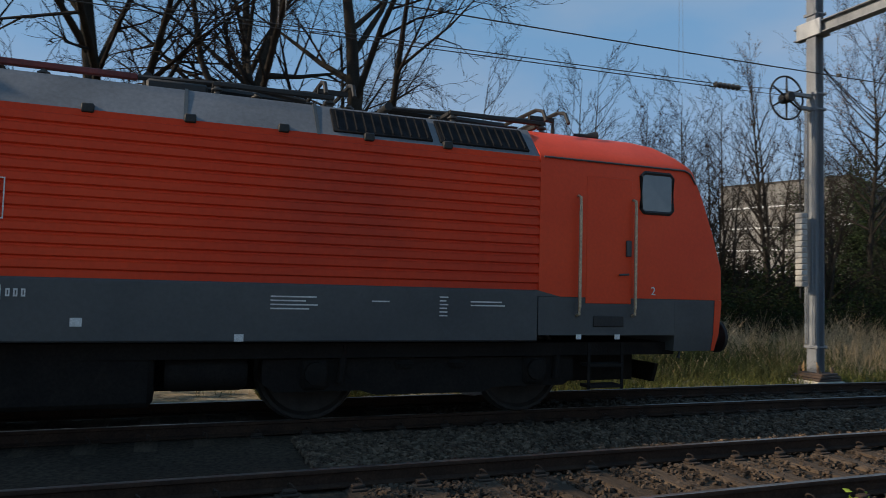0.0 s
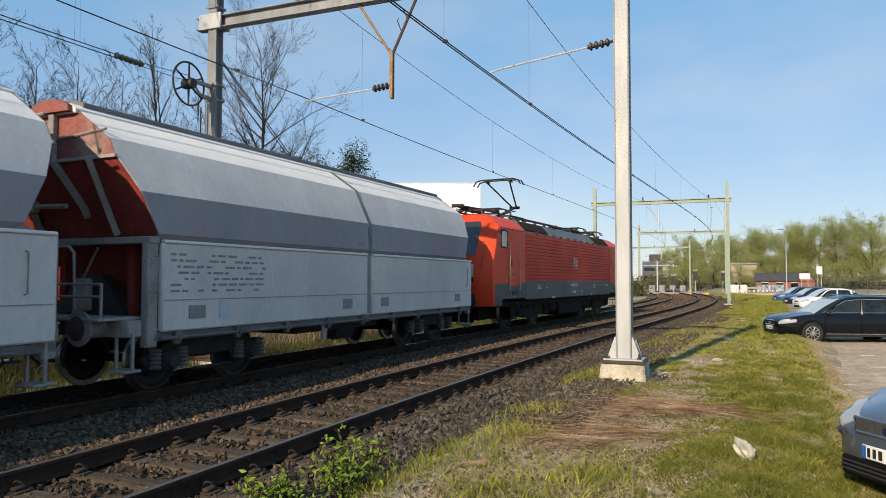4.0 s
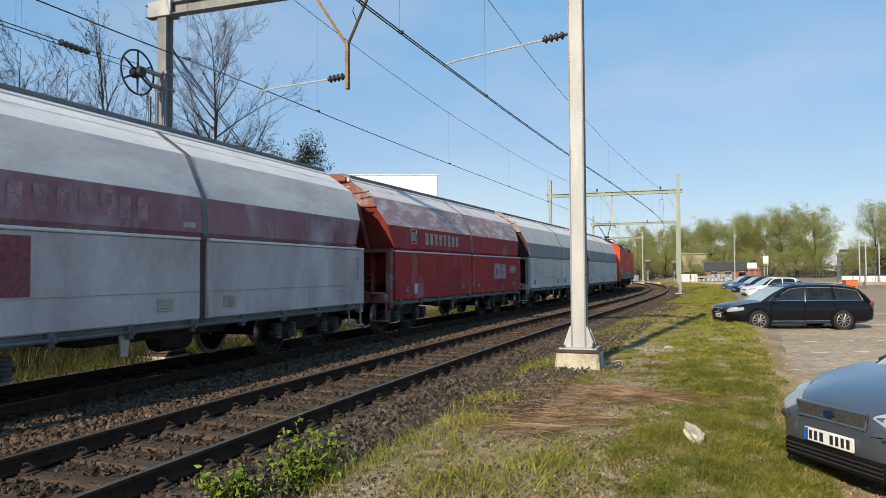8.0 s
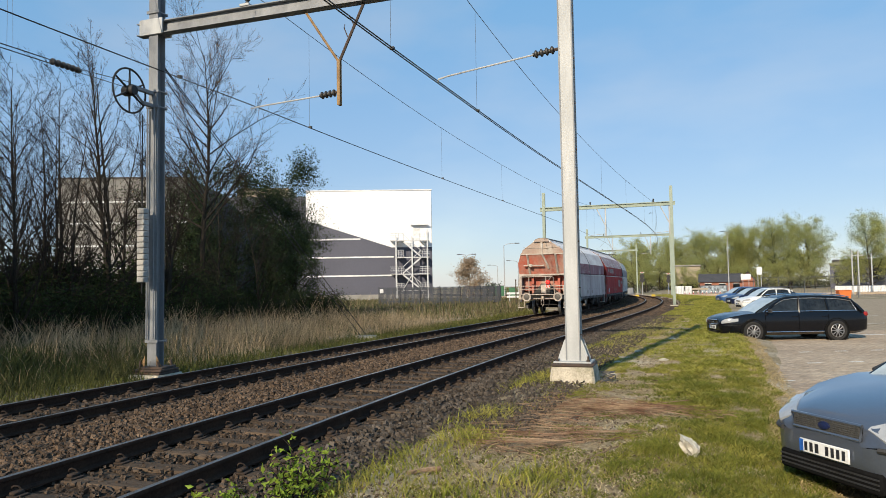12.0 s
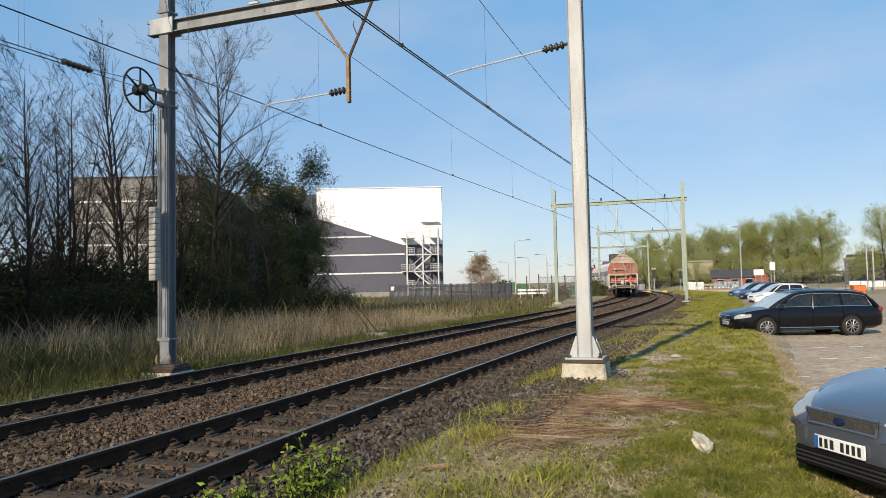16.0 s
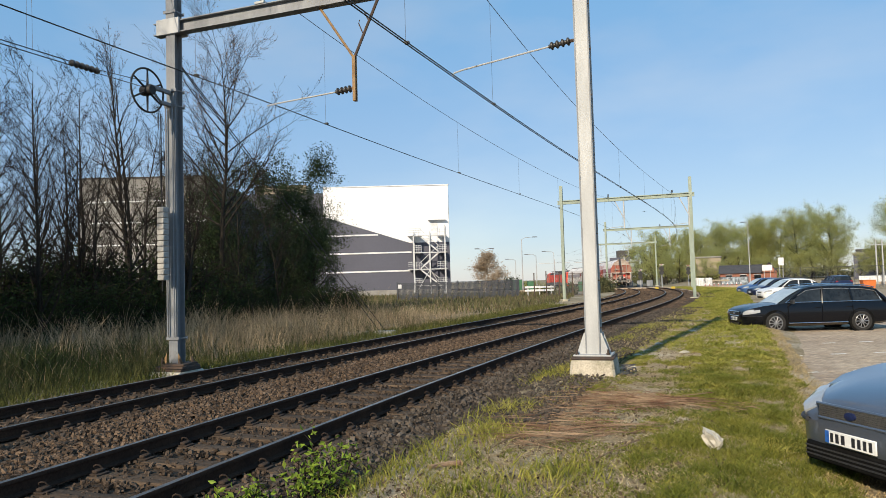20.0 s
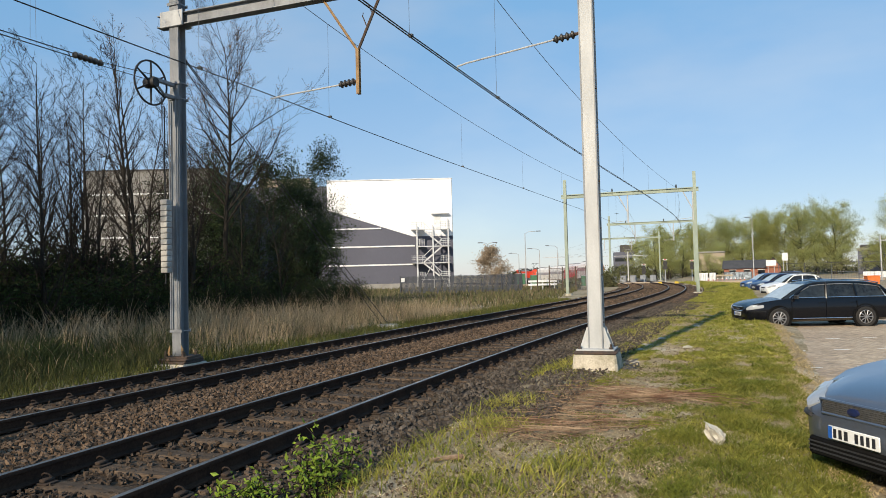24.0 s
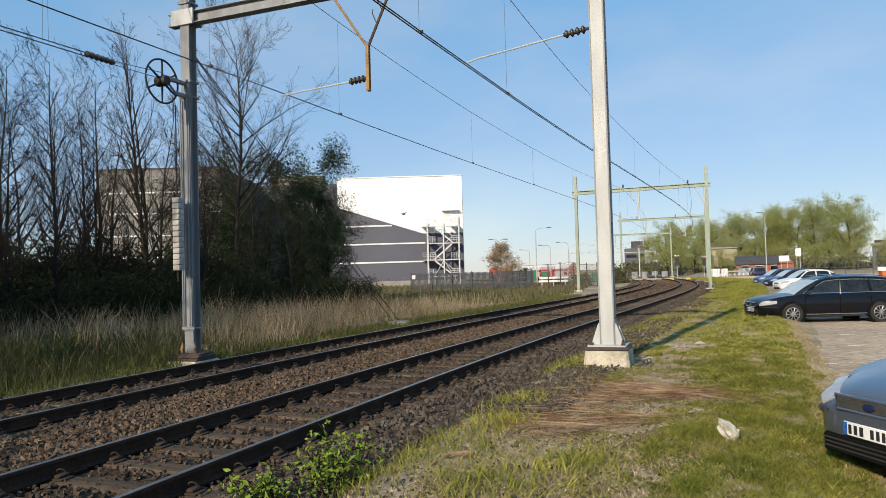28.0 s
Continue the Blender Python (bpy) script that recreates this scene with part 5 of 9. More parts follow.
def build_wagon(paint, label, seed, tail=False, emblem=True):
    panel_m, band_m, slope_m, roof_m, end_m, frame_m, mark_m, top_m = paint
    wg = thing("hopper_wagon", pose(0, 0, 0), label, "freight wagon", "hopper wagons in the train")
    rr = random.Random(seed)
    wheels = []
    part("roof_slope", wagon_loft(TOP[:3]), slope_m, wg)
    part("roof", wagon_loft(TOP[2:]), roof_m, wg, "chalk-white upper roof with brighter light put into its colour")
    part("upper_band", wagon_loft([(1.40, 2.24), (1.50, 2.34), (1.46, 2.92)]), band_m, wg)
    part("roof_edge", Shape().prism([(0.47, 4.06), (0.47, 4.12), (0.36, 4.20), (-0.36, 4.20), (-0.47, 4.12), (-0.47, 4.06)], "y", -END_Y - 0.06, END_Y + 0.06), roof_m, wg)
    part("ridge_cover", Shape().prism([(0.40, 4.18), (0.40, 4.25), (0.2, 4.31), (-0.2, 4.31), (-0.40, 4.25), (-0.40, 4.18)], "y", -END_Y + 0.12, END_Y - 0.12), M_ridge, wg, "dark hinged ridge cover")
    part("hopper", Shape().loft([[(x, y, z) for x, y in ((1.30, 3.9), (1.30, -3.9), (-1.30, -3.9), (-1.30, 3.9))] if z < 1.2 else [(x, y, z) for x, y in ((1.36, 5.1), (1.36, -5.1), (-1.36, -5.1), (-1.36, 5.1))] for z in (0.8, 1.1, 1.35, 2.24)]), end_m, wg)
    # side doors: two panels a side, a post between
    for sx in (-1, 1):
        for a, b in ((-5.5, 0.19), (0.37, 6.05)):
            pn = part("side_panel", Shape().box(sx * 1.44 - 0.05, sx * 1.44 + 0.05, a, b, 0.93, 2.22, 0.025), panel_m, wg)
            part("top_ledge", Shape().box(sx * 1.46 - 0.05, sx * 1.46 + 0.05, a + 0.02, b - 0.02, 2.215, 2.262, 0.012), roof_m, pn)
            part("panel_seam", Shape().box(sx * 1.492 - 0.006, sx * 1.492 + 0.006, a + 0.05, b - 0.05, 1.38, 1.392), frame_m, pn)
            for k in range(2):
                yy_ = a + (b - a) * ((0.12, 0.86) if b < 1 else (0.10, 0.82))[k]
                hold = part("label_holder", Shape().box(sx * 1.495 - 0.01, sx * 1.495 + 0.01, yy_ - 0.17, yy_ + 0.17, 1.10, 1.30, 0.006), frame_m, pn)
                lines = Shape()
                for j in range(3):
                    lines.box(sx * 1.507 - 0.002, sx * 1.507 + 0.002, yy_ - 0.13, yy_ + 0.13 - 0.08 * rr.random(), 1.14 + 0.05 * j, 1.155 + 0.05 * j)
                part("stencil_mark", lines, mark_m, hold)
        # dark on the tail wagon, in place of the shaded gap between halves
        part("middle_post", Shape().box(sx * 1.40 - 0.04, sx * 1.40 + 0.04, 0.195, 0.365, 0.78, 2.24, 0.01), M_end_dark if tail else frame_m, wg)
        part("solebar", Shape().box(sx * 1.40 - 0.04, sx * 1.40 + 0.04, -5.6, 6.1, 0.80, 0.93, 0.012), M_wagon_frame, wg)
        part("discharge_rail", Shape().tube([(sx * 1.49, -5.5, 0.84), (sx * 1.49, 5.5, 0.84)], 0.028, 6), M_wagon_frame, wg)
        for k in range(9):
            y = -5.2 + 1.3 * k
            part("hinge", Shape().box(sx * 1.47 - 0.05, sx * 1.47 + 0.05, y - 0.05, y + 0.05, 0.74, 0.95, 0.015).lathe([(0.0, sx * 1.54), (0.045, sx * 1.54), (0.045, sx * 1.46)], "x", (0, y + 0.02, 0.84), 8), M_wagon_frame, wg)
        part("lifting_lug", Shape().prism([(-0.1, 0.82), (0.1, 0.82), (0.06, 0.5), (-0.06, 0.5)], "x", sx * 1.43 - 0.012, sx * 1.43 + 0.012), frame_m, wg, at=pose(0, -1.35, 0))
        # dark strip over the seam stands for the shadow in a deep notch
        part("seam_strap", Shape().prism([(1.51, 2.3), (1.475, 2.92), (1.115, 3.67), (0.47, 4.11), (0.46, 4.08), (1.09, 3.64), (1.455, 2.92), (1.49, 2.3)], "y", 0.22, 0.35), M_ridge, wg, at=pose(0, 0, 0) if sx > 0 else pose(0, 0, 0, 0, 0, 180))
        part("hand_hole", Shape().box(sx * 1.475 - 0.02, sx * 1.475 + 0.02, -0.24, 0.06, 2.40, 2.50, 0.008), frame_m, wg)
        part("sticker", Shape().box(sx * 1.497 - 0.004, sx * 1.497 + 0.004, -4.35, -4.13, 1.08, 1.36), M_sticker, wg, "blue and white checked sticker")
        # stencilled block and pale name band, too worn to read
        block = Shape()
        for j in range(7):
            yq = -5.35
            while yq < -3.3:
                w = rr.uniform(0.06, 0.22)
                if rr.random() < 0.62:
                    block.box(sx * 1.494 - 0.002, sx * 1.494 + 0.002, yq, yq + w, 1.50 + 0.09 * j, 1.535 + 0.09 * j)
                yq += w + 0.05
        if not emblem:
            part("stencil_block", block, mark_m, wg)["kind"] = "stuff"
        if emblem:
            for y0, y1, z0, z1 in (((-5.35, -2.9, 1.40, 2.15),) if tail else ((2.65, 4.05, 1.42, 1.98), (4.5, 5.3, 1.62, 1.92))):
                part("paint_patch", Shape().box(sx * 1.492 - 0.003, sx * 1.492 + 0.003, y0, y1, z0, z1), M_patch_red if tail else M_patch, wg, "dark red repainted patch" if tail else "grey overpainted patch")
            name_ = Shape()
            for k in range(9):
                yq = -3.9 + 0.34 * k if k else -4.55
                h = 0.34 if k else 0.42
                w = 0.2 if k else 0.4
                for p, q, r0, r1 in ((0, w, 0, 0.03), (0, w, h - 0.03, h), (0, 0.03, 0, h), (w - 0.03, w, 0, h), (0.08, 0.17, 0.09, 0.33), (0.23, 0.32, 0.09, 0.33)) if not k else ((0, w, 0.0, h),):
                    name_.box(sx * 1.487 - 0.004, sx * 1.487 + 0.004, yq + p, yq + q, 2.46 + r0, 2.46 + r1)
            nm = part("name_band", name_, mark_m, wg, "faded pale lettering shown as bars")
            nm["kind"] = "stuff"
    for k in range(2):
        s = -1 if k == 0 else 1
        part("ridge_end_cap", Shape().prism([(-0.42, 4.08), (0.42, 4.08), (0.40, 4.17), (0.22, 4.25), (0.0, 4.275), (-0.22, 4.25), (-0.40, 4.17)], "y", s * END_Y - 0.14, s * END_Y + 0.015), top_m, wg)
    # ends
    for s in (-1, 1):
        part("end_sill", Shape().box(-1.42, 1.42, s * 5.9 - 0.12, s * 5.9 + 0.12, 0.88, 1.12, 0.02), frame_m, wg)
        part("top_plate_rim", Shape().box(-1.25, 1.25, s * (END_Y + 0.02) - 0.02, s * (END_Y + 0.02) + 0.02, 3.37, 3.42, 0.005), frame_m, wg)
        part("end_beam", Shape().box(-1.46, 1.46, s * 5.62 - 0.1, s * 5.62 + 0.1, 2.20, 2.30, 0.012), frame_m, wg)
        part("end_rib", Shape().box(-0.06, 0.06, s * (END_Y + 0.05) - 0.05, s * (END_Y + 0.05) + 0.03, 3.35, 4.08, 0.01), frame_m, wg)
        part("end_rib", Shape().tube([(0.0, s * 6.17, 3.40), (0.25, s * 5.84, 2.75), (0.25, s * 5.76, 2.6)], 0.06, 5), frame_m, wg)
        for x in (-0.85, 0.75):
            part("hopper_rib", Shape().tube([(x, s * 6.17, 3.38), (x * 1.0, s * 5.66, 2.34)], 0.06, 4), frame_m, wg)
        for sx in (-1, 1):
            part("corner_post", Shape().box(sx * 1.38 - 0.08, sx * 1.38 + 0.06, (6.0 if s > 0 else -5.62) - 0.10, (6.0 if s > 0 else -5.62) + 0.10, 0.72, 2.24, 0.02), frame_m, wg)
            part("inner_post", Shape().box(sx * 0.75 - 0.07, sx * 0.75 + 0.07, s * 5.35 - 0.06, s * 5.35 + 0.06, 1.1, 2.22, 0.012), end_m, wg)
            bf = part("buffer", Shape().lathe([(0.11, -0.25), (0.12, 0.0), (0.15, 0.02), (0.15, 0.26), (0.13, 0.30), (0.24, 0.33), (0.25, 0.37), (0.0, 0.40)], "y", (0, 0, 0), 16), frame_m, wg, "round buffer", at=pose(sx * 0.875, s * 6.0, 1.02, 0, 0, 0 if s > 0 else 180))
            part("buffer_face", Shape().lathe([(0.0, 0.406), (0.15, 0.404), (0.17, 0.398)], "y", (0, 0, 0), 14), M_end_dark if frame_m is not M_end_frame else M_buffer, bf, "dark greasy buffer face")
            part("foot_step", Shape().box(-0.17, 0.17, -0.15, 0.15, 0.40, 0.44, 0.01).box(-0.17, -0.14, -0.02, 0.02, 0.42, 0.95).box(0.14, 0.17, -0.02, 0.02, 0.42, 0.95), frame_m, wg, at=pose(sx * 1.28, s * 5.95, 0))
            part("hand_rail", Shape().tube([(sx * 1.47, s * 5.62, 1.5), (sx * 1.54, s * 5.62, 1.52), (sx * 1.54, s * 5.62, 2.0), (sx * 1.47, s * 5.62, 2.02)], 0.014, 5), frame_m, wg)
        part("coupling", Shape().box(-0.07, 0.07, s * 6.05 - 0.2, s * 6.05 + 0.2, 0.92, 1.06, 0.02).tube([(0, s * 6.2, 0.98), (0.07, s * 6.3, 0.8), (0.07, s * 6.27, 0.62), (0, s * 6.24, 0.5), (-0.07, s * 6.27, 0.62), (-0.07, s * 6.3, 0.8), (0, s * 6.2, 0.95)], 0.022, 6), frame_m, wg, "hanging screw coupling")
        for x in (-0.32, 0.32):
            part("brake_hose", Shape().tube([(x, s * 5.85, 0.95), (x * 1.1, s * 6.15, 0.85), (x * 1.1, s * 6.2, 0.6), (x * 0.8, s * 6.1, 0.45)], 0.025, 6), M_black, wg)
        part("platform", Shape().box(-1.3, 1.3, s * 5.95 - 0.45, s * 5.95 + 0.3, 1.12, 1.16, 0.008), frame_m, wg)
    # end plates: an upright dusty plate over the rim, the sloping hopper end under it
    for s in (-1, 1):
        for nm, mt, cut in (("end_plate", top_m, [(1.24, 3.40), (1.10, 3.66), (0.50, 4.08), (0.40, 4.17), (0.22, 4.25)]), ("hopper_end", end_m, [(1.38, 2.26), (1.485, 2.36), (1.45, 2.92), (1.23, 3.40)])):
            v = [(sg * x, s * (end_at(z) + 0.012), z) for x, z in cut for sg in (-1, 1)]
            part(nm, Shape().add(v, [(2 * i, 2 * i + 1, 2 * i + 3, 2 * i + 2) for i in range(len(cut) - 1)]), mt, wg, smooth=1)
        part("end_seam", Shape().tube([(-1.05, s * (END_Y + 0.02), 3.78), (0.0, s * (END_Y + 0.03), 3.70), (1.05, s * (END_Y + 0.02), 3.78)], 0.02, 4), frame_m, wg)
    # rear gallery with brake gear
    s = -1
    for z in (1.45, 1.62):
        part("gallery_rail", Shape().tube([(-1.3, -6.28, z), (1.2, -6.28, z)], 0.022, 6), frame_m, wg)
    part("gallery_rail", Shape().tube([(-1.3, -6.28, 1.16), (-1.28, -6.28, 2.05), (-1.2, -6.28, 2.14), (0.55, -6.28, 2.14), (0.65, -6.28, 2.05), (0.68, -6.28, 1.16)], 0.024, 6), frame_m, wg)
    for x in (-0.75, 0.2, 1.2):
        part("gallery_post", Shape().tube([(x, -6.28, 1.16), (x, -6.28, 2.14 if x < 1 else 1.62)], 0.022, 6), frame_m, wg)
    part("brake_box", Shape().box(-0.25, 0.05, -5.6, -5.3, 1.2, 1.7, 0.03).tube([(0.0, -5.62, 1.7), (0.4, -5.7, 2.15)], 0.02, 5), frame_m, wg)
    # black block drawn for the darkness inside the opening at the end
    part("hopper_cone", Shape().prism([(-0.75, 1.16), (0.75, 1.16), (0.25, 1.75), (-0.25, 1.75)], "y", -5.50, -5.30), M_black, wg)
    part("lever_bar", Shape().tube([(-1.1, -6.0, 2.78), (0.05, -5.97, 2.76)], 0.04, 6).box(-0.8, -0.62, -6.08, -5.9, 2.68, 2.86, 0.02), frame_m, wg)
    if tail:
        lamp = part("tail_lamp", Shape().lathe([(0.0, -0.06), (0.10, -0.05), (0.13, 0.0), (0.13, 0.08), (0.0, 0.09)], "y", (0.33, -6.34, 1.82), 16), M_tail_red, wg, "red round tail lamp")
        part("tail_board", Shape().box(0.2, 0.46, -6.33, -6.31, 1.50, 1.66), M_white, lamp, "white and red striped tail board")
        for k in range(3):
            part("red_stripe", Shape().prism([(0.21 + 0.085 * k, 1.505), (0.245 + 0.085 * k, 1.505), (0.285 + 0.085 * k, 1.655), (0.25 + 0.085 * k, 1.655)], "y", -6.338, -6.331), M_red_cab, lamp)
    for c in (-4.1, 4.1):
        wagon_bogie(wg, c, wheels)
    part("brake_cylinder", Shape().lathe([(0.0, -0.4), (0.17, -0.38), (0.2, -0.3), (0.2, 0.3), (0.17, 0.38), (0.0, 0.4)], "y", (0.5, 0.6, 0.55), 12).box(-0.9, 0.9, -1.6, 1.6, 0.62, 0.74, 0.02), M_bogie, wg)
    return wg, wheels


wagons = [build_wagon(PAINT_FIRST, "light grey hopper wagon with dark red ends behind the locomotive", 1, emblem=False),
          build_wagon(PAINT_GREY, "light grey hopper wagon with a dark grey band and grimy end", 2, emblem=False),
          build_wagon(PAINT_RED, "dull red hopper wagon with chalky dust on its roof", 3),
          build_wagon(PAINT_DUSTY, "dust-whitened mauve hopper wagon with red tail lamp at the rear", 4, tail=True)]

# ---- parked cars ----
M_tyre = mat("tyre_rubber", (0.02, 0.02, 0.02), (0.03, 0.028, 0.026), rough=0.85, scale=8, fine=60, bump=0.1, spec=0.3)
M_alloy = mat("silver_alloy_rim", (0.42, 0.42, 0.43), (0.32, 0.32, 0.33), rough=0.35, metal=0.7, scale=8, fine=50, bump=0.0)
M_chrome = mat("chrome_trim", (0.75, 0.76, 0.77), (0.6, 0.6, 0.62), rough=0.15, metal=1.0, scale=8, fine=50, fine_amount=0.05, bump=0.0)
M_car_glass = mat("tinted_car_glass", (0.010, 0.012, 0.014), (0.022, 0.026, 0.029), rough=0.03, scale=2, fine=8, fine_amount=0.3, bump=0.0, spec=0.45, rough2=0.05)
# the reflected sky is painted in as a pale base colour
M_screen_glass = mat("sky_toned_windscreen", (0.38, 0.42, 0.42), (0.48, 0.52, 0.52), rough=0.04, scale=1.5, fine=8, fine_amount=0.1, bump=0.0, spec=0.9, rough2=0.06)
M_plastic = mat("black_plastic_trim", (0.022, 0.022, 0.023), (0.03, 0.03, 0.03), rough=0.55, scale=8, fine=60, bump=0.05)
M_lens = mat("clear_lamp_lens", (0.37, 0.38, 0.39), (0.31, 0.32, 0.33), rough=0.05, scale=3, fine=8, fine_amount=0.08, bump=0.0, spec=0.9, rough2=0.1)
M_red_lens = mat("red_lamp_lens", (0.35, 0.02, 0.015), (0.25, 0.015, 0.012), rough=0.1, scale=9, fine=40, bump=0.0, spec=0.8)
M_plate_white = mat("white_number_plate", (0.78, 0.78, 0.76), (0.70, 0.70, 0.68), rough=0.45, scale=6, fine=40, fine_amount=0.05, bump=0.0)
M_plate_blue = mat("blue_plate_strip", (0.02, 0.12, 0.45), None, rough=0.45, scale=6, fine=40, bump=0.0)
M_plate_badge = mat("dark_blue_badge", (0.012, 0.02, 0.07), None, rough=0.3, scale=6, fine=40, bump=0.0)
M_plate_black = mat("black_plate_bar", (0.02, 0.02, 0.025), None, rough=0.5, scale=6, fine=40, bump=0.0)
M_fence_dark = mat("grille_mesh_plastic", (0.07, 0.068, 0.064), (0.05, 0.049, 0.047), rough=0.5, scale=8, fine=50, bump=0.0)
M_hole = mat("dark_opening", (0.008, 0.008, 0.008), None, rough=0.9, scale=6, fine=40, bump=0.0, spec=0.1)


def car_paint(name, c, metal=0.35, rough=0.28, coat=0.35):
    return mat(name, c, tuple(0.9 * v for v in c), rough=rough, metal=metal, scale=0.5, fine=60, fine_amount=0.05, bump=0.0, coat=coat, spec=0.35)


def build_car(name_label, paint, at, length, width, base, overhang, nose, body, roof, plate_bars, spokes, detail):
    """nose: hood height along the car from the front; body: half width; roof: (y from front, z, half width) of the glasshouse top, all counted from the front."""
    car = thing("car", at, name_label, "car", "cars in the car park")
    half = width / 2

    def sec(d):
        zt = float(np.interp(d, [a for a, b in nose], [b for a, b in nose]))
        w = half * float(np.interp(d, [a for a, b in body], [b for a, b in body]))
        zl = float(np.interp(d, (0, 0.06, 0.35, length - 0.4, length - 0.05, length), (0.42, 0.24, 0.19, 0.22, 0.30, 0.45)))
        zb = min(zt - 0.02, 0.93)
        y = -d
        mid = (zl + zb) / 2
        fall = detail.get("shoulder", 0.0) * (1 - smooth01(0.30, 0.85, d))
        right = [(0.0, zl), (w * 0.80, zl), (w * 0.95, zl + 0.10 * (zb - zl)), (w * 0.985, zl + 0.3 * (zb - zl)), (w, mid + 0.06), (w * 0.985, zb - 0.10 * (zb - zl) - 0.5 * fall), (w * 0.93, zb + 0.3 * (zt - zb) - 0.85 * fall), (w * 0.72, zt - 0.012 - 0.15 * fall), (w * 0.4, zt + 0.012), (0.0, zt + 0.02)]
        ring = [(x, y, z) for x, z in right] + [(-x, y, z) for x, z in reversed(right[1:-1])]
        return ring

    ds = sorted(set([0.0, 0.02, 0.06, 0.12, 0.2, 0.32, 0.5, 0.7, 0.95, 1.2] + list(np.linspace(1.4, length - 0.5, 12)) + [length - 0.3, length - 0.15, length - 0.06, length - 0.02, length]))
    part("body_shell", Shape().loft([sec(d) for d in ds]), paint, car)
    # glasshouse
    w_belt = half * 0.90
    rings_g = []
    for d, z, k in roof:
        rings_g.append([(-half * k, -d, z), (half * k, -d, z), (min(w_belt, half * k + (z - 0.9) * 0.32), -d, max(0.9, z - 10)), (-min(w_belt, half * k + (z - 0.9) * 0.32), -d, 0.9)])
    part("glasshouse", Shape().loft(rings_g), M_car_glass, car, "dark tinted windows")
    top0, top1 = detail["roof_from"], detail["roof_to"]
    rows = []
    for d in np.linspace(top0, top1, 9):
        z = float(np.interp(d, [a for a, b, c in roof], [b for a, b, c in roof]))
        k = half * float(np.interp(d, [a for a, b, c in roof], [c for a, b, c in roof]))
        rows.append([(k + 0.035, -d, z - 0.09), (k + 0.02, -d, z - 0.02), (k * 0.85, -d, z + 0.018), (k * 0.4, -d, z + 0.035), (-k * 0.4, -d, z + 0.035), (-k * 0.85, -d, z + 0.018), (-k - 0.02, -d, z - 0.02), (-k - 0.035, -d, z - 0.09)])
    part("roof", Shape().loft(rows), paint, car)
    # pillars
    for d0, d1, wd in detail["pillars"]:
        for sx in (-1, 1):
            z1 = float(np.interp(d1, [a for a, b, c in roof], [b for a, b, c in roof])) - 0.03
            k1 = half * float(np.interp(d1, [a for a, b, c in roof], [c for a, b, c in roof]))
            part("pillar", Shape().tube([(sx * (w_belt + 0.012), -d0, 0.90), (sx * ((w_belt + k1) / 2 + 0.028), -(d0 + d1) / 2, (0.9 + z1) / 2), (sx * (k1 + 0.018), -d1, z1)], wd, 6), M_plastic if detail.get("dark_pillars") else paint, car)
    sw = Shape()
    pane = [(d, z, k) for d, z, k in roof if d < detail["screen_y"] - 0.05]
    pane.append((detail["screen_y"], float(np.interp(detail["screen_y"], [a for a, b, c in roof], [b for a, b, c in roof])), float(np.interp(detail["screen_y"], [a for a, b, c in roof], [c for a, b, c in roof]))))
    sw.add([(q * half * (k - 0.03) * 0.97, -d + 0.012, z + 0.010 + 0.012 * (1 - abs(q))) for d, z, k in pane for q in (-1, -0.5, 0, 0.5, 1)], [(5 * i + j, 5 * i + j + 1, 5 * i + j + 6, 5 * i + j + 5) for i in range(len(pane) - 1) for j in range(4)])
    part("windscreen", sw, M_screen_glass, car, "windscreen with a pale sky reflection put into its colour")
    # window line trim
    for sx in (-1, 1):
        trim = [(sx * (w_belt + 0.012), -d, 0.962) for d in np.linspace(detail["cowl"] + 0.15, detail["tail_glass"], 8)]
        top = []
        for d in np.linspace(detail["tail_glass"] - 0.12, detail["roof_from"] + 0.15, 8):
            z = float(np.interp(d, [a for a, b, c in roof], [b for a, b, c in roof])) - 0.085
            k = half * float(np.interp(d, [a for a, b, c in roof], [c for a, b, c in roof]))
            top.append((sx * (k + 0.045), -d, z))
        part("window_trim", Shape().tube(trim + top + [trim[0]], 0.016, 5), M_chrome if detail.get("chrome") else M_plastic, car)
        part("sill_trim", Shape().tube([(sx * (half * 0.985 + 0.006), -d, 0.31) for d in (overhang + 0.42, length / 2, overhang + base - 0.42)], 0.014, 5), M_chrome if detail.get("chrome") else M_plastic, car)
        mir = part("wing_mirror", Shape().loft([[(sx * (half + 0.03 + a), -detail["cowl"] - detail.get("mirror", 0.32) + b * 0.5, 0.99 + c) for b, c in ((-0.06, -0.05), (0.06, -0.06), (0.07, 0.05), (-0.06, 0.07))] for a in (-0.06, 0.0, 0.09, 0.13)]), M_plastic, car)
        for d in detail["handles"]:
            part("door_handle", Shape().box(sx * (half * 0.985) - 0.015, sx * (half * 0.985) + 0.022, -d - 0.1, -d + 0.1, 0.78, 0.81, 0.008), paint, car)
        for d in detail["shuts"]:
            part("door_gap", Shape().box(sx * half - 0.012, sx * half + 0.0015, -d - 0.004, -d + 0.004, 0.32, 0.86), M_hole, car)
        if detail.get("rails"):
            pts = []
            for d in np.linspace(top0 + 0.2, top1 - 0.1, 7):
                z = float(np.interp(d, [a for a, b, c in roof], [b for a, b, c in roof]))
                k = half * float(np.interp(d, [a for a, b, c in roof], [c for a, b, c in roof]))
                pts.append((sx * k * 0.93, -d, z + 0.055))
            part("roof_rail", Shape().tube(pts, 0.017, 6), M_chrome, car)
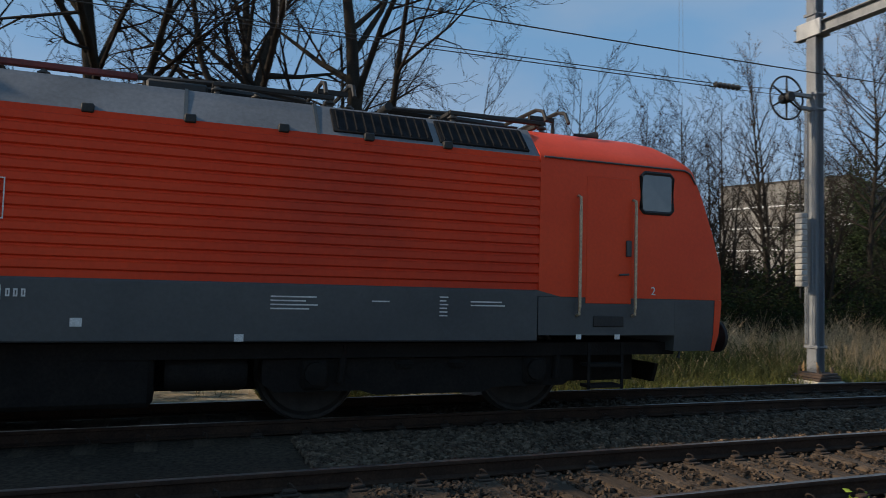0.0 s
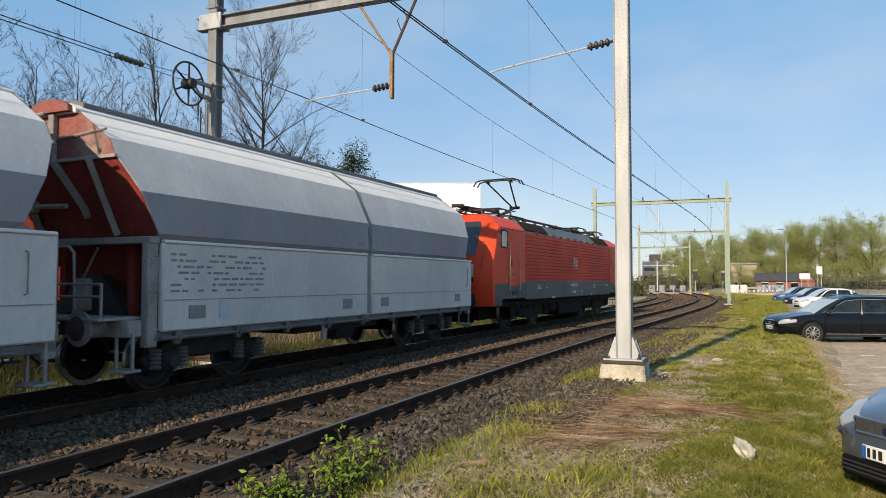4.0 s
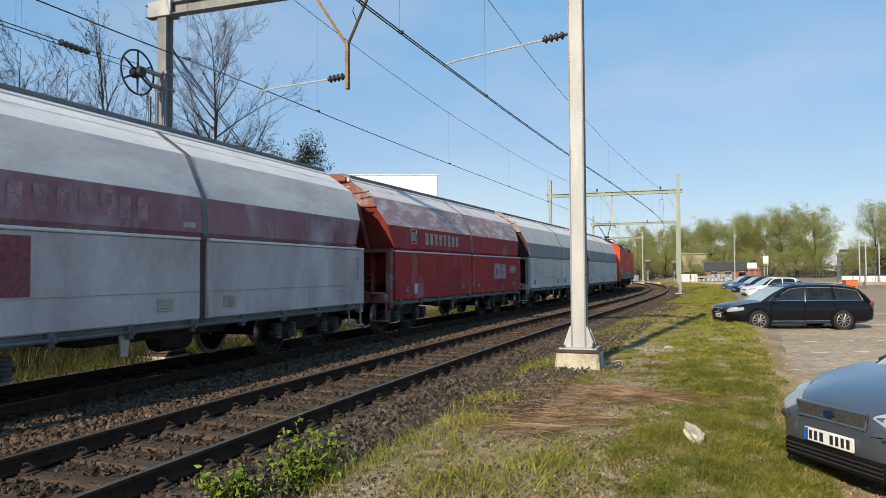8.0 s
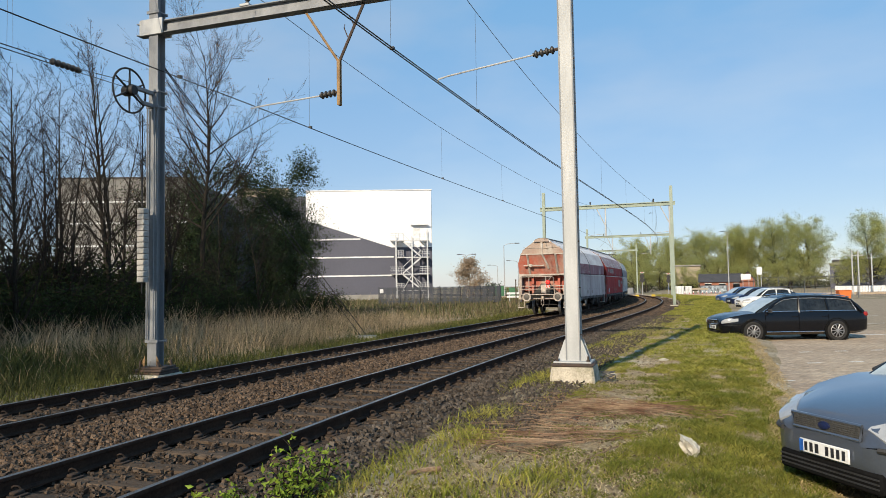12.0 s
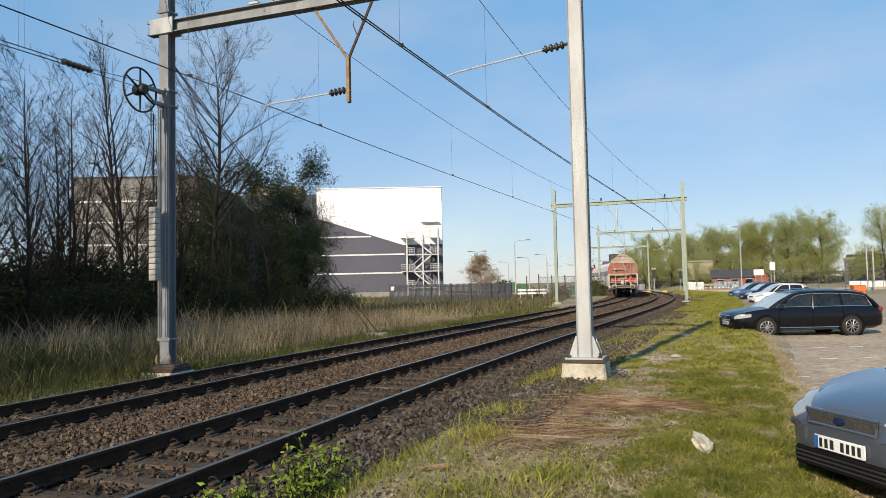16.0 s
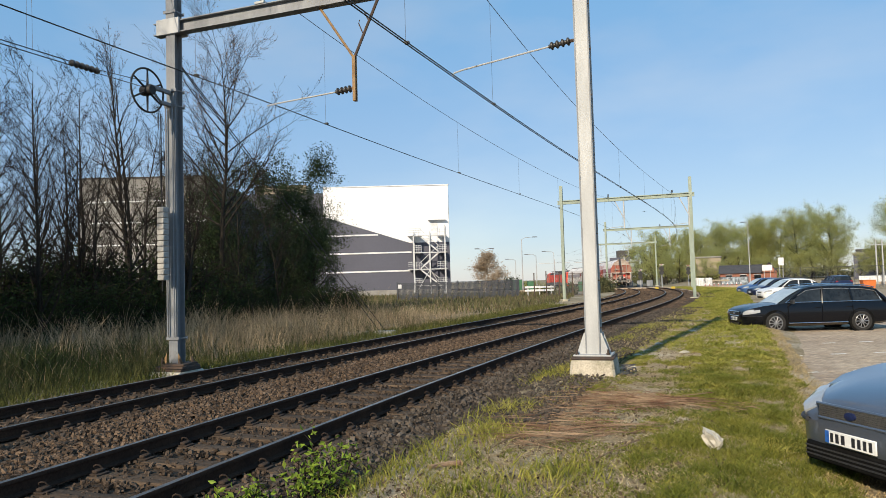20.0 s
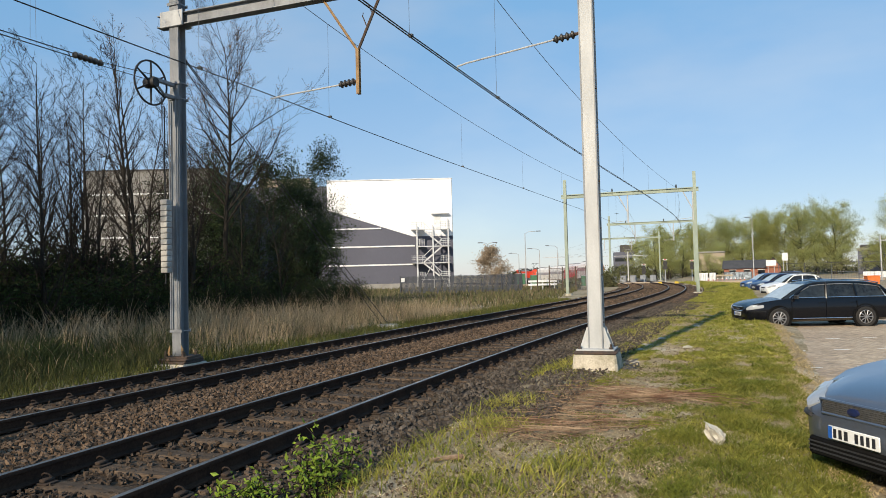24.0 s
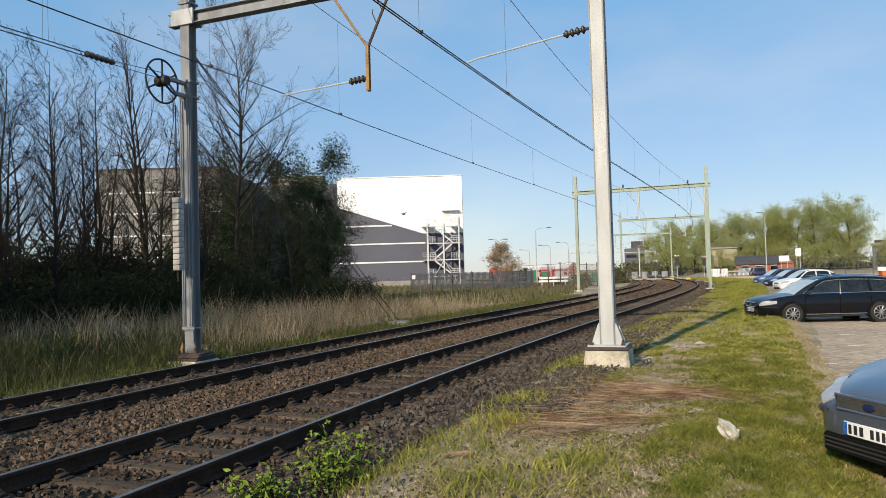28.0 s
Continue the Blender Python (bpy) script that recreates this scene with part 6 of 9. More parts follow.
        # wheels
        for d in (overhang, overhang + base):
            wr = detail["wheel"]
            cx = sx * (half - 0.10)
            part("wheel_arch", Shape().lathe([(0.0, sx * 0.0), (wr + 0.045, sx * 0.0), (wr + 0.055, sx * 0.014), (wr + 0.075, sx * 0.012), (wr + 0.075, sx * -0.05)], "x", (sx * (half * 0.99), -d, wr + 0.015), 28), M_hole, car)
            wh = part("wheel", Shape().lathe([(wr * 0.66, sx * 0.115), (wr * 0.90, sx * 0.128), (wr * 0.985, sx * 0.10), (wr, sx * 0.02), (wr * 0.985, sx * -0.09), (wr * 0.7, sx * -0.1)], "x", (cx, -d, wr), 32), M_tyre, car, "black tyre on a spoked rim")
            part("rim", Shape().lathe([(wr * 0.67, sx * 0.118), (wr * 0.64, sx * 0.125), (wr * 0.60, sx * 0.10), (wr * 0.60, sx * 0.02)], "x", (cx, -d, wr), 28), M_alloy, wh)
            part("rim_dish", Shape().lathe([(0.0, sx * 0.05), (wr * 0.62, sx * 0.03)], "x", (cx, -d, wr), 24), M_hole, wh)
            for k in range(spokes):
                a = 2 * math.pi * k / spokes
                part("spoke", Shape().tube([(cx + sx * 0.118, -d + 0.05 * math.cos(a), wr + 0.05 * math.sin(a)), (cx + sx * 0.115, -d + wr * 0.64 * math.cos(a), wr + wr * 0.64 * math.sin(a))], [0.013, 0.016], 5), M_alloy, wh)
            part("hub_cap", Shape().lathe([(0.0, sx * 0.128), (0.045, sx * 0.125), (0.055, sx * 0.09)], "x", (cx, -d, wr), 14), M_alloy, wh)
    # front
    f = detail["front"]
    gz0, gz1, gw = f["grille"]
    gr = part("grille", Shape().box(-gw, gw, 0.0, 0.035, gz0, gz1, 0.012), M_hole, car, at=pose(0, -f["y"], 0))
    for k in range(f["bars"]):
        z = gz0 + (gz1 - gz0) * (k + 0.5) / f["bars"]
        part("grille_bar", Shape().box(-gw * 0.98, gw * 0.98, 0.03, 0.045, z - 0.006, z + 0.006), M_chrome if f.get("bright") else M_fence_dark, gr)
    if f.get("mesh"):
        for k in range(40):
            x = -gw + 2 * gw * (k + 0.5) / 40
            part("grille_bar", Shape().box(x - 0.003, x + 0.003, 0.03, 0.042, gz0 + 0.01, gz1 - 0.01), M_fence_dark, gr)
    part("grille_frame", Shape().tube([(-gw, 0.04, gz0), (gw, 0.04, gz0), (gw * 1.06, 0.035, gz1), (-gw * 1.06, 0.035, gz1), (-gw, 0.04, gz0)], 0.014, 6), M_chrome if f.get("bright") else paint, gr)
    part("badge", Shape().lathe([(0.0, 0.066), (0.055, 0.06), (0.06, 0.04)], "y", (0, 0, 0), 16), M_chrome if f.get("bright") else M_plate_badge, gr, "plain oval badge", at=pose(0, 0, (gz0 + gz1) / 2) @ Matrix.Diagonal((1.0, 1.0, 0.55, 1.0)))
    for sx in (-1, 1):
        lens = []
        for d in (0.03, 0.06, 0.11, 0.18, 0.27, 0.38, 0.50):
            w = half * float(np.interp(d, [a for a, b in body], [b for a, b in body]))
            zt = float(np.interp(d, [a for a, b in nose], [b for a, b in nose]))
            z0 = f["lamp"][0] + 0.16 * d + (0.06 if d > 0.5 else 0)
            z1 = max(z0 + 0.012, min(zt - 0.02, f["lamp"][1] + 0.10 * d))
            mid = (z0 + z1) / 2
            lens.append([(sx * (w * 0.94), -d - 0.02, z0), (sx * (w * 0.985 + 0.012), -d + 0.014, z0 + 0.01), (sx * (w * 0.99 + 0.014), -d + 0.016, mid), (sx * (w * 0.955 + 0.010), -d + 0.012, z1), (sx * (w * 0.90), -d - 0.02, z1 - 0.005)])
        if f.get("corner_lamp"):
            lens = []
            for d, z0, inner in ((0.05, 0.645, 0.66), (0.07, 0.642, 0.64), (0.11, 0.642, 0.66), (0.17, 0.648, 0.69), (0.25, 0.66, 0.74), (0.33, 0.70, 0.80), (0.40, 0.745, 0.86), (0.46, 0.785, 0.90)):
                w = half * float(np.interp(d, [a for a, b in body], [b for a, b in body]))
                zt = float(np.interp(d, [a for a, b in nose], [b for a, b in nose]))
                fall = detail.get("shoulder", 0.0) * (1 - smooth01(0.30, 0.85, d))
                top, edge = zt - 0.006 - 0.15 * fall, zt - 0.018 - 0.85 * fall + 0.006
                z0 = min(z0, edge - 0.02)
                lens.append([(sx * w * 0.86, -d - 0.01, z0 - 0.01), (sx * (w * 0.99 + 0.004), -d + 0.006, z0), (sx * (w * 0.985 + 0.005), -d + 0.007, (z0 + edge) / 2), (sx * (w * 0.93 + 0.006), -d + 0.006, edge + 0.004), (sx * w * inner, -d + 0.003, top + (edge - top) * max(0.0, inner - 0.72) / 0.21 + 0.006), (sx * w * (inner - 0.03), -d - 0.01, top - 0.03)])
        part("head_lamp", Shape().loft(lens), M_lens, car, "clear glass head lamp")
        part("fog_strip", Shape().box(sx * half * 0.52 - 0.12, sx * half * 0.52 + 0.12, -f["y"] - 0.12, -f["y"] - 0.02, 0.30, 0.35, 0.012), M_chrome if f.get("bright") else M_hole, car)
        strip = []
        for d in (0.02, 0.035, 0.07, 0.13, 0.22, 0.36, 0.55):
            w = half * float(np.interp(d, [a for a, b in body], [b for a, b in body]))
            strip.append((sx * (w * 1.0 + 0.004), -d + 0.008, 0.555 if f.get("strip") else 0.545))
        part("bumper_strip", Shape().tube(strip, 0.021 if f.get("strip") else 0.005, 6), M_plastic, car)
        part("tail_lamp", Shape().box(sx * half * 0.76 - 0.13, sx * half * 0.76 + 0.13, -length + 0.03, -length + 0.24, 0.76, 0.92, 0.04), M_red_lens, car)
    lw = 0.58 if f.get("strip") else 0.44
    low = part("lower_grille", Shape().box(-half * lw, half * lw, -f["y"] - 0.06, -f["y"] + 0.045, 0.215 if f.get("strip") else 0.24, 0.375 if f.get("strip") else 0.36, 0.02), M_hole, car)
    for z in (0.265, 0.30, 0.335):
        part("lower_bar", Shape().box(-half * (lw - 0.02), half * (lw - 0.02), -f["y"] + 0.03, -f["y"] + 0.055, z - 0.006, z + 0.006), M_plastic, low)
    pz = f["plate"]
    pl = part("number_plate", Shape().box(-0.26, 0.26, 0.0, 0.014, pz - 0.057, pz + 0.057, 0.006), M_plate_white, car, "white number plate with bars", at=pose(0, -f["y"] + 0.055, 0))
    part("plate_strip", Shape().box(0.215, 0.256, 0.012, 0.017, pz - 0.05, pz + 0.05), M_plate_blue, pl)
    x = 0.20
    for w in plate_bars:
        if w > 0:
            part("plate_bar", Shape().box(x - w, x, 0.012, 0.018, pz - 0.037, pz + 0.037), M_plate_black, pl)
        x -= abs(w) + 0.026
    return car


WAGON_NOSE = ((0, 0.60), (0.02, 0.66), (0.06, 0.72), (0.15, 0.78), (0.35, 0.84), (0.7, 0.90), (1.2, 0.95), (1.4, 0.95), (4.3, 0.95), (4.6, 0.95), (4.72, 0.86), (4.77, 0.6))
WAGON_BODY = ((0, 0.55), (0.02, 0.70), (0.06, 0.78), (0.15, 0.86), (0.3, 0.93), (0.6, 0.985), (1.2, 1.0), (3.8, 1.0), (4.3, 0.97), (4.6, 0.92), (4.72, 0.85), (4.77, 0.75))
WAGON_ROOF = ((1.12, 0.92, 0.80), (1.5, 1.17, 0.77), (1.95, 1.40, 0.72), (2.2, 1.45, 0.71), (2.9, 1.47, 0.71), (3.7, 1.44, 0.70), (4.2, 1.38, 0.68), (4.5, 1.15, 0.74), (4.66, 0.94, 0.80))
WAGON_DETAIL = dict(roof_from=1.88, roof_to=4.36, pillars=((1.30, 1.98, 0.036), (2.48, 2.55, 0.035), (3.45, 3.42, 0.03), (4.55, 4.25, 0.05)), cowl=1.16, screen_y=1.93, screen_z=1.39, screen_top=0.70, tail_glass=4.35, chrome=True, rails=True,
                    handles=(2.3, 3.28), shuts=(1.36, 2.44, 3.4), wheel=0.325, front=dict(y=0.04, grille=(0.56, 0.70, 0.36), bars=4, bright=True, lamp=(0.58, 0.74), plate=0.46))
P_black = car_paint("black_car_paint", (0.0035, 0.004, 0.006), 0.0, 0.18, 0.2)
P_grey_blue = car_paint("grey_blue_car_paint", (0.125, 0.145, 0.185), 0.55, 0.25, 0.9)
P_navy = car_paint("navy_car_paint", (0.015, 0.025, 0.07), 0.3, 0.25)
P_blue = car_paint("blue_car_paint", (0.04, 0.10, 0.24), 0.3, 0.28)
P_white = car_paint("white_car_paint", (0.72, 0.72, 0.71), 0.0, 0.35)


def parked(x, y, z, heading):
    """A pose whose origin is the car's nose on the ground; heading in degrees, 0 looks along +y."""
    return pose(x, y, z, 0, 0, heading)


HATCH_NOSE = ((0, 0.58), (0.02, 0.64), (0.08, 0.72), (0.3, 0.82), (0.6, 0.88), (0.95, 0.95), (1.2, 0.96), (3.6, 0.96), (3.85, 0.92), (3.95, 0.75))
HATCH_BODY = ((0, 0.55), (0.02, 0.70), (0.08, 0.80), (0.2, 0.90), (0.5, 0.98), (1.0, 1.0), (3.3, 1.0), (3.7, 0.95), (3.9, 0.88), (3.95, 0.8))
HATCH_ROOF = ((0.95, 0.93, 0.80), (1.3, 1.18, 0.76), (1.75, 1.42, 0.70), (2.1, 1.47, 0.69), (2.9, 1.46, 0.68), (3.4, 1.38, 0.67), (3.7, 1.12, 0.73), (3.85, 0.94, 0.78))
HATCH_DETAIL = dict(roof_from=1.7, roof_to=3.5, pillars=((1.12, 1.78, 0.035), (2.3, 2.35, 0.035), (3.3, 3.2, 0.05)), cowl=0.98, screen_y=1.72, screen_z=1.41, screen_top=0.68, tail_glass=3.45, handles=(2.1,), shuts=(1.2, 2.3), wheel=0.30,
                    front=dict(y=0.04, grille=(0.58, 0.68, 0.30), bars=2, bright=False, lamp=(0.60, 0.76), plate=0.46))
MOND_NOSE = ((0, 0.58), (0.02, 0.66), (0.06, 0.72), (0.15, 0.765), (0.35, 0.825), (0.7, 0.89), (1.25, 0.96), (1.45, 0.96), (4.2, 0.98), (4.55, 0.96), (4.68, 0.85), (4.73, 0.6))
MOND_ROOF = ((1.2, 0.93, 0.80), (1.6, 1.14, 0.77), (2.05, 1.34, 0.71), (2.3, 1.38, 0.70), (2.9, 1.39, 0.69), (3.5, 1.34, 0.68), (4.0, 1.15, 0.72), (4.35, 0.98, 0.76))
MOND_BODY = ((0, 0.40), (0.02, 0.54), (0.05, 0.63), (0.10, 0.71), (0.18, 0.785), (0.32, 0.865), (0.6, 0.955), (1.2, 1.0), (3.8, 1.0), (4.3, 0.96), (4.68, 0.84), (4.73, 0.72))
MOND_DETAIL = dict(mirror=0.62, shoulder=0.085, roof_from=2.0, roof_to=3.6, pillars=((1.4, 2.08, 0.036), (2.55, 2.6, 0.035), (3.9, 3.5, 0.05)), cowl=1.24, screen_y=2.03, screen_z=1.33, screen_top=0.69, tail_glass=3.9, handles=(2.4, 3.3), shuts=(1.42, 2.5, 3.4), wheel=0.315,
                   front=dict(y=0.04, grille=(0.60, 0.715, 0.345), bars=7, bright=False, mesh=True, lamp=(0.645, 0.86), plate=0.455, strip=True, corner_lamp=True))
BARS = (0.030, 0.032, 0.036, -0.02, 0.032, 0.030, 0.030, 0.030)
build_car("black estate car with chrome trim parked nose to the grass", P_black, parked(1.04, 25.28, -0.313, 108.6), 4.77, 1.82, 2.71, 0.95, WAGON_NOSE, WAGON_BODY, WAGON_ROOF, BARS, 10, WAGON_DETAIL)
build_car("grey-blue saloon car with mesh grille parked at the grass edge", P_grey_blue, parked(1.123, 6.529, -0.21, 123.8), 4.73, 1.81, 2.75, 0.93, MOND_NOSE, MOND_BODY, MOND_ROOF, BARS, 7, MOND_DETAIL)
build_car("white hatchback parked beside the black estate car", P_white, parked(3.75, 52.0, -0.32, 110.0), 3.95, 1.70, 2.46, 0.80, HATCH_NOSE, HATCH_BODY, HATCH_ROOF, BARS, 8, HATCH_DETAIL)
build_car("dark navy hatchback in the row of parked cars", P_navy, parked(3.60, 59.5, -0.32, 110.0), 3.95, 1.70, 2.46, 0.80, HATCH_NOSE, HATCH_BODY, HATCH_ROOF, BARS, 8, HATCH_DETAIL)
build_car("small blue hatchback at the end of the parked row", P_blue, parked(3.20, 67.0, -0.32, 110.0), 3.95, 1.70, 2.46, 0.80, HATCH_NOSE, HATCH_BODY, HATCH_ROOF, BARS, 8, HATCH_DETAIL)
SUV_ROOF = ((1.05, 0.96, 0.82), (1.4, 1.18, 0.78), (1.8, 1.40, 0.73), (2.1, 1.44, 0.72), (3.2, 1.45, 0.72), (3.9, 1.42, 0.71), (4.2, 1.24, 0.74), (4.32, 1.0, 0.80))
SUV_NOSE = tuple((a, b + 0.02) for a, b in HATCH_NOSE[:-2]) + ((4.2, 0.98), (4.38, 0.9), (4.42, 0.75))
SUV_BODY = tuple(HATCH_BODY[:-2]) + ((4.1, 0.97), (4.36, 0.9), (4.42, 0.82))
SUV_DETAIL = dict(HATCH_DETAIL, roof_from=1.75, roof_to=4.0, screen_y=1.77, screen_z=1.38, screen_top=0.70, tail_glass=4.0, pillars=((1.2, 1.82, 0.035), (2.4, 2.45, 0.035), (3.6, 3.55, 0.05)), handles=(2.2, 3.2), shuts=(1.25, 2.4, 3.4), wheel=0.32)
suv = build_car("dark off-road car with red tail lamps driving through the car park", P_navy, parked(13.6, 55.4, -0.34, 0.0), 4.42, 1.80, 2.62, 0.85, SUV_NOSE, SUV_BODY, SUV_ROOF, BARS, 8, SUV_DETAIL)

# ---- car park paving ----
def park_edge(y):
    return 0.78 + 0.042 * y + 0.22 * noise.noise(Vector((0.0, y * 0.9, 2.0)))


def park_z(x, y):
    return -0.21 - 0.10 * smooth01(6, 24, y)


lot_v, lot_f = [], []
lot_y = list(np.arange(-6, 80, 0.6))
for y in lot_y:
    for k, x in enumerate((park_edge(y) + 0.05, park_edge(y) + 0.6, 6.0, 14.0, 46.0)):
        lot_v.append((x, y, park_z(x, y) + (0.006 if k else -0.03)))
for j in range(len(lot_y) - 1):
    for k in range(4):
        lot_f.append((j * 5 + k, j * 5 + k + 1, (j + 1) * 5 + k + 1, (j + 1) * 5 + k))
car_park = new("car_park", soup("car_park", lot_v, lot_f, M_joint, True))
tagged(car_park, "sandy brick-paved car park with worn white bay marks", "car park", kind="structure")

# bay marks: short worn white dashes in rows along the parked cars
for row_y, x0, n in ((14.6, 1.85, 8), (17.7, 1.95, 8), (20.6, 2.2, 6), (11.9, 1.9, 8)):
    for k in range(n):
        x = x0 + 0.95 * k
        y = row_y + 0.47 * 0.95 * k
        part("bay_mark", Shape().box(-0.17, 0.17, -0.045, 0.045, 0.0, 0.004), M_white_line, car_park, "worn white bay mark", at=pose(x, y, park_z(x, y) + 0.024, 0, 0, 22))
for k in range(3):
    part("bay_line", Shape().box(-2.4, 2.4, -0.06, 0.06, 0.0, 0.004), M_white_line, car_park, "white painted bay line", at=pose(7.6, 28.6 + 6.5 * k, park_z(7, 28) + 0.026, 0, 0, 22))

# ---- buildings, laid out square to the works yard ----
TOWN = pose(0, 0, 0, 0, 0, 20.9)
M_clad_white = mat("white_cladding", (0.78, 0.79, 0.80), (0.74, 0.75, 0.76), rough=0.45, scale=0.1, fine=2, fine_amount=0.02, bump=0.0)
M_clad_slate = mat("slate_blue_cladding", (0.075, 0.078, 0.108), (0.066, 0.069, 0.096), rough=0.5, scale=0.15, fine=3, fine_amount=0.04, bump=0.0)
M_clad_grey = mat("grey_panel_cladding", (0.18, 0.172, 0.16), (0.145, 0.138, 0.13), rough=0.6, scale=0.2, fine=3, fine_amount=0.06, bump=0.0)
M_clad_dark = mat("dark_brown_cladding", (0.05, 0.044, 0.038), (0.038, 0.034, 0.03), rough=0.6, scale=0.2, fine=3, fine_amount=0.08, bump=0.0)
M_band = mat("white_cladding_band", (0.74, 0.75, 0.76), None, rough=0.5, scale=1, fine=6, fine_amount=0.03, bump=0.0)
M_plinth = mat("concrete_plinth", (0.27, 0.26, 0.24), None, rough=0.8, scale=1, fine=8, fine_amount=0.1, bump=0.1)
M_steel_white = mat("pale_stair_steel", (0.58, 0.59, 0.60), (0.50, 0.51, 0.52), rough=0.5, metal=0.2, scale=2, fine=20, fine_amount=0.05, bump=0.0)
M_brick = mat("red_brown_brick", (0.30, 0.125, 0.08), (0.23, 0.095, 0.065), rough=0.9, scale=0.6, fine=6, fine_amount=0.2, bump=0.1)
M_tile_roof = mat("dark_roof_tiles", (0.06, 0.058, 0.06), (0.045, 0.045, 0.048), rough=0.8, scale=0.8, fine=5, fine_amount=0.15, bump=0.1)
M_beige = mat("beige_render_wall", (0.34, 0.285, 0.21), (0.28, 0.235, 0.175), rough=0.9, scale=0.4, fine=4, fine_amount=0.1, bump=0.05)
M_fence_grey = mat("dark_grey_fence_steel", (0.10, 0.105, 0.12), (0.08, 0.085, 0.095), rough=0.6, metal=0.2, scale=2, fine=20, bump=0.0)
M_yellow = mat("yellow_marker", (0.62, 0.42, 0.03), None, rough=0.6, scale=4, fine=20, bump=0.0)
M_orange = mat("orange_box_paint", (0.65, 0.16, 0.03), None, rough=0.6, scale=4, fine=20, bump=0.0)
M_sign_white = mat("white_sign_board", (0.72, 0.73, 0.73), None, rough=0.5, scale=3, fine=20, fine_amount=0.03, bump=0.0)
M_sign_red = mat("red_sign_paint", (0.5, 0.03, 0.03), None, rough=0.5, scale=3, fine=20, bump=0.0)
M_green_box = mat("green_cabinet_paint", (0.05, 0.16, 0.08), None, rough=0.6, scale=3, fine=20, bump=0.0)
M_lamp_post = mat("grey_lamp_post", (0.42, 0.43, 0.44), None, rough=0.5, metal=0.3, scale=3, fine=20, bump=0.0)

depot = thing("warehouse", TOWN, "white-topped slate-blue warehouse with white bands and outside stairs", "warehouse")
W0, W1, WD, WH = -17.2, 2.75, 112.0, 17.1
part("back_volume", Shape().box(W0 + 0.1, W1 - 0.1, WD + 0.1, WD + 40, -0.6, WH - 0.12), M_clad_slate, depot)
part("slate_wall", Shape().prism([(W0, -0.6), (W1, -0.6), (W1, 8.0), (-3.6, 8.0), (-8.9, 9.75), (W0, 12.5)], "y", WD - 0.05, WD + 0.1), M_clad_slate, depot, "slate-blue lower cladding")
part("white_wall", Shape().prism([(W0, 12.5), (-8.9, 9.75), (-3.6, 8.0), (W1, 8.0), (W1, WH), (W0, WH)], "y", WD - 0.06, WD + 0.1), M_clad_white, depot, "bright white upper cladding")
part("side_wall", Shape().box(W1 - 0.1, W1 + 0.05, WD + 0.1, WD + 40, -0.6, WH), M_clad_grey, depot)
part("roof_edge", Shape().box(W0 - 0.1, W1 + 0.15, WD - 0.16, WD + 0.3, WH, WH + 0.18, 0.03), M_band, depot)
for z, a, b in ((9.4, W0, -8.6), (6.5, W0, -3.3), (3.55, W0, -3.4)):
    part("band", Shape().box(a, b, WD - 0.16, WD - 0.05, z - 0.12, z + 0.12, 0.02), M_band, depot)
part("plinth", Shape().box(W0, W1, WD - 0.14, WD - 0.02, -0.6, 0.55), M_plinth, depot)
for k in range(5):
    part("roof_vent", Shape().lathe([(0.0, 0.5), (0.3, 0.45), (0.3, 0.0)], "z", (-14.0 + 3.5 * k, WD + 4, WH), 8), M_band, depot)

# outside stairs in front of the warehouse
stairs = thing("stair_tower", TOWN, "pale steel zigzag escape stairs on an open frame", "outside stairs")
SX0, SX1, SD = -2.9, 2.0, 109.5
for x in (SX0, -0.4, SX1):
    for d in (SD, SD + 2.2):
        part("column", Shape().box(x - 0.1, x + 0.1, d - 0.1, d + 0.1, -0.5, 9.6 if x < 1.5 else 10.6), M_steel_white, stairs)
levels = (1.2, 3.75, 6.35, 9.0)
for i, z in enumerate(levels):
    if i:
        part("landing", Shape().box(SX0 - (0.9 if i % 2 else 0), SX0 + 1.2, SD - 0.1, SD + 2.3, z - 0.1, z, 0.01), M_steel_white, stairs)
        part("landing", Shape().box(SX1 - 1.2, SX1 + 0.3, SD - 0.1, SD + 2.3, z - 0.1, z, 0.01), M_steel_white, stairs)
    part("beam", Shape().box(SX0, SX1, SD - 0.06, SD + 0.06, z - 0.16, z - 0.02), M_steel_white, stairs)
    for zz in (0.45, 0.75, 1.05):
        part("railing", Shape().tube([(SX0 - (0.9 if i % 2 else 0), SD - 0.1, z + zz), (SX0 + 1.2, SD - 0.1, z + zz)], 0.035, 5), M_steel_white, stairs)
        part("railing", Shape().tube([(SX1 - 1.2, SD - 0.1, z + zz), (SX1 + 0.3, SD - 0.1, z + zz)], 0.035, 5), M_steel_white, stairs)
    for k in range(4):
        for x in (SX0 + 0.4 * k, SX1 - 0.4 * k):
            part("baluster", Shape().tube([(x, SD - 0.1, z), (x, SD - 0.1, z + 1.05)], 0.03, 4), M_steel_white, stairs)
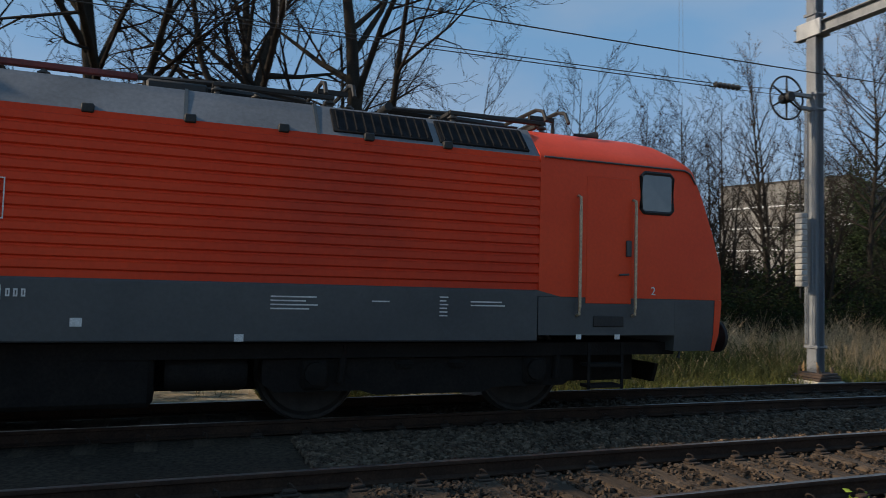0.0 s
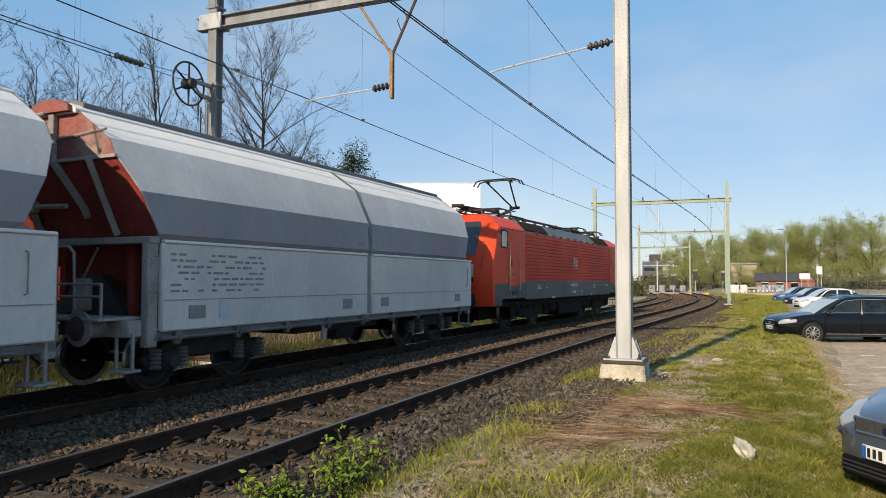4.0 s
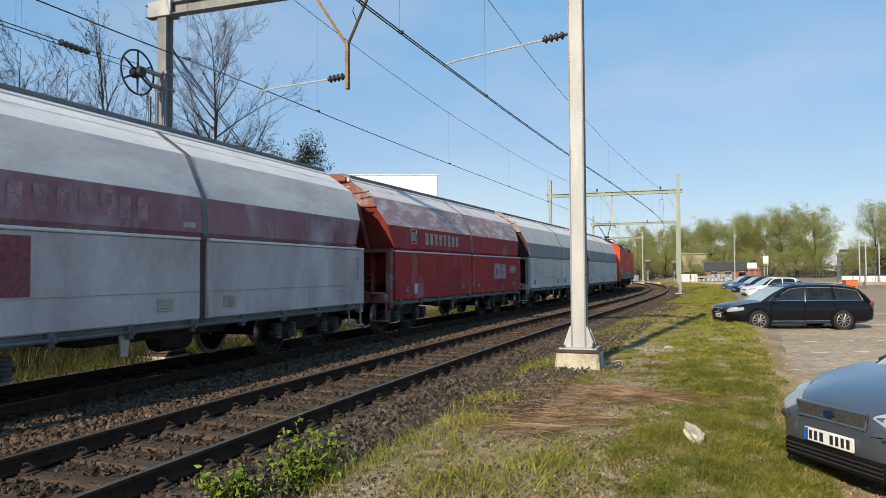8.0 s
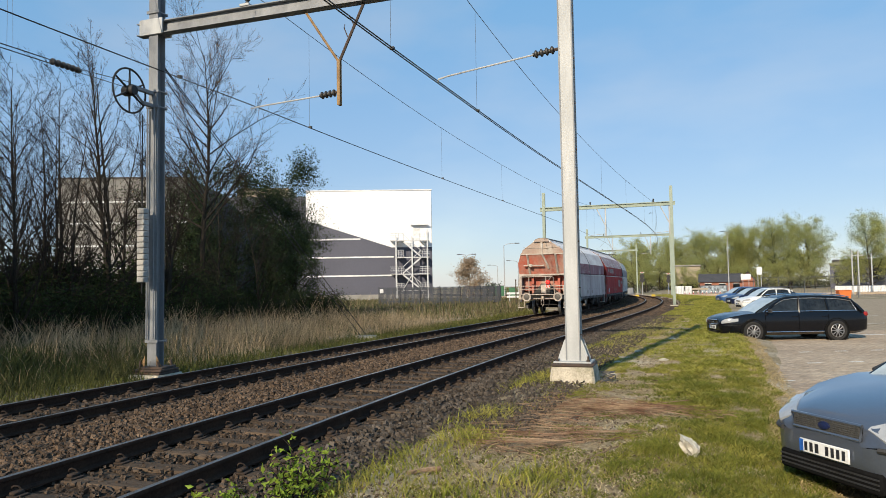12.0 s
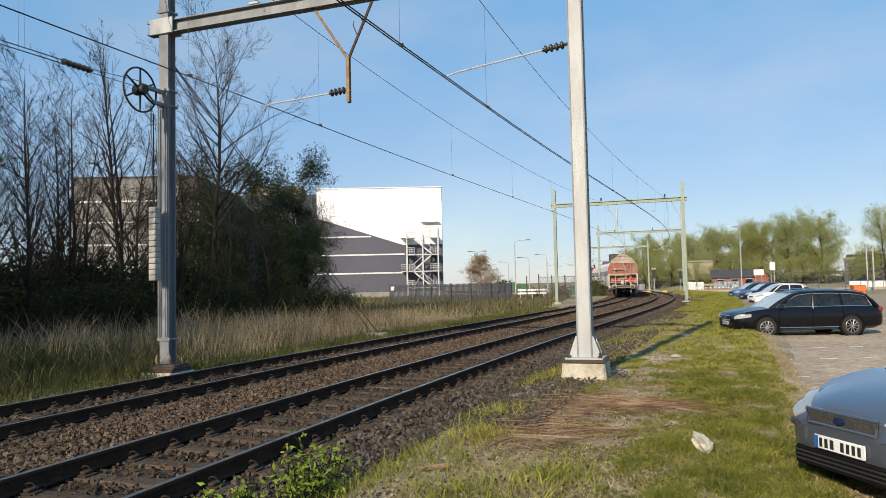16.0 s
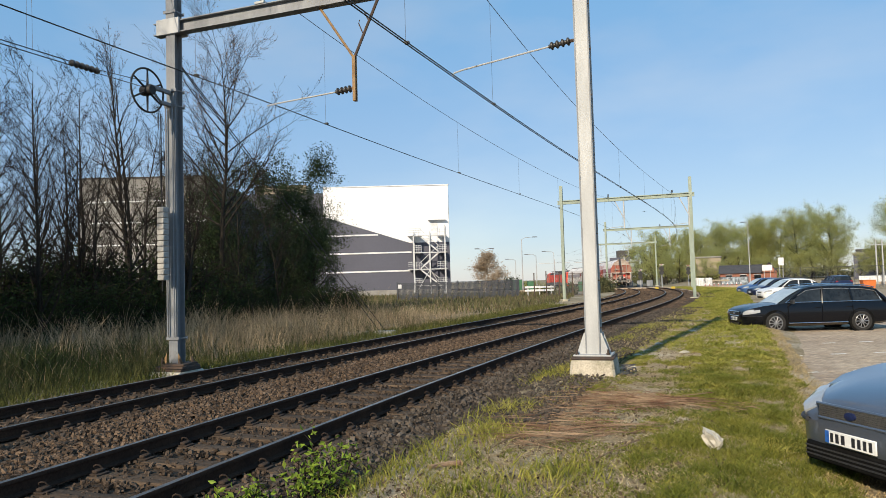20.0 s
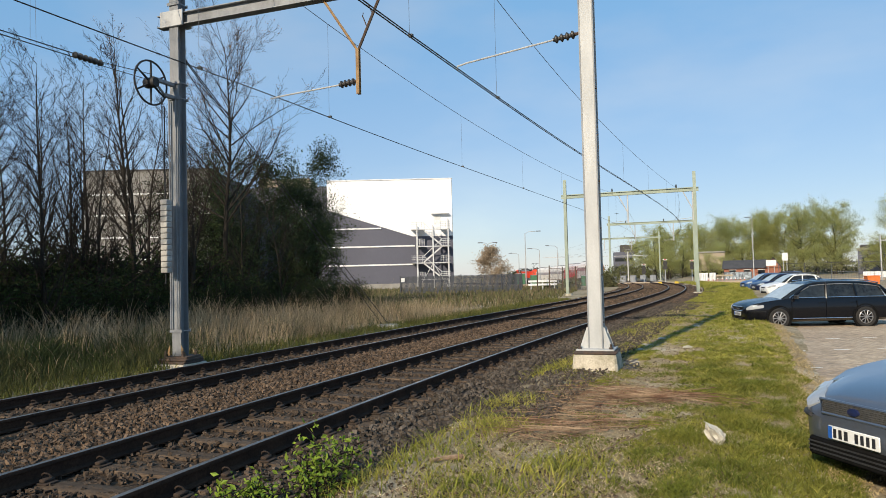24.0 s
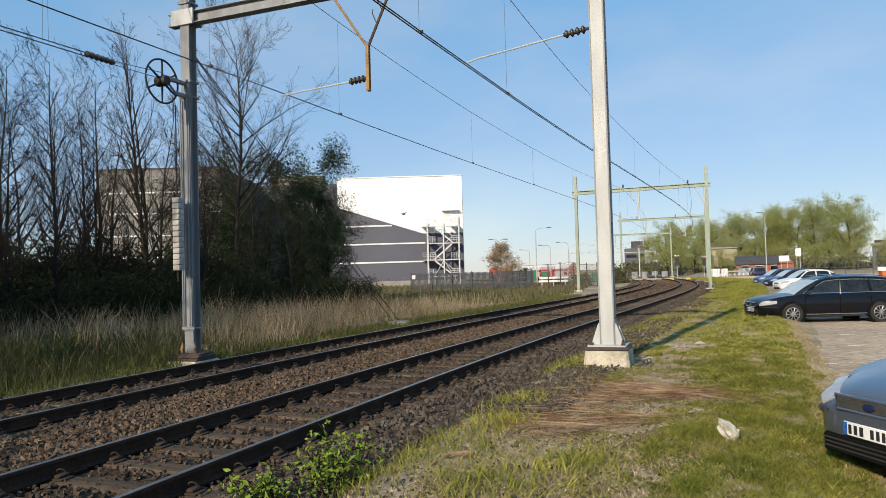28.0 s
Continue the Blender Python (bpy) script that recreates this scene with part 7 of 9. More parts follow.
for i in range(3):
    z0, z1 = levels[i], levels[i + 1]
    a, b = (SX1 - 1.0, SX0 + 1.0) if i % 2 == 0 else (SX0 + 1.0, SX1 - 1.0)
    for d in (SD + 0.15, SD + 1.0):
        part("stringer", Shape().prism([(a, z0 - 0.1), (a, z0 + 0.18), (b, z1 + 0.02), (b, z1 - 0.26)], "y", d - 0.03, d + 0.03), M_steel_white, stairs)
    part("stair_rail", Shape().tube([(a, SD + 0.15, z0 + 1.0), (b, SD + 0.15, z1 + 1.0)], 0.045, 5), M_steel_white, stairs)
    for k in range(9):
        f = (k + 0.5) / 9
        part("tread", Shape().box(-0.14, 0.14, SD + 0.15, SD + 1.0, -0.02, 0.02), M_fence_grey, stairs, at=pose(a + (b - a) * f, 0, z0 + (z1 - z0) * f))
part("brace", Shape().tube([(SX0, SD, -0.4), (-0.4, SD, 3.6)], 0.05, 5), M_steel_white, stairs)
part("brace", Shape().tube([(-0.4, SD, 3.6), (SX1, SD, -0.4)], 0.05, 5), M_steel_white, stairs)
part("door", Shape().box(-0.2, 0.9, WD - 0.14, WD - 0.07, 9.0, 11.2), M_sign_white, stairs)
part("canopy", Shape().box(-0.6, 2.2, WD - 0.9, WD - 0.1, 11.5, 11.62), M_band, stairs)

wing = thing("factory_wing", TOWN, "grey panelled factory wing with white bands behind bare trees", "factory")
part("block", Shape().box(-48.5, -31.0, 97.0, 140.0, -0.6, 17.1), M_clad_grey, wing)
# the wall turned from the sun is coloured dark to show its shade
part("side_wall", Shape().box(-31.0, -30.9, 97.0, 114.0, -0.6, 17.12), M_clad_dark, wing, "side wall with its shade put into a dark brown colour")
part("link_block", Shape().box(-31.0, -17.3, 114.0, 140.0, -0.6, 16.6), M_clad_slate, wing)
part("roof_house", Shape().box(-29.5, -21.0, 118.0, 126.0, 16.6, 18.6), M_beige, wing)
part("roof_edge", Shape().box(-48.6, -30.85, 96.85, 97.15, 17.1, 17.3), M_clad_dark, wing)
for z in (13.9, 11.0, 7.9, 4.9, 1.9):
    part("band", Shape().box(-48.5, -31.0, 96.88, 97.0, z - 0.1, z + 0.1), M_band, wing)
for k in range(1, 9):
    part("panel_joint", Shape().box(-48.5 + 1.95 * k - 0.03, -48.5 + 1.95 * k + 0.03, 96.97, 97.0, 0.0, 17.0), M_clad_dark, wing)
for k in range(14):
    part("ladder_rung", Shape().box(-21.6, -20.9, 113.55, 113.62, 1.0 + 0.9 * k, 1.08 + 0.9 * k), M_steel_white, wing)
for x in (-21.6, -20.9):
    part("ladder_rail", Shape().box(x - 0.05, x + 0.05, 113.55, 113.65, 0.0, 14.0), M_steel_white, wing)

# palisade fence of the yard
fence = thing("palisade_fence", TOWN, "dark grey steel palisade fence round the works yard", "fence")
fx, FD = -4.1, 80.0
M_palisade = mat("dark_palisade_steel", (0.055, 0.06, 0.072), (0.045, 0.05, 0.06), rough=0.6, metal=0.2, scale=2, fine=20, bump=0.0)
pale = Shape().box(-0.05, 0.05, -0.015, 0.015, -0.5, 1.62, 0.008).mesh("pale", M_palisade)
post_mesh = Shape().box(-0.06, 0.06, -0.06, 0.06, -0.5, 1.72, 0.01).mesh("fence_post", M_palisade)
for k in range(103):
    x = fx + 0.135 * k
    part("pale", pale, M_palisade, fence, at=pose(x, FD, 0))
    if k % 17 == 0:
        part("fence_post", post_mesh, M_palisade, fence, at=pose(x, FD - 0.1, 0))
for k in range(24):
    f = k / 23
    part("pale", pale, M_palisade, fence, at=pose(fx + 13.9 + 0.3 * f, FD + 6 * f, 0, 0, 0, 88))
for z in (0.0, 1.3):
    part("fence_rail", Shape().box(fx, fx + 13.9, FD + 0.03, FD + 0.08, z, z + 0.06), M_palisade, fence)
part("fence_sign", Shape().box(fx + 0.1, fx + 0.5, FD - 0.18, FD - 0.15, 1.0, 1.45), M_sign_white, fence)


def lamp_post(x, d, h, reach, label, side=1, double=False):
    p = thing("street_lamp", TOWN @ pose(x, d, 0), label, "street lamp", "street lamps")
    part("pole", Shape().tube([(0, 0, -0.5), (0, 0, h - 0.3)], [0.11, 0.06], 8), M_lamp_post, p)
    for s in ((-1, 1) if double else (side,)):
        part("arm", Shape().tube([(0, 0, h - 0.3), (s * reach * 0.3, 0, h), (s * reach, 0, h + 0.08)], 0.05, 6), M_lamp_post, p)
        part("lantern", Shape().loft([[(s * (reach + a), b, h + c) for b, c in ((-0.14, 0.02), (0.14, 0.02), (0.1, 0.16), (-0.1, 0.16))] for a in (-0.05, 0.3, 0.75)]), M_fence_grey, p)
    return p


lamp_post(8.9, 120, 7.0, 0.9, "grey street lamp with two flat heads", double=True)
lamp_post(15.6, 122, 8.9, 2.0, "tall pale street lamp in the works yard")
lamp_post(19.5, 165, 6.4, 1.6, "distant grey street lamp", side=-1)
lamp_post(20.7, 140, 6.5, 1.6, "grey street lamp behind the fence", side=-1)
lamp_post(26.0, 150, 7.4, 1.8, "grey street lamp beside the railway", side=-1)
lamp_post(54.5, 120, 10.3, 0.5, "pale lamp column behind the car park", side=-1)

# gate and panels where the field meets the track
gate = thing("mesh_gate", pose(-13.4, 75.8, 0, 0, 0, 12), "dark mesh gate between rusty posts beside the track", "gate")
for x in (-3.6, -2.3, -0.9, 0.5, 1.6):
    part("gate_post", Shape().box(x - 0.06, x + 0.06, -0.06, 0.06, -0.6, 2.3 + (0.15 if x == -2.3 else 0)), M_rust_dark, gate)
for x0, x1 in ((-2.3, -0.9), (-0.9, 0.5), (0.5, 1.6)):
    for k in range(20):
        x = x0 + (x1 - x0) * (k + 0.5) / 20
        part("mesh_bar", Shape().box(x - 0.009, x + 0.009, -0.008, 0.008, -0.3, 2.15), M_fence_grey, gate)
    for z in (-0.2, 0.9, 2.1):
        part("mesh_rail", Shape().box(x0, x1, -0.02, 0.02, z, z + 0.04), M_rust_dark, gate)
barrier = thing("road_barrier", pose(-17.0, 78.0, 0, 0, 0, 14), "white two-rail road barrier in the field", "barrier")
for z in (0.25, 0.62):
    part("rail_board", Shape().box(-1.6, 1.6, -0.03, 0.03, z, z + 0.22, 0.02), M_sign_white, barrier)
for x in (-1.3, 0.0, 1.3):
    part("post", Shape().box(x - 0.06, x + 0.06, 0.03, 0.13, -0.6, 0.9), M_lamp_post, barrier)
for x, d, w, h in ((14.2, 118, 1.4, 1.6), (16.3, 117, 1.2, 1.3), (21.5, 100, 1.6, 1.1)):
    cab = thing("cabinet", TOWN @ pose(x, d, 0), "green equipment cabinet behind the yard fence", "cabinet", "yard cabinets")
    part("body", Shape().box(-w / 2, w / 2, -0.4, 0.4, -0.5, h, 0.04), M_green_box, cab)
    part("lid", Shape().box(-w / 2 - 0.05, w / 2 + 0.05, -0.45, 0.45, h, h + 0.08, 0.02), M_lamp_post, cab)

# ---- level crossing and what stands round it ----
def signal_post(x, y, h, label, lamp=True):
    p = thing("crossing_signal", pose(x, y, 0), label, "signal", "crossing signals")
    part("pole", Shape().tube([(0, 0, -0.5), (0, 0, h)], 0.07, 8), M_lamp_post, p)
    for z in (h - 0.2, h - 0.75):
        part("backboard", Shape().lathe([(0.0, 0.03), (0.32, 0.03), (0.32, -0.05), (0.0, -0.05)], "y", (0, -0.12, z - 0.3), 14), M_black, p)
    part("cross_board", Shape().box(-0.3, 0.3, -0.12, -0.09, h - 0.05, h + 0.05), M_sign_white, p)
    part("red_edge", Shape().box(-0.12, 0.12, -0.13, -0.08, h - 0.04, h + 0.04), M_sign_red, p)
    return p


signal_post(-4.9, 101.0, 3.1, "level crossing signal with black backboards")
signal_post(-8.0, 104.5, 2.5, "smaller level crossing signal beside the cabinets")
signal_post(-1.6, 112.0, 3.0, "level crossing signal on the far side of the road")
for x, y in ((-13.6, 97.0), (-5.4, 97.0), (-3.4, 98.5)):
    ob = thing("marker_block", pose(x, y, 0), "low yellow marker block beside the rails", "marker", "yellow markers")
    part("block", Shape().prism([(-0.3, -0.3), (0.3, -0.3), (0.2, 0.12), (-0.2, 0.12)], "y", -0.15, 0.15), M_yellow, ob)
for k in range(5):
    ob = thing("relay_cabinet", pose(-13.2 + 1.45 * k, 112.0 + 0.6 * k, 0), "pale grey relay cabinet by the crossing", "cabinet", "relay cabinets")
    part("body", Shape().box(-0.45, 0.45, -0.3, 0.3, -0.4, 0.95, 0.03), M_galv_dull, ob)
    part("door", Shape().box(-0.38, 0.38, -0.33, -0.3, -0.1, 0.88, 0.01), M_galv_dull, ob)
road = new("crossing_road", Shape().box(-30, 40, 104, 109, -0.32, -0.02).mesh("crossing_road", M_paving_far))
tagged(road, "grey road over the level crossing", "road", kind="structure")
for k in range(9):
    x = 0.7 + 0.62 * k
    ob = thing("crash_post", pose(x, 112.5, 0), "short red and white post along the road", "post", "red and white posts")
    part("post", Shape().box(-0.06, 0.06, -0.06, 0.06, -0.5, 0.1), M_sign_red, ob)
    part("white_top", Shape().box(-0.065, 0.065, -0.065, 0.065, 0.1, 0.3), M_sign_white, ob)
for x, y, w in ((0.0, 118.0, 1.3), (1.3, 118.4, 1.0)):
    ob = thing("container", pose(x, y, 0), "white storage container by the crossing", "container", "white containers")
    part("body", Shape().box(-w / 2, w / 2, -0.6, 0.6, -0.4, 1.05, 0.04), M_sign_white, ob)
    for k in range(5):
        part("rib", Shape().box(-w / 2 + w * (k + 0.5) / 5 - 0.04, -w / 2 + w * (k + 0.5) / 5 + 0.04, -0.65, -0.6, -0.2, 0.95), M_lamp_post, ob)

cottage = thing("brick_house", pose(9.0, 150, 0, 0, 0, -4), "low red-brown brick house with dark tiled roof", "house")
part("wall", Shape().box(-5.2, 5.0, 0, 6, -1.0, 1.7), M_brick, cottage)
part("roof", Shape().prism([(-0.4, 1.6), (6.4, 1.6), (3.0, 3.3)], "x", -5.5, 2.6), M_tile_roof, cottage)
part("gable", Shape().prism([(2.3, 1.7), (5.1, 1.7), (3.7, 3.4)], "y", -0.3, 6.0), M_brick, cottage)
part("gable_roof", Shape().prism([(2.0, 1.6), (2.2, 1.6), (3.7, 3.42), (5.2, 1.6), (5.4, 1.6), (3.7, 3.65)], "y", -0.6, 6.2), M_tile_roof, cottage)
for x in (-4.2, -1.6, 1.0):
    wd = part("window", Shape().box(x, x + 1.2, -0.06, 0.0, 0.3, 1.3), M_car_glass, cottage)
    part("window_frame", Shape().box(x - 0.08, x + 1.28, -0.05, -0.01, 0.22, 0.3).box(x - 0.08, x + 1.28, -0.05, -0.01, 1.3, 1.38), M_sign_white, wd)
shed = thing("beige_hall", pose(-3.5, 175, 0), "low beige hall with a dark doorway", "hall")
part("wall", Shape().box(2.4, 8.2, 0, 12, -1, 5.4), M_beige, shed)
part("roof", Shape().box(2.2, 8.4, -0.3, 12.3, 5.4, 5.75, 0.05), M_plinth, shed)
part("doorway", Shape().box(3, 7.5, -0.05, 0.0, -1, 1.3), M_hole, shed)
graf = thing("graffiti_wall", pose(7.6, 134, 0), "low wall covered in pale blue and white graffiti", "wall")
part("wall", Shape().box(-4.2, 0.4, 0, 0.3, -0.8, 1.05), M_fence_grey, graf)
M_graf = mat("graffiti_paint", (0.40, 0.47, 0.52), (0.14, 0.17, 0.20), rough=0.7, scale=1.6, fine=9, fine_amount=0.5, bump=0.0, stain=(0.10, 0.11, 0.12), stain_scale=2.2, stain_at=0.52, stain_soft=0.05)
part("graffiti", Shape().box(-4.0, 0.2, -0.02, 0.0, -0.5, 0.95), M_graf, graf)
for x, y, w, h, z, label in ((8.9, 108, 1.3, 0.8, 1.9, "white notice board on two posts"), (9.9, 100, 0.65, 1.0, 2.5, "tall white sign on a dark post")):
    ob = thing("sign_board", pose(x, y, 0), label, "sign", "white signs")
    part("panel", Shape().box(-w / 2, w / 2, -0.03, 0.03, z, z + h, 0.01), M_sign_white, ob)
    for dx in (-w * 0.3, w * 0.3):
        part("post", Shape().tube([(dx, 0.06, -0.6), (dx, 0.06, z + h)], 0.045, 6), M_lamp_post, ob)
block = thing("office_block", pose(-26.5, 262, 0, 0, 0, 8), "distant dark grey flat-roofed office block", "office block")
part("wall", Shape().box(-4.0, 3.0, 0, 10, -1, 8.6), M_clad_slate, block)
part("tower", Shape().box(-1.5, 4.5, 2, 10, 8.0, 11.2), M_clad_dark, block)
for z in (2.2, 5.2):
    part("window_band", Shape().box(-3.6, 2.6, -0.06, 0.0, z, z + 1.2), M_car_glass, block)
hedge_rail = thing("guard_rail", pose(3.6, 128, 0), "pale yellow-grey guard rail beside the road", "rail")
part("rail_board", Shape().box(-2.2, 1.0, -0.05, 0.05, 0.35, 0.65, 0.02), M_beige, hedge_rail)
for x in (-2.0, -0.6, 0.8):
    part("post", Shape().box(x - 0.05, x + 0.05, 0.05, 0.15, -0.5, 0.6), M_lamp_post, hedge_rail)
yard = thing("mesh_fence", pose(0, 88, 0, 0, 0, -4), "grey mesh fence behind the car park", "fence")
for k in range(13):
    x = 8.0 + 2.6 * k
    part("fence_post", Shape().tube([(x, 0, -0.6), (x, 0, 2.1)], 0.035, 6), M_fence_grey, yard)
for z in (0.0, 1.0, 2.04):
    part("fence_rail", Shape().tube([(8.0, 0, z), (39.2, 0, z)], 0.022, 5), M_fence_grey, yard)
wires_ = Shape()
for k in range(210):
    x = 8.0 + 0.148 * k
    wires_.box(x - 0.006, x + 0.006, -0.006, 0.006, -0.3, 2.04)
ob = part("mesh_infill", wires_.mesh("mesh_wires", M_fence_grey, 0), M_fence_grey, yard)
ob["kind"] = "stuff"
hall = thing("grey_hall", pose(41.0, 176, 0, 0, 0, -14), "pale flat-roofed hall beyond the car park", "hall")
part("wall", Shape().box(-9, 9, 0, 14, -1, 5.0), M_clad_slate, hall)
part("white_storey", Shape().box(-9.2, 5, -0.3, 14, 4.9, 5.5, 0.05), M_plinth, hall)
part("roof_edge", Shape().box(-8.5, 5.4, -0.2, 14.4, 5.5, 6.2), M_tile_roof, hall)
for k in range(5):
    part("window", Shape().box(-8.2 + 3.4 * k, -6.2 + 3.4 * k, -0.04, 0.0, 1.6, 3.4), M_car_glass, hall)
low_wall = thing("white_wall", pose(27.5, 114, 0, 0, 0, -10), "white panelled boundary wall beyond the car park", "wall")
for k in range(9):
    part("panel", Shape().box(-6.2 + 1.4 * k, -4.85 + 1.4 * k, 0, 0.12, -0.6, 0.75, 0.02), M_sign_white, low_wall)
ob = thing("skip", pose(16.5, 84.5, 0, 0, 0, 10), "orange metal box beyond the parked cars", "skip")
part("body", Shape().prism([(-0.5, -0.4), (0.5, -0.4), (0.62, 0.5), (-0.62, 0.5)], "y", -0.5, 0.5), M_orange, ob)
part("rim", Shape().box(-0.66, 0.66, -0.54, 0.54, 0.5, 0.56, 0.02), M_orange, ob)
for x, y in ((20.2, 98.0), (21.2, 99.5), (25.5, 112.0)):
    ob = thing("line_mast", pose(x, y, 0), "grey steel line mast with cross arms", "mast", "distant line masts")
    part("post", Shape().box(-0.075, 0.075, -0.075, 0.075, -0.6, 5.3, 0.02), M_lamp_post, ob)
    part("cross_arm", Shape().box(-0.6, 0.6, -0.04, 0.04, 4.6, 4.68), M_lamp_post, ob)
for k in range(5):
    ob = thing("line_mast", pose(-40 + 9.5 * k, 205 + 5 * k, -1.1), "distant grey overhead-line mast of another line", "mast", "distant line masts")
    part("post", Shape().box(-0.15, 0.15, -0.15, 0.15, -0.6, 8.5), M_lamp_post, ob)
    part("arm", Shape().box(-4.5, 4.5, -0.06, 0.06, 7.2, 7.35), M_lamp_post, ob)

# ---- trees ----
M_bark = mat("dark_bark", (0.040, 0.034, 0.027), (0.026, 0.022, 0.018), rough=0.95, scale=2, fine=25, fine_amount=0.35, bump=0.5, stretch=(3, 3, 0.6), spec=0.1)
M_twig = mat("grey_brown_twigs", (0.032, 0.025, 0.021), (0.022, 0.018, 0.015), rough=0.95, scale=2, fine=25, fine_amount=0.2, bump=0.0, spec=0.1)
M_leaf_dark = mat("dark_evergreen_leaf", (0.034, 0.054, 0.018), (0.024, 0.040, 0.013), rough=0.6, scale=1.2, fine=10, fine_amount=0.2, bump=0.0, island=0.4, spec=0.25, through_light=0.12)
M_leaf_under = mat("dull_undergrowth_leaf", (0.026, 0.044, 0.014), (0.026, 0.026, 0.011), rough=0.8, scale=0.8, fine=10, fine_amount=0.2, bump=0.0, island=0.45, spec=0.15, through_light=0.15)
M_leaf_spring = mat("young_spring_leaf", (0.49, 0.485, 0.20), (0.38, 0.40, 0.155), rough=0.7, scale=0.4, fine=8, fine_amount=0.2, bump=0.0, island=0.35, spec=0.2, through_light=0.6)
M_leaf_bright = mat("bright_shrub_leaf", (0.22, 0.30, 0.03), (0.15, 0.23, 0.03), rough=0.6, scale=3, fine=20, fine_amount=0.2, bump=0.0, island=0.3, spec=0.3, through_light=0.3)
M_leaf_thicket = mat("dull_thicket_leaf", (0.13, 0.14, 0.06), (0.10, 0.095, 0.05), rough=0.8, scale=0.4, fine=8, fine_amount=0.2, bump=0.0, island=0.35, spec=0.1, through_light=0.2)
# brighter copy of the bud colour, with sunlight put into it
M_bud_pale = mat("sunlit_pale_buds", (0.50, 0.40, 0.29), (0.40, 0.31, 0.22), rough=0.8, scale=1, fine=10, fine_amount=0.2, bump=0.0, island=0.3, spec=0.1, through_light=0.4)
M_bud = mat("brown_bud_leaf", (0.30, 0.19, 0.11), (0.24, 0.16, 0.09), rough=0.8, scale=1, fine=10, fine_amount=0.2, bump=0.0, island=0.3, spec=0.1, through_light=0.15)


def grow(seed, height, levels, kids, spread, up, trunk_r, bare=0.35, ratio=0.62, cone=0.55):
    """Limbs of a tree as (start, end, radius, radius, level)."""
    rr = random.Random(seed)
    segs = []

    def limb(p, d, length, r, level):
        last = level == levels and level > 1
        n = 7 if not level else (1 if last else max(2, 4 - level))
        pts = []
        for i in range(n):
            wob = 0.10 + 0.10 * level
            d = (d + Vector((rr.uniform(-wob, wob), rr.uniform(-wob, wob), rr.uniform(-wob, wob) + up * 0.12))).normalized()
            q = p + d * (length / n)
            r1 = r * (1 - 0.85 * (i + 1) / n) if level else r * (1 - 0.95 * (i + 1) / n)
            r0 = r * (1 - 0.85 * i / n) if level else r * (1 - 0.95 * i / n)
            segs.append((p, q, max(r0, 0.0055), max(r1, 0.0045), 9 if last else level))
            pts.append((p, q, d, r0, (i + 1) / n))
            p = q
        if level < levels:
            count = kids[level]
            for k in range(count):
                f = bare + (1 - bare) * (k + rr.random()) / count if level == 0 else 0.25 + 0.75 * (k + rr.random()) / count
                i = min(n - 1, int(f * n))
                a, b, dd, r0, _ = pts[i]
                start = a + (b - a) * (f * n - i if f * n - i < 1 else 1)
                az = rr.uniform(0, 6.283)
                side = dd.cross(Vector((math.cos(az), math.sin(az), 0.3))).normalized()
                ang = spread[level] * rr.uniform(0.7, 1.25)
                nd = (dd * math.cos(ang) + side * math.sin(ang)).normalized()
                limb(start, nd, length * ratio * rr.uniform(0.65, 1.15) * (1.15 - cone * f if level == 0 else 1), max(r0 * 0.5, 0.006), level + 1)

    limb(Vector((0, 0, -0.3)), Vector((rr.uniform(-0.08, 0.08), rr.uniform(-0.08, 0.08), 1)).normalized(), height, trunk_r, 0)
    return segs


def limbs_mesh(name, segs, material, sides):
    verts, faces = [], []
    for p, q, r0, r1, lv in segs:
        d = (q - p).normalized()
        a = d.cross(Vector((0.3, 0.5, 0.81)))
        a.normalize()
        b = d.cross(a)
        k0 = len(verts)
        for c, r in ((p, r0), (q, r1)):
            for k in range(sides):
                t = 2 * math.pi * k / sides
                verts.append(tuple(c + (a * math.cos(t) + b * math.sin(t)) * r))
        if lv == 9:
            del verts[k0 + sides:]
            verts.append(tuple(q))
            faces += [(k0 + k, k0 + (k + 1) % sides, k0 + sides) for k in range(sides)]
            continue
        for k in range(sides):
            faces.append((k0 + k, k0 + (k + 1) % sides, k0 + sides + (k + 1) % sides, k0 + sides + k))
    return soup(name, verts, faces, material, True)


def leaves_mesh(name, spots, size, count, spread, seed, material, droop=0.0):
    """Small folded leaves scattered about the given spots."""
    rr = np.random.RandomState(seed)
    verts, faces = [], []
    n = len(spots)
    for i in range(count):
        c = np.array(spots[rr.randint(n)]) + rr.randn(3) * spread
        a = rr.randn(3)
        a /= np.linalg.norm(a)
        b = np.cross(a, rr.randn(3))
        b /= np.linalg.norm(b) + 1e-9
        s = size * (0.6 + 0.8 * rr.rand())
        k = len(verts)
        nrm = np.cross(a, b) * s * 0.25
        verts += [tuple(c - a * s), tuple(c + b * s * 0.5 + nrm), tuple(c + a * s), tuple(c - b * s * 0.5 + nrm)]
        faces += [(k, k + 1, k + 2), (k, k + 2, k + 3)]
    return soup(name, verts, faces, material)


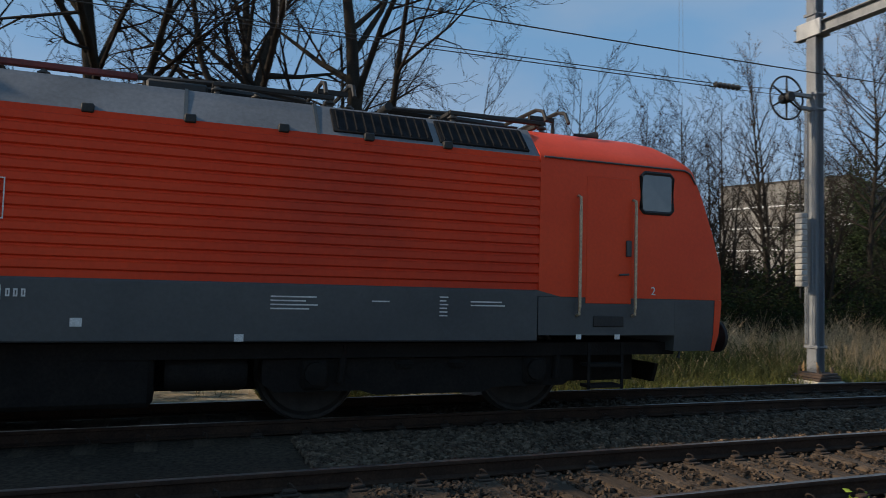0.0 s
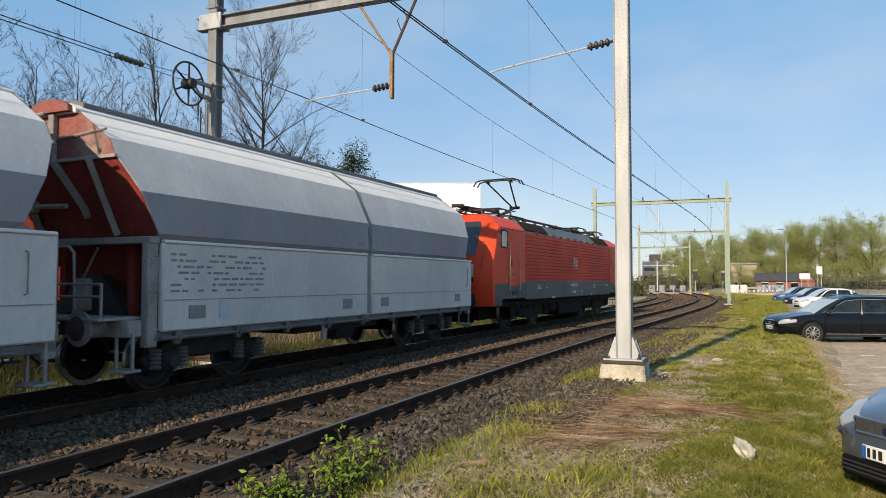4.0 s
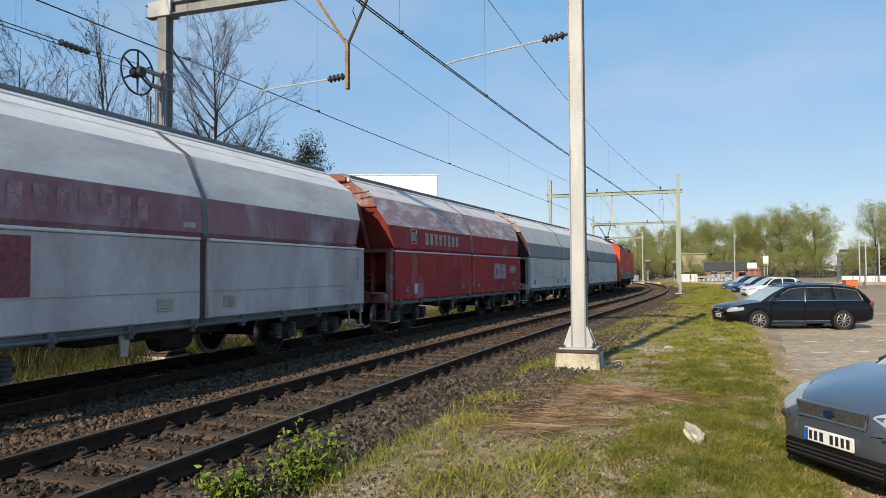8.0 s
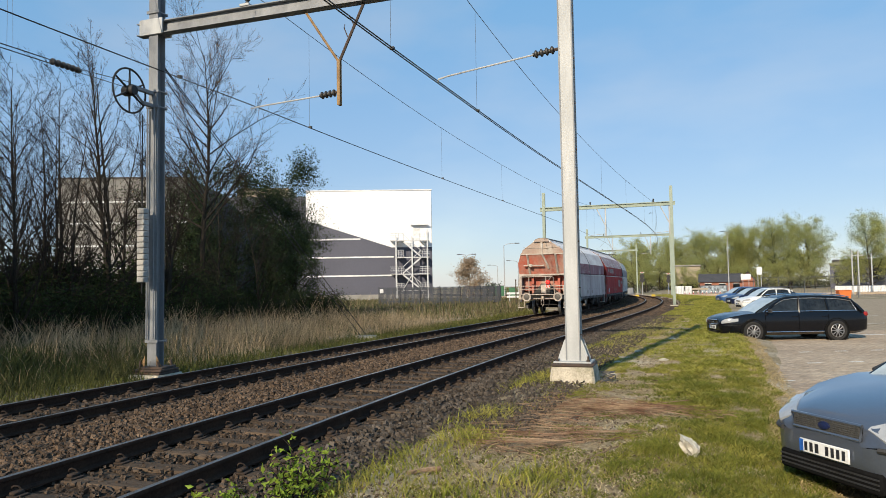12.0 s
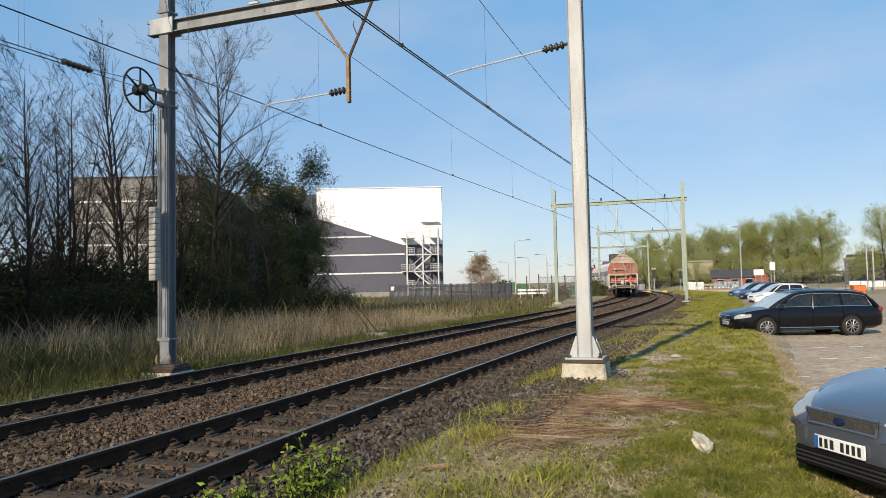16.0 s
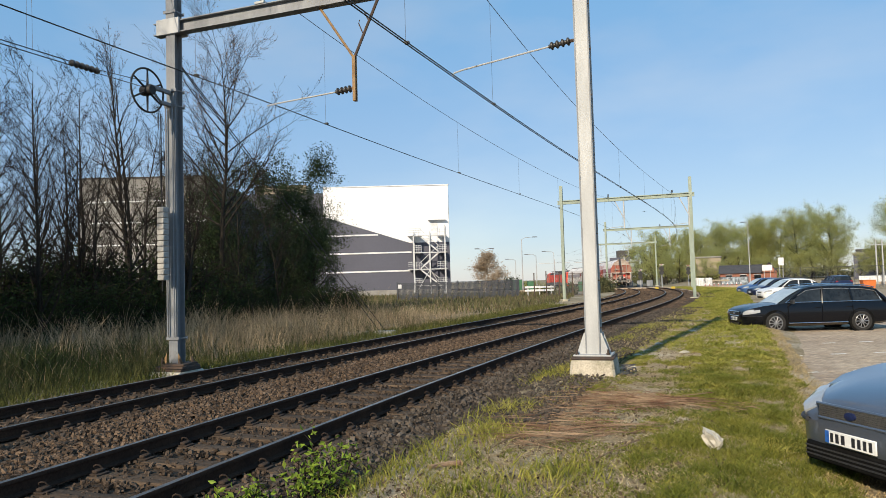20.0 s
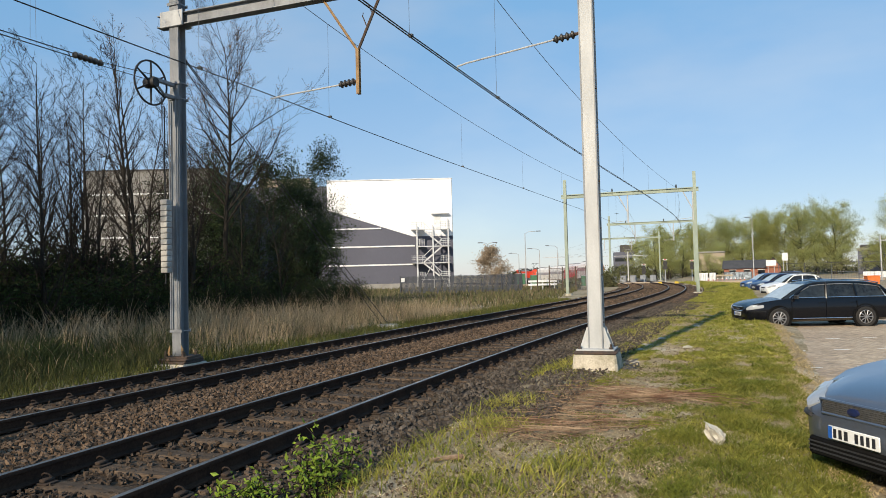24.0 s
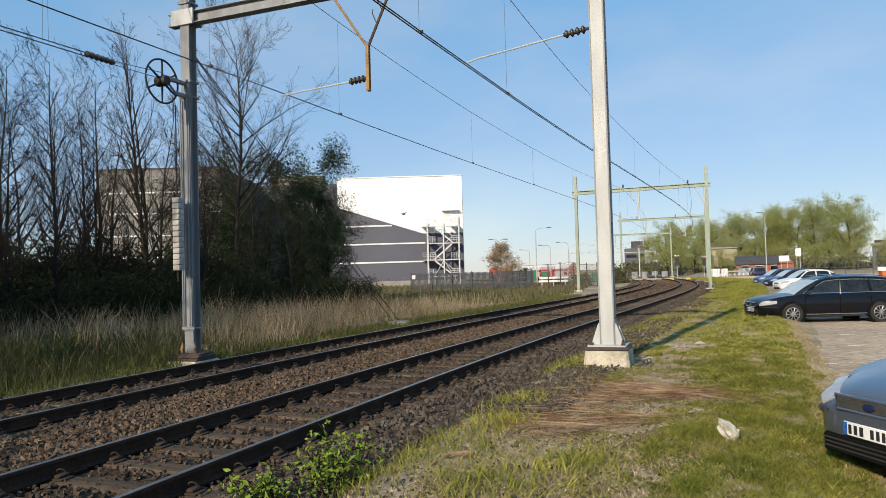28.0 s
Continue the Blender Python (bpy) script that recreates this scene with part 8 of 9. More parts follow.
def make_tree(at, label, seed, height, trunk_r, levels=4, kids=(9, 6, 5, 4), spread=(0.75, 0.7, 0.65, 0.6), up=0.6, leaf=None, bare=0.3, ratio=0.5, group="trees beside the line", cone=0.55):
    segs = grow(seed, height, levels, kids, spread, up, trunk_r, bare=bare, ratio=ratio, cone=cone)
    t = thing("tree", at, label, "tree", group)
    part("trunk", limbs_mesh("trunk", [s for s in segs if s[4] <= 1], M_bark, 7), M_bark, t)
    part("crown", limbs_mesh("crown", [s for s in segs if s[4] > 1], M_twig, 3), M_twig, t, "crown of fine branches")
    if leaf:
        spots = [tuple(s[1]) for s in segs if s[4] >= 1]
        size, count, sp, material = leaf
        part("foliage", leaves_mesh("foliage", spots, size, count, sp, seed, material), material, t)
    return t


R = random.Random(77)
# big forked trees seen over the locomotive at the start
big = make_tree(pose(-17.0, 4.3, -0.4), "tall bare tree with thick forked trunk behind the train", 3, 16.0, 0.36, levels=5, kids=(14, 7, 6, 4, 3), spread=(0.85, 0.7, 0.65, 0.6, 0.6), up=0.2, bare=0.16, ratio=0.46)
copy_thing(big, pose(-19.5, -2.0, -0.4, 0, 0, 130))
big2 = make_tree(pose(-17.2, 0.5, -0.4), "tall bare tree with leaning limbs behind the train", 9, 17.0, 0.30, levels=5, kids=(13, 7, 6, 4, 3), spread=(0.8, 0.7, 0.65, 0.6, 0.6), up=0.2, bare=0.18, ratio=0.46)
copy_thing(big2, pose(-20.5, 1.9, -0.4, 0, 0, 75))
copy_thing(big2, pose(-21.0, -6.0, -0.4, 0, 0, 200))
# slender bare trees in a belt behind the reeds
slim = [make_tree(pose(0, 0, 0), "slender bare alder with upright twigs behind the reeds", 20 + k, 10.5 + k, 0.095 + 0.012 * k, kids=(27, 7, 5, 3), spread=(0.72, 0.6, 0.6, 0.6), up=0.8, bare=0.10, ratio=0.34, cone=0.75) for k in range(4)]
SLIM = [(-24.5, 16.5, 0.80), (-21.0, 15.6, 0.72), (-27, 20, 0.95), (-23.4, 19.3, 0.78), (-26.2, 24.6, 0.95), (-23.5, 21.6, 0.78), (-27.0, 28.5, 0.95), (-24.3, 25.0, 0.85), (-28.0, 31.0, 0.95), (-22.5, 26.5, 0.7),
        (-20.8, 12.2, 0.68), (-22.5, 9.3, 0.75), (-28, 14.0, 0.85), (-30.5, 25.5, 0.95), (-17.6, 9.9, 0.58), (-19.0, 7.6, 0.62), (-23.5, 5.0, 0.8), (-29.5, 33.0, 0.85)]
SLIM += [(-21.5 - 8.5 * R.random(), 13.0 + 2.1 * k, R.uniform(0.55, 0.85)) for k in range(11)]
SLIM += [(-19.5 - 5.0 * R.random(), 8.0 + 2.2 * k, R.uniform(0.5, 0.75)) for k in range(7)]
for i, (x, y, s) in enumerate(SLIM):
    src = slim[i % 4]
    if i < 4:
        src.matrix_basis = Matrix.Translation((x, y, -0.45)) @ Matrix.Diagonal((s, s, s, 1))
    else:
        c = copy_thing(src, pose(x, y, -0.45, 0, 0, 47 * i))
        c.scale = (s, s, s * R.uniform(0.92, 1.1))
tall = make_tree(pose(-25.6, 33.5, -0.45), "tall bare poplar with reddish buds standing over the thicket", 41, 16.5, 0.19, kids=(40, 9, 6, 3), spread=(0.8, 0.55, 0.55, 0.5), up=0.75, bare=0.33, ratio=0.36, leaf=(0.035, 3600, 0.10, M_bud), cone=0.5)
make_tree(pose(-32.8, 34.0, -0.45), "tall thin bare tree rising above the thicket", 43, 18.0, 0.17, kids=(36, 8, 5, 3), spread=(0.6, 0.5, 0.55, 0.5), up=0.8, bare=0.25, ratio=0.25, leaf=(0.03, 1800, 0.10, M_bud), cone=0.7)
# dense dark thicket in front of the works
for i, (x, y, h, n) in enumerate(((-29.8, 38.5, 9.0, 8000), (-27.8, 40.0, 9.6, 11000), (-28.4, 44.0, 10.4, 12000), (-26.4, 43.6, 8.2, 10000), (-25.0, 42.5, 5.4, 7000), (-32.4, 38.0, 8.2, 7000))):
    make_tree(pose(x, y, -0.45, 0, 0, 40 * i), "dense dark green tree overgrown with ivy", 50 + i, h, 0.16, levels=3, kids=(22, 7, 5), spread=(0.95, 0.7, 0.6), up=0.35, bare=0.05, ratio=0.42, leaf=(0.068, int(1.5 * n), 0.28, M_leaf_dark), group="dark thicket")


def shrub(at, label, seed, w, h, count, size, material, group="shrubs under the trees"):
    rr = random.Random(seed)
    t = thing("shrub", at, label, "shrub", group)
    stems, spots = [], []
    for k in range(16):
        a = rr.uniform(0, 6.283)
        p = Vector((0.25 * w * rr.uniform(-1, 1), 0.25 * w * rr.uniform(-1, 1), -0.1))
        d = Vector((math.cos(a) * rr.uniform(0.1, 0.7), math.sin(a) * rr.uniform(0.1, 0.7), 1)).normalized()
        L = h * rr.uniform(0.6, 1.05)
        for i in range(5):
            q = p + d * (L / 5)
            stems.append((p, q, 0.02 * w * (1 - i / 6) * 0.5 + 0.003, 0.02 * w * (1 - (i + 1) / 6) * 0.5 + 0.003, 2))
            spots.append(tuple(q))
            for _ in range(2):
                side = q + Vector((rr.uniform(-1, 1), rr.uniform(-1, 1), rr.uniform(-0.2, 0.6))) * 0.22 * w
                stems.append((q, side, 0.006 * w + 0.002, 0.003 * w + 0.001, 3))
                spots.append(tuple(side))
            d = (d + Vector((rr.uniform(-0.3, 0.3), rr.uniform(-0.3, 0.3), 0.05))).normalized()
            p = q
    part("stem", limbs_mesh("stem", stems, M_twig, 3), M_twig, t)
    part("foliage", leaves_mesh("foliage", spots, size, count, 0.09 * w, seed, material), material, t)
    return t


under = [shrub(pose(0, 0, 0), "low dark undergrowth of leaves and brambles under the trees", 60 + k, 2.6, 2.3, 2600, 0.058, M_leaf_under) for k in range(3)]
spots_ = []
for k in range(26):
    y = 5.0 + 1.55 * k
    spots_.append((-20.3 - 2.4 * R.random() - 0.03 * y, y, R.uniform(0.75, 1.15)))
for k in range(14):
    spots_.append((-19.8 - 3.6 * R.random(), 7.0 + 1.35 * k, R.uniform(0.8, 1.15)))
for k in range(30):
    y = 4.0 + 1.4 * k
    spots_.append((-25.0 - 4.0 * R.random() - 0.05 * y, y, R.uniform(0.85, 1.35)))
for k in range(16):
    spots_.append((-24.5 - 9.0 * R.random(), 7.5 + 1.1 * k, R.uniform(1.35, 2.0)))
for k in range(12):
    spots_.append((-24.0 - 5.0 * R.random(), 19.0 + 1.2 * k, R.uniform(1.2, 1.8)))
for i, (x, y, s) in enumerate(spots_):
    if i < 3:
        under[i].matrix_basis = Matrix.Translation((x, y, -0.5)) @ Matrix.Diagonal((s, s, s, 1))
    else:
        c = copy_thing(under[i % 3], pose(x, y, -0.5, 0, 0, 67 * i))
        c.scale = (s, s, s)
shrub(pose(-11.6, 88.0, -0.4), "green bush beside the curve of the tracks", 81, 3.8, 1.8, 4800, 0.12, M_leaf_thicket)
shrub(pose(-14.6, 82.0, -0.4), "green bush among posts beside the tracks", 82, 2.4, 1.2, 3200, 0.12, M_leaf_thicket)
shrub(pose(-17.6, 84.0, -0.4), "low bush behind the mesh gate", 86, 2.2, 0.9, 2400, 0.12, M_leaf_thicket)
shrub(TOWN @ pose(14.0, 128, -0.4), "small green bush at the end of the yard fence", 83, 3.0, 2.6, 2600, 0.12, M_leaf_dark)
shrub(pose(-3.12, 5.25, -0.2), "small bright yellow-green shrub beside the ballast", 84, 0.62, 0.62, 620, 0.030, M_leaf_bright)
shrub(pose(-3.42, 4.75, -0.2), "small bright yellow-green shrub beside the ballast", 85, 0.5, 0.42, 420, 0.028, M_leaf_bright)
bud_tree = make_tree(TOWN @ pose(8.3, 105, -0.4), "round brown budding tree behind the yard fence", 90, 6.2, 0.12, kids=(24, 8, 6, 3), spread=(0.85, 0.65, 0.6, 0.5), up=0.6, bare=0.1, ratio=0.40, cone=0.85, leaf=(0.09, 7000, 0.22, M_bud_pale))
bud_tree.scale = (1.6, 1.6, 0.95)
# trunk and twigs take the sunlit bud colour too
for ob in bud_tree.children:
    ob.data.materials[0] = M_bud_pale
# the wood beyond the crossing
wood = [make_tree(pose(0, 0, 0), "tall poplar in thin young spring leaf beyond the crossing", 100 + k, 15.5, 0.26, levels=3, kids=(30, 8, 3), spread=(0.85, 0.65, 0.6), up=0.45, bare=0.10, ratio=0.36, cone=0.25, leaf=(0.13, 11500, 0.42, M_leaf_spring), group="wood beyond the crossing") for k in range(4)]
WOOD = [(-12.0 + 2.2 * k + R.uniform(-0.7, 0.7), 206 + R.uniform(-9, 9), (0.76 + 0.18 * smooth01(2, 17, k)) * R.uniform(0.97, 1.03)) for k in range(21)]
WOOD += [(-20.0 + 3.5 * k, 236 + R.uniform(-6, 8), 0.7 * R.uniform(0.9, 1.1)) for k in range(4)] + [(38.0, 168.0, 0.85), (43.0, 172.0, 0.9), (1.4, 171.0, 0.33), (-1.2, 172.0, 0.30), (4.4, 172.0, 0.28), (31.5, 168.0, 0.36), (34.5, 167.0, 0.42)]
WOOD += [(-8.0 + 3.4 * k + R.uniform(-1.2, 1.2), 186 + R.uniform(-3, 3), 0.42 * R.uniform(0.75, 1.25)) for k in range(12)]
for i, (x, y, s) in enumerate(WOOD):
    if i < 4:
        wood[i].matrix_basis = Matrix.Translation((x, y, -0.6)) @ Matrix.Diagonal((s, s, s, 1))
    else:
        c = copy_thing(wood[i % 4], pose(x, y, -0.6, 0, 0, 53 * i))
        c.scale = (s * 1.2, s * 1.2, s)
for k in range(6):
    c = copy_thing(wood[k % 4], pose(-75 + 9.0 * k, 262 + R.uniform(-8, 8), -1.7, 0, 0, 31 * k))
    c.scale = (0.9, 0.9, 0.15)
# low thicket under the wood
fr = np.random.RandomState(9)
low = [(-34 + 96 * fr.rand(), 218 + 20 * fr.rand(), 0.0) for _ in range(900)]
low = [(x, y, -0.5 + 4.6 * fr.rand() * (0.7 + 0.5 * noise.noise(Vector((x * 0.15, 3.0, 1.0))))) for x, y, _ in low]
far_thicket = new("far_thicket", leaves_mesh("far_thicket", low, 0.34, 13000, 0.6, 91, M_leaf_thicket))
tagged(far_thicket, "dull green thicket along the foot of the far wood", "thicket", kind="stuff")
# unseen leafy trees added behind the viewer to dapple the near end of the tracks
for i, (x, y, h) in enumerate(((-12.2, -12.0, 7.4), (-9.6, -11.5, 7.0), (-7.2, -12.5, 7.0), (-15.5, -9.5, 6.2), (-11.5, -18.0, 9.5))):
    make_tree(pose(x, y, -0.4, 0, 0, 70 * i), "unseen leafy tree added behind the viewer to shade the tracks", 120 + i, h, 0.18, levels=3, kids=(20, 7, 5), spread=(0.9, 0.7, 0.6), up=0.5, bare=0.12, ratio=0.42, leaf=(0.17, 4600, 0.36, M_leaf_thicket), group="shade trees")

# ---- grass, reeds and litter ----
M_grass = mat("verge_grass", (0.150, 0.172, 0.020), (0.34, 0.305, 0.070), rough=0.7, scale=1.5, fine=6, fine_amount=0.15, bump=0.0, island=0.3, space="World", spec=0.25, through_light=0.25)
M_grass_deep = mat("lush_trackside_grass", (0.108, 0.126, 0.020), (0.185, 0.182, 0.032), rough=0.75, scale=0.9, fine=6, fine_amount=0.15, bump=0.0, island=0.35, space="World", spec=0.2, through_light=0.25)
M_reed = mat("dry_straw_reed", (0.53, 0.40, 0.25), (0.20, 0.145, 0.085), rough=0.8, scale=0.5, fine=5, fine_amount=0.2, bump=0.0, island=0.35, space="World", spec=0.15, through_light=0.2)
M_reed_green = mat("green_reed_shoot", (0.048, 0.060, 0.020), (0.082, 0.082, 0.032), rough=0.8, scale=0.5, fine=5, fine_amount=0.2, bump=0.0, island=0.35, space="World", spec=0.15, through_light=0.2)
M_strip_grass = mat("dull_trackside_grass", (0.085, 0.098, 0.022), (0.15, 0.14, 0.045), rough=0.75, scale=0.7, fine=6, fine_amount=0.2, bump=0.0, island=0.4, space="World", spec=0.15, through_light=0.2)
M_stick = mat("reddish_cut_twigs", (0.13, 0.072, 0.048), (0.28, 0.20, 0.135), rough=0.85, scale=3, fine=20, fine_amount=0.2, bump=0.0, island=0.6, space="World", spec=0.15)
M_dry = mat("pale_dead_grass", (0.42, 0.33, 0.18), (0.32, 0.24, 0.125), rough=0.85, scale=3, fine=20, fine_amount=0.2, bump=0.0, island=0.3, space="World", spec=0.1)
M_paper = mat("crumpled_white_paper", (0.52, 0.49, 0.42), (0.40, 0.37, 0.31), rough=0.8, scale=9, fine=40, fine_amount=0.15, bump=0.4)
M_wood_end = mat("cut_log_end", (0.52, 0.36, 0.18), (0.42, 0.28, 0.14), rough=0.8, scale=12, fine=50, bump=0.1)


def blades(name, label, count, place, height, width, lean, material, seed, category="grass"):
    """A field of bent blades; place(rng) gives x, y, z and a size factor or None."""
    rr = np.random.RandomState(seed)
    verts, faces = [], []
    made = 0
    while made < count:
        made += 1
        spot = place(rr)
        if spot is None:
            continue
        x, y, z, f = spot
        h = height * f * (0.55 + 0.9 * rr.rand())
        w = width * f * (0.7 + 0.6 * rr.rand())
        a = rr.rand() * 6.283
        c, s = math.cos(a), math.sin(a)
        l = lean * h * (0.2 + rr.rand())
        b = rr.rand() * 6.283
        lx, ly = math.cos(b) * l, math.sin(b) * l
        k = len(verts)
        verts += [(x - c * w, y - s * w, z), (x + c * w, y + s * w, z), (x - c * w * 0.7 + lx * 0.35, y - s * w * 0.7 + ly * 0.35, z + h * 0.6), (x + c * w * 0.7 + lx * 0.35, y + s * w * 0.7 + ly * 0.35, z + h * 0.6), (x + lx, y + ly, z + h)]
        faces += [(k, k + 1, k + 3, k + 2), (k + 2, k + 3, k + 4)]
    ob = new(name, soup(name, verts, faces, material))
    return tagged(ob, label, category, kind="stuff")


def bare_patch(x, y):
    """How bare the verge is: a trodden path, the strewn brush and the dirt along the ballast lie open."""
    v = 0.8 * noise.noise(Vector((x * 0.9, y * 0.6, 11.0))) + 0.6 * noise.noise(Vector((x * 2.6, y * 2.2, 4.0)))
    d = math.hypot((x + 1.3) / 1.25, (y - 9.6) / 2.0)
    v += 0.85 * max(0.0, 1.2 - d) + 1.0 * max(0.0, 1.15 - math.hypot((x + 1.45) / 1.15, (y - 6.3) / 1.6))
    path = float(np.interp(y, (5, 7, 9, 12, 16, 22, 30, 60), (-1.25, -1.2, -1.2, -0.75, -0.75, -0.7, -0.2, 2.4)))
    v += (0.6 if y < 18 else 0.3) * max(0.0, 1 - abs(x - path) / (0.75 if y < 9 else 0.6))
    return v


def verge_spot(far):
    def f(rr):
        y = (3.6 + 14.0 * rr.rand() ** 1.25) if not far else (14 + 46 * rr.rand() ** 1.4)
        x0 = -2.15 + shift(y) * 0.9
        x = x0 + (park_edge(y) + 0.15 - x0) * rr.rand()
        right = smooth01(-0.9, 0.0, x - 0.04 * y + 0.35)
        clump = noise.noise(Vector((x * 2.1, y * 1.7, 21.0))) + 0.7 * noise.noise(Vector((x * 5.5, y * 4.5, 8.0))) + 0.35 * noise.noise(Vector((x * 0.8, y * 0.7, 5.0)))
        bare = bare_patch(x, y) * (0.4 if far and y > 20 else 1.0) + 0.5 * max(0.0, 1 - (x - x0) / 0.8)
        if rr.rand() > smooth01(-0.35, 0.4, 1.1 * clump + 0.75 * right - 1.1 * bare + 0.12):
            return None
        s = (0.8 + 0.35 * right) * (1.0 if not far else 1.25 + 0.02 * y) * (0.55 + 0.95 * max(0.0, 0.35 + clump))
        if abs(x + 1.8) < 0.48 and abs(y - 12.7) < 0.48:
            return None
        return x, y, ground_z(x, y) + bumps(x, y) - 0.004, s
    return f


blades("verge_grass", "bright green verge grass between the ballast and the car park", 125000, verge_spot(False), 0.034, 0.0036, 2.0, M_grass, 31)
blades("verge_grass", "deeper green tufts in the verge grass", 45000, verge_spot(False), 0.040, 0.0042, 1.6, M_grass_deep, 71)
blades("verge_grass", "sunlit verge grass along the car park edge", 66000, verge_spot(True), 0.030, 0.007, 1.7, M_grass, 32)


def lush_spot(rr):
    y = 4.0 + 9.5 * rr.rand() ** 1.2
    x = -0.75 + (park_edge(y) + 0.85) * rr.rand()
    clump = noise.noise(Vector((x * 1.6, y * 1.3, 55.0))) + 0.6 * noise.noise(Vector((x * 4.5, y * 4.0, 56.0)))
    if clump < 0.05 or (bare_patch(x, y) > 0.5 and clump < 0.4):
        return None
    return x, y, ground_z(x, y) + bumps(x, y) - 0.004, 0.7 + 0.9 * clump


blades("lush_grass", "longer dark green grass beside the paving", 34000, lush_spot, 0.068, 0.0045, 1.7, M_grass_deep, 72)


def far_verge_spot(rr):
    y = 38 + 72 * rr.rand() ** 1.2
    x0 = -2.75 + shift(y)
    x1 = park_edge(y) if y < 79 else 7.0
    x = x0 + (x1 - x0) * rr.rand()
    return x, y, ground_z(x, y) + bumps(x, y) - 0.01, 0.8 + 0.5 * max(0.0, 0.5 + noise.noise(Vector((x * 0.6, y * 0.3, 17.0))))


blades("verge_grass", "olive verge grass running on towards the crossing", 34000, far_verge_spot, 0.10, 0.02, 0.8, M_grass, 44)


def weed_spot(rr):
    y = 4.2 + 9.0 * rr.rand() ** 1.2
    x = -2.2 + (park_edge(y) + 2.2) * rr.rand()
    if noise.noise(Vector((x * 1.6, y * 1.6, 31.0))) < -0.02:
        return None
    return x, y, ground_z(x, y) + bumps(x, y) - 0.003, 0.7 + 0.6 * rr.rand()


blades("low_weeds", "low broad-leaved weeds and clover in the verge", 42000, weed_spot, 0.022, 0.008, 1.6, M_grass_deep, 41)


def shoulder_spot(rr):
    y = 14 + 32 * rr.rand() ** 1.3
    x = -2.95 + shift(y) + 1.5 * rr.rand()
    if noise.noise(Vector((x * 1.8, y * 0.7, 61.0))) < -0.12 + 0.4 * max(0.0, -2.3 + shift(y) - x):
        return None
    return x, y, ground_z(x, y) + bumps(x, y) - 0.004, 0.8 + 0.02 * y


blades("shoulder_grass", "thin grass creeping into the shoulder of the ballast", 15000, shoulder_spot, 0.040, 0.006, 1.8, M_grass, 77)
blades("shoulder_grass", "pale dry grass along the shoulder of the ballast", 17000, shoulder_spot, 0.030, 0.006, 3.0, M_dry, 78)


def tuft_spot(rr):
    cx, cy, r = ((-2.55, 6.6, 0.5), (-2.6, 12.3, 0.45), (-2.35, 13.2, 0.4), (-2.75, 5.5, 0.4), (-2.45, 9.0, 0.35), (-2.2, 7.6, 0.3), (-2.3, 16.0, 0.5), (-2.1, 20.0, 0.6), (-1.9, 24.0, 0.6), (-1.2, 6.1, 0.35), (-1.8, 5.4, 0.4))[rr.randint(11)]
    x, y = cx + r * rr.randn() * 0.6, cy + r * rr.randn() * 0.9
    return x, y, ground_z(x, y) + bumps(x, y) - 0.01, 1.0 + 0.4 * rr.rand()


blades("grass_tufts", "taller grass tufts along the edge of the ballast", 4500, tuft_spot, 0.10, 0.0045, 1.5, M_grass, 33)


def dry_spot(rr):
    y = 4.5 + 34 * rr.rand() ** 1.6
    x = -2.8 + shift(y) + 3.9 * rr.rand()
    return (x, y, ground_z(x, y) + bumps(x, y) - 0.005, 1.0) if bare_patch(x, y) > 0.15 else None


blades("dead_grass", "pale dead grass lying on the trodden ground", 24000, dry_spot, 0.05, 0.003, 3.2, M_dry, 34)


M_straw = mat("bleached_straw_litter", (0.56, 0.46, 0.31), (0.42, 0.33, 0.21), rough=0.9, scale=3, fine=20, fine_amount=0.2, bump=0.0, island=0.5, space="World", spec=0.1)


def straw_spot(rr):
    y = 4.6 + 34 * rr.rand() ** 1.9
    x = -2.8 + shift(y) + 3.6 * rr.rand()
    return (x, y, ground_z(x, y) + bumps(x, y) + 0.002, 1.0 + 0.03 * max(0.0, y - 12)) if bare_patch(x, y) > -0.1 else None


blades("straw_litter", "bleached straw litter on the bare ground", 42000, straw_spot, 0.016, 0.0035, 5.0, M_straw, 47)


def grit_z(s, o):
    return ground_z(o, s) + bumps(o, s) + 0.002


stone_field("grit", "small stones trodden into the bare verge", 9000, (4.6, 44, -3.0, 0.2, grit_z), M_stone, 0.011, 8, lambda s, o: 1.0 if o < -2.0 or bare_patch(o, s) > 0.05 else 0.12)
stone_field("grit", "brown grit along the shoulder of the ballast", 7000, (8.0, 70, TRACK_A + 2.2, TRACK_A + 3.3, lambda s, o: ground_z(line(s, o)[0].x, line(s, o)[0].y) + 0.03), M_stone_grey, 0.018, 18)


def left_strip(rr):
    s = 1.0 + 46 * rr.rand() ** 1.4
    o = TRACK_B - 1.75 - 1.6 * rr.rand()
    p, h = line(s, o)
    return p.x, p.y, ground_z(p.x, p.y) - 0.02, 0.8 + 0.012 * s


blades("trackside_grass", "lush green grass at the foot of the reeds", 22000, left_strip, 0.17, 0.008, 0.9, M_strip_grass, 35)


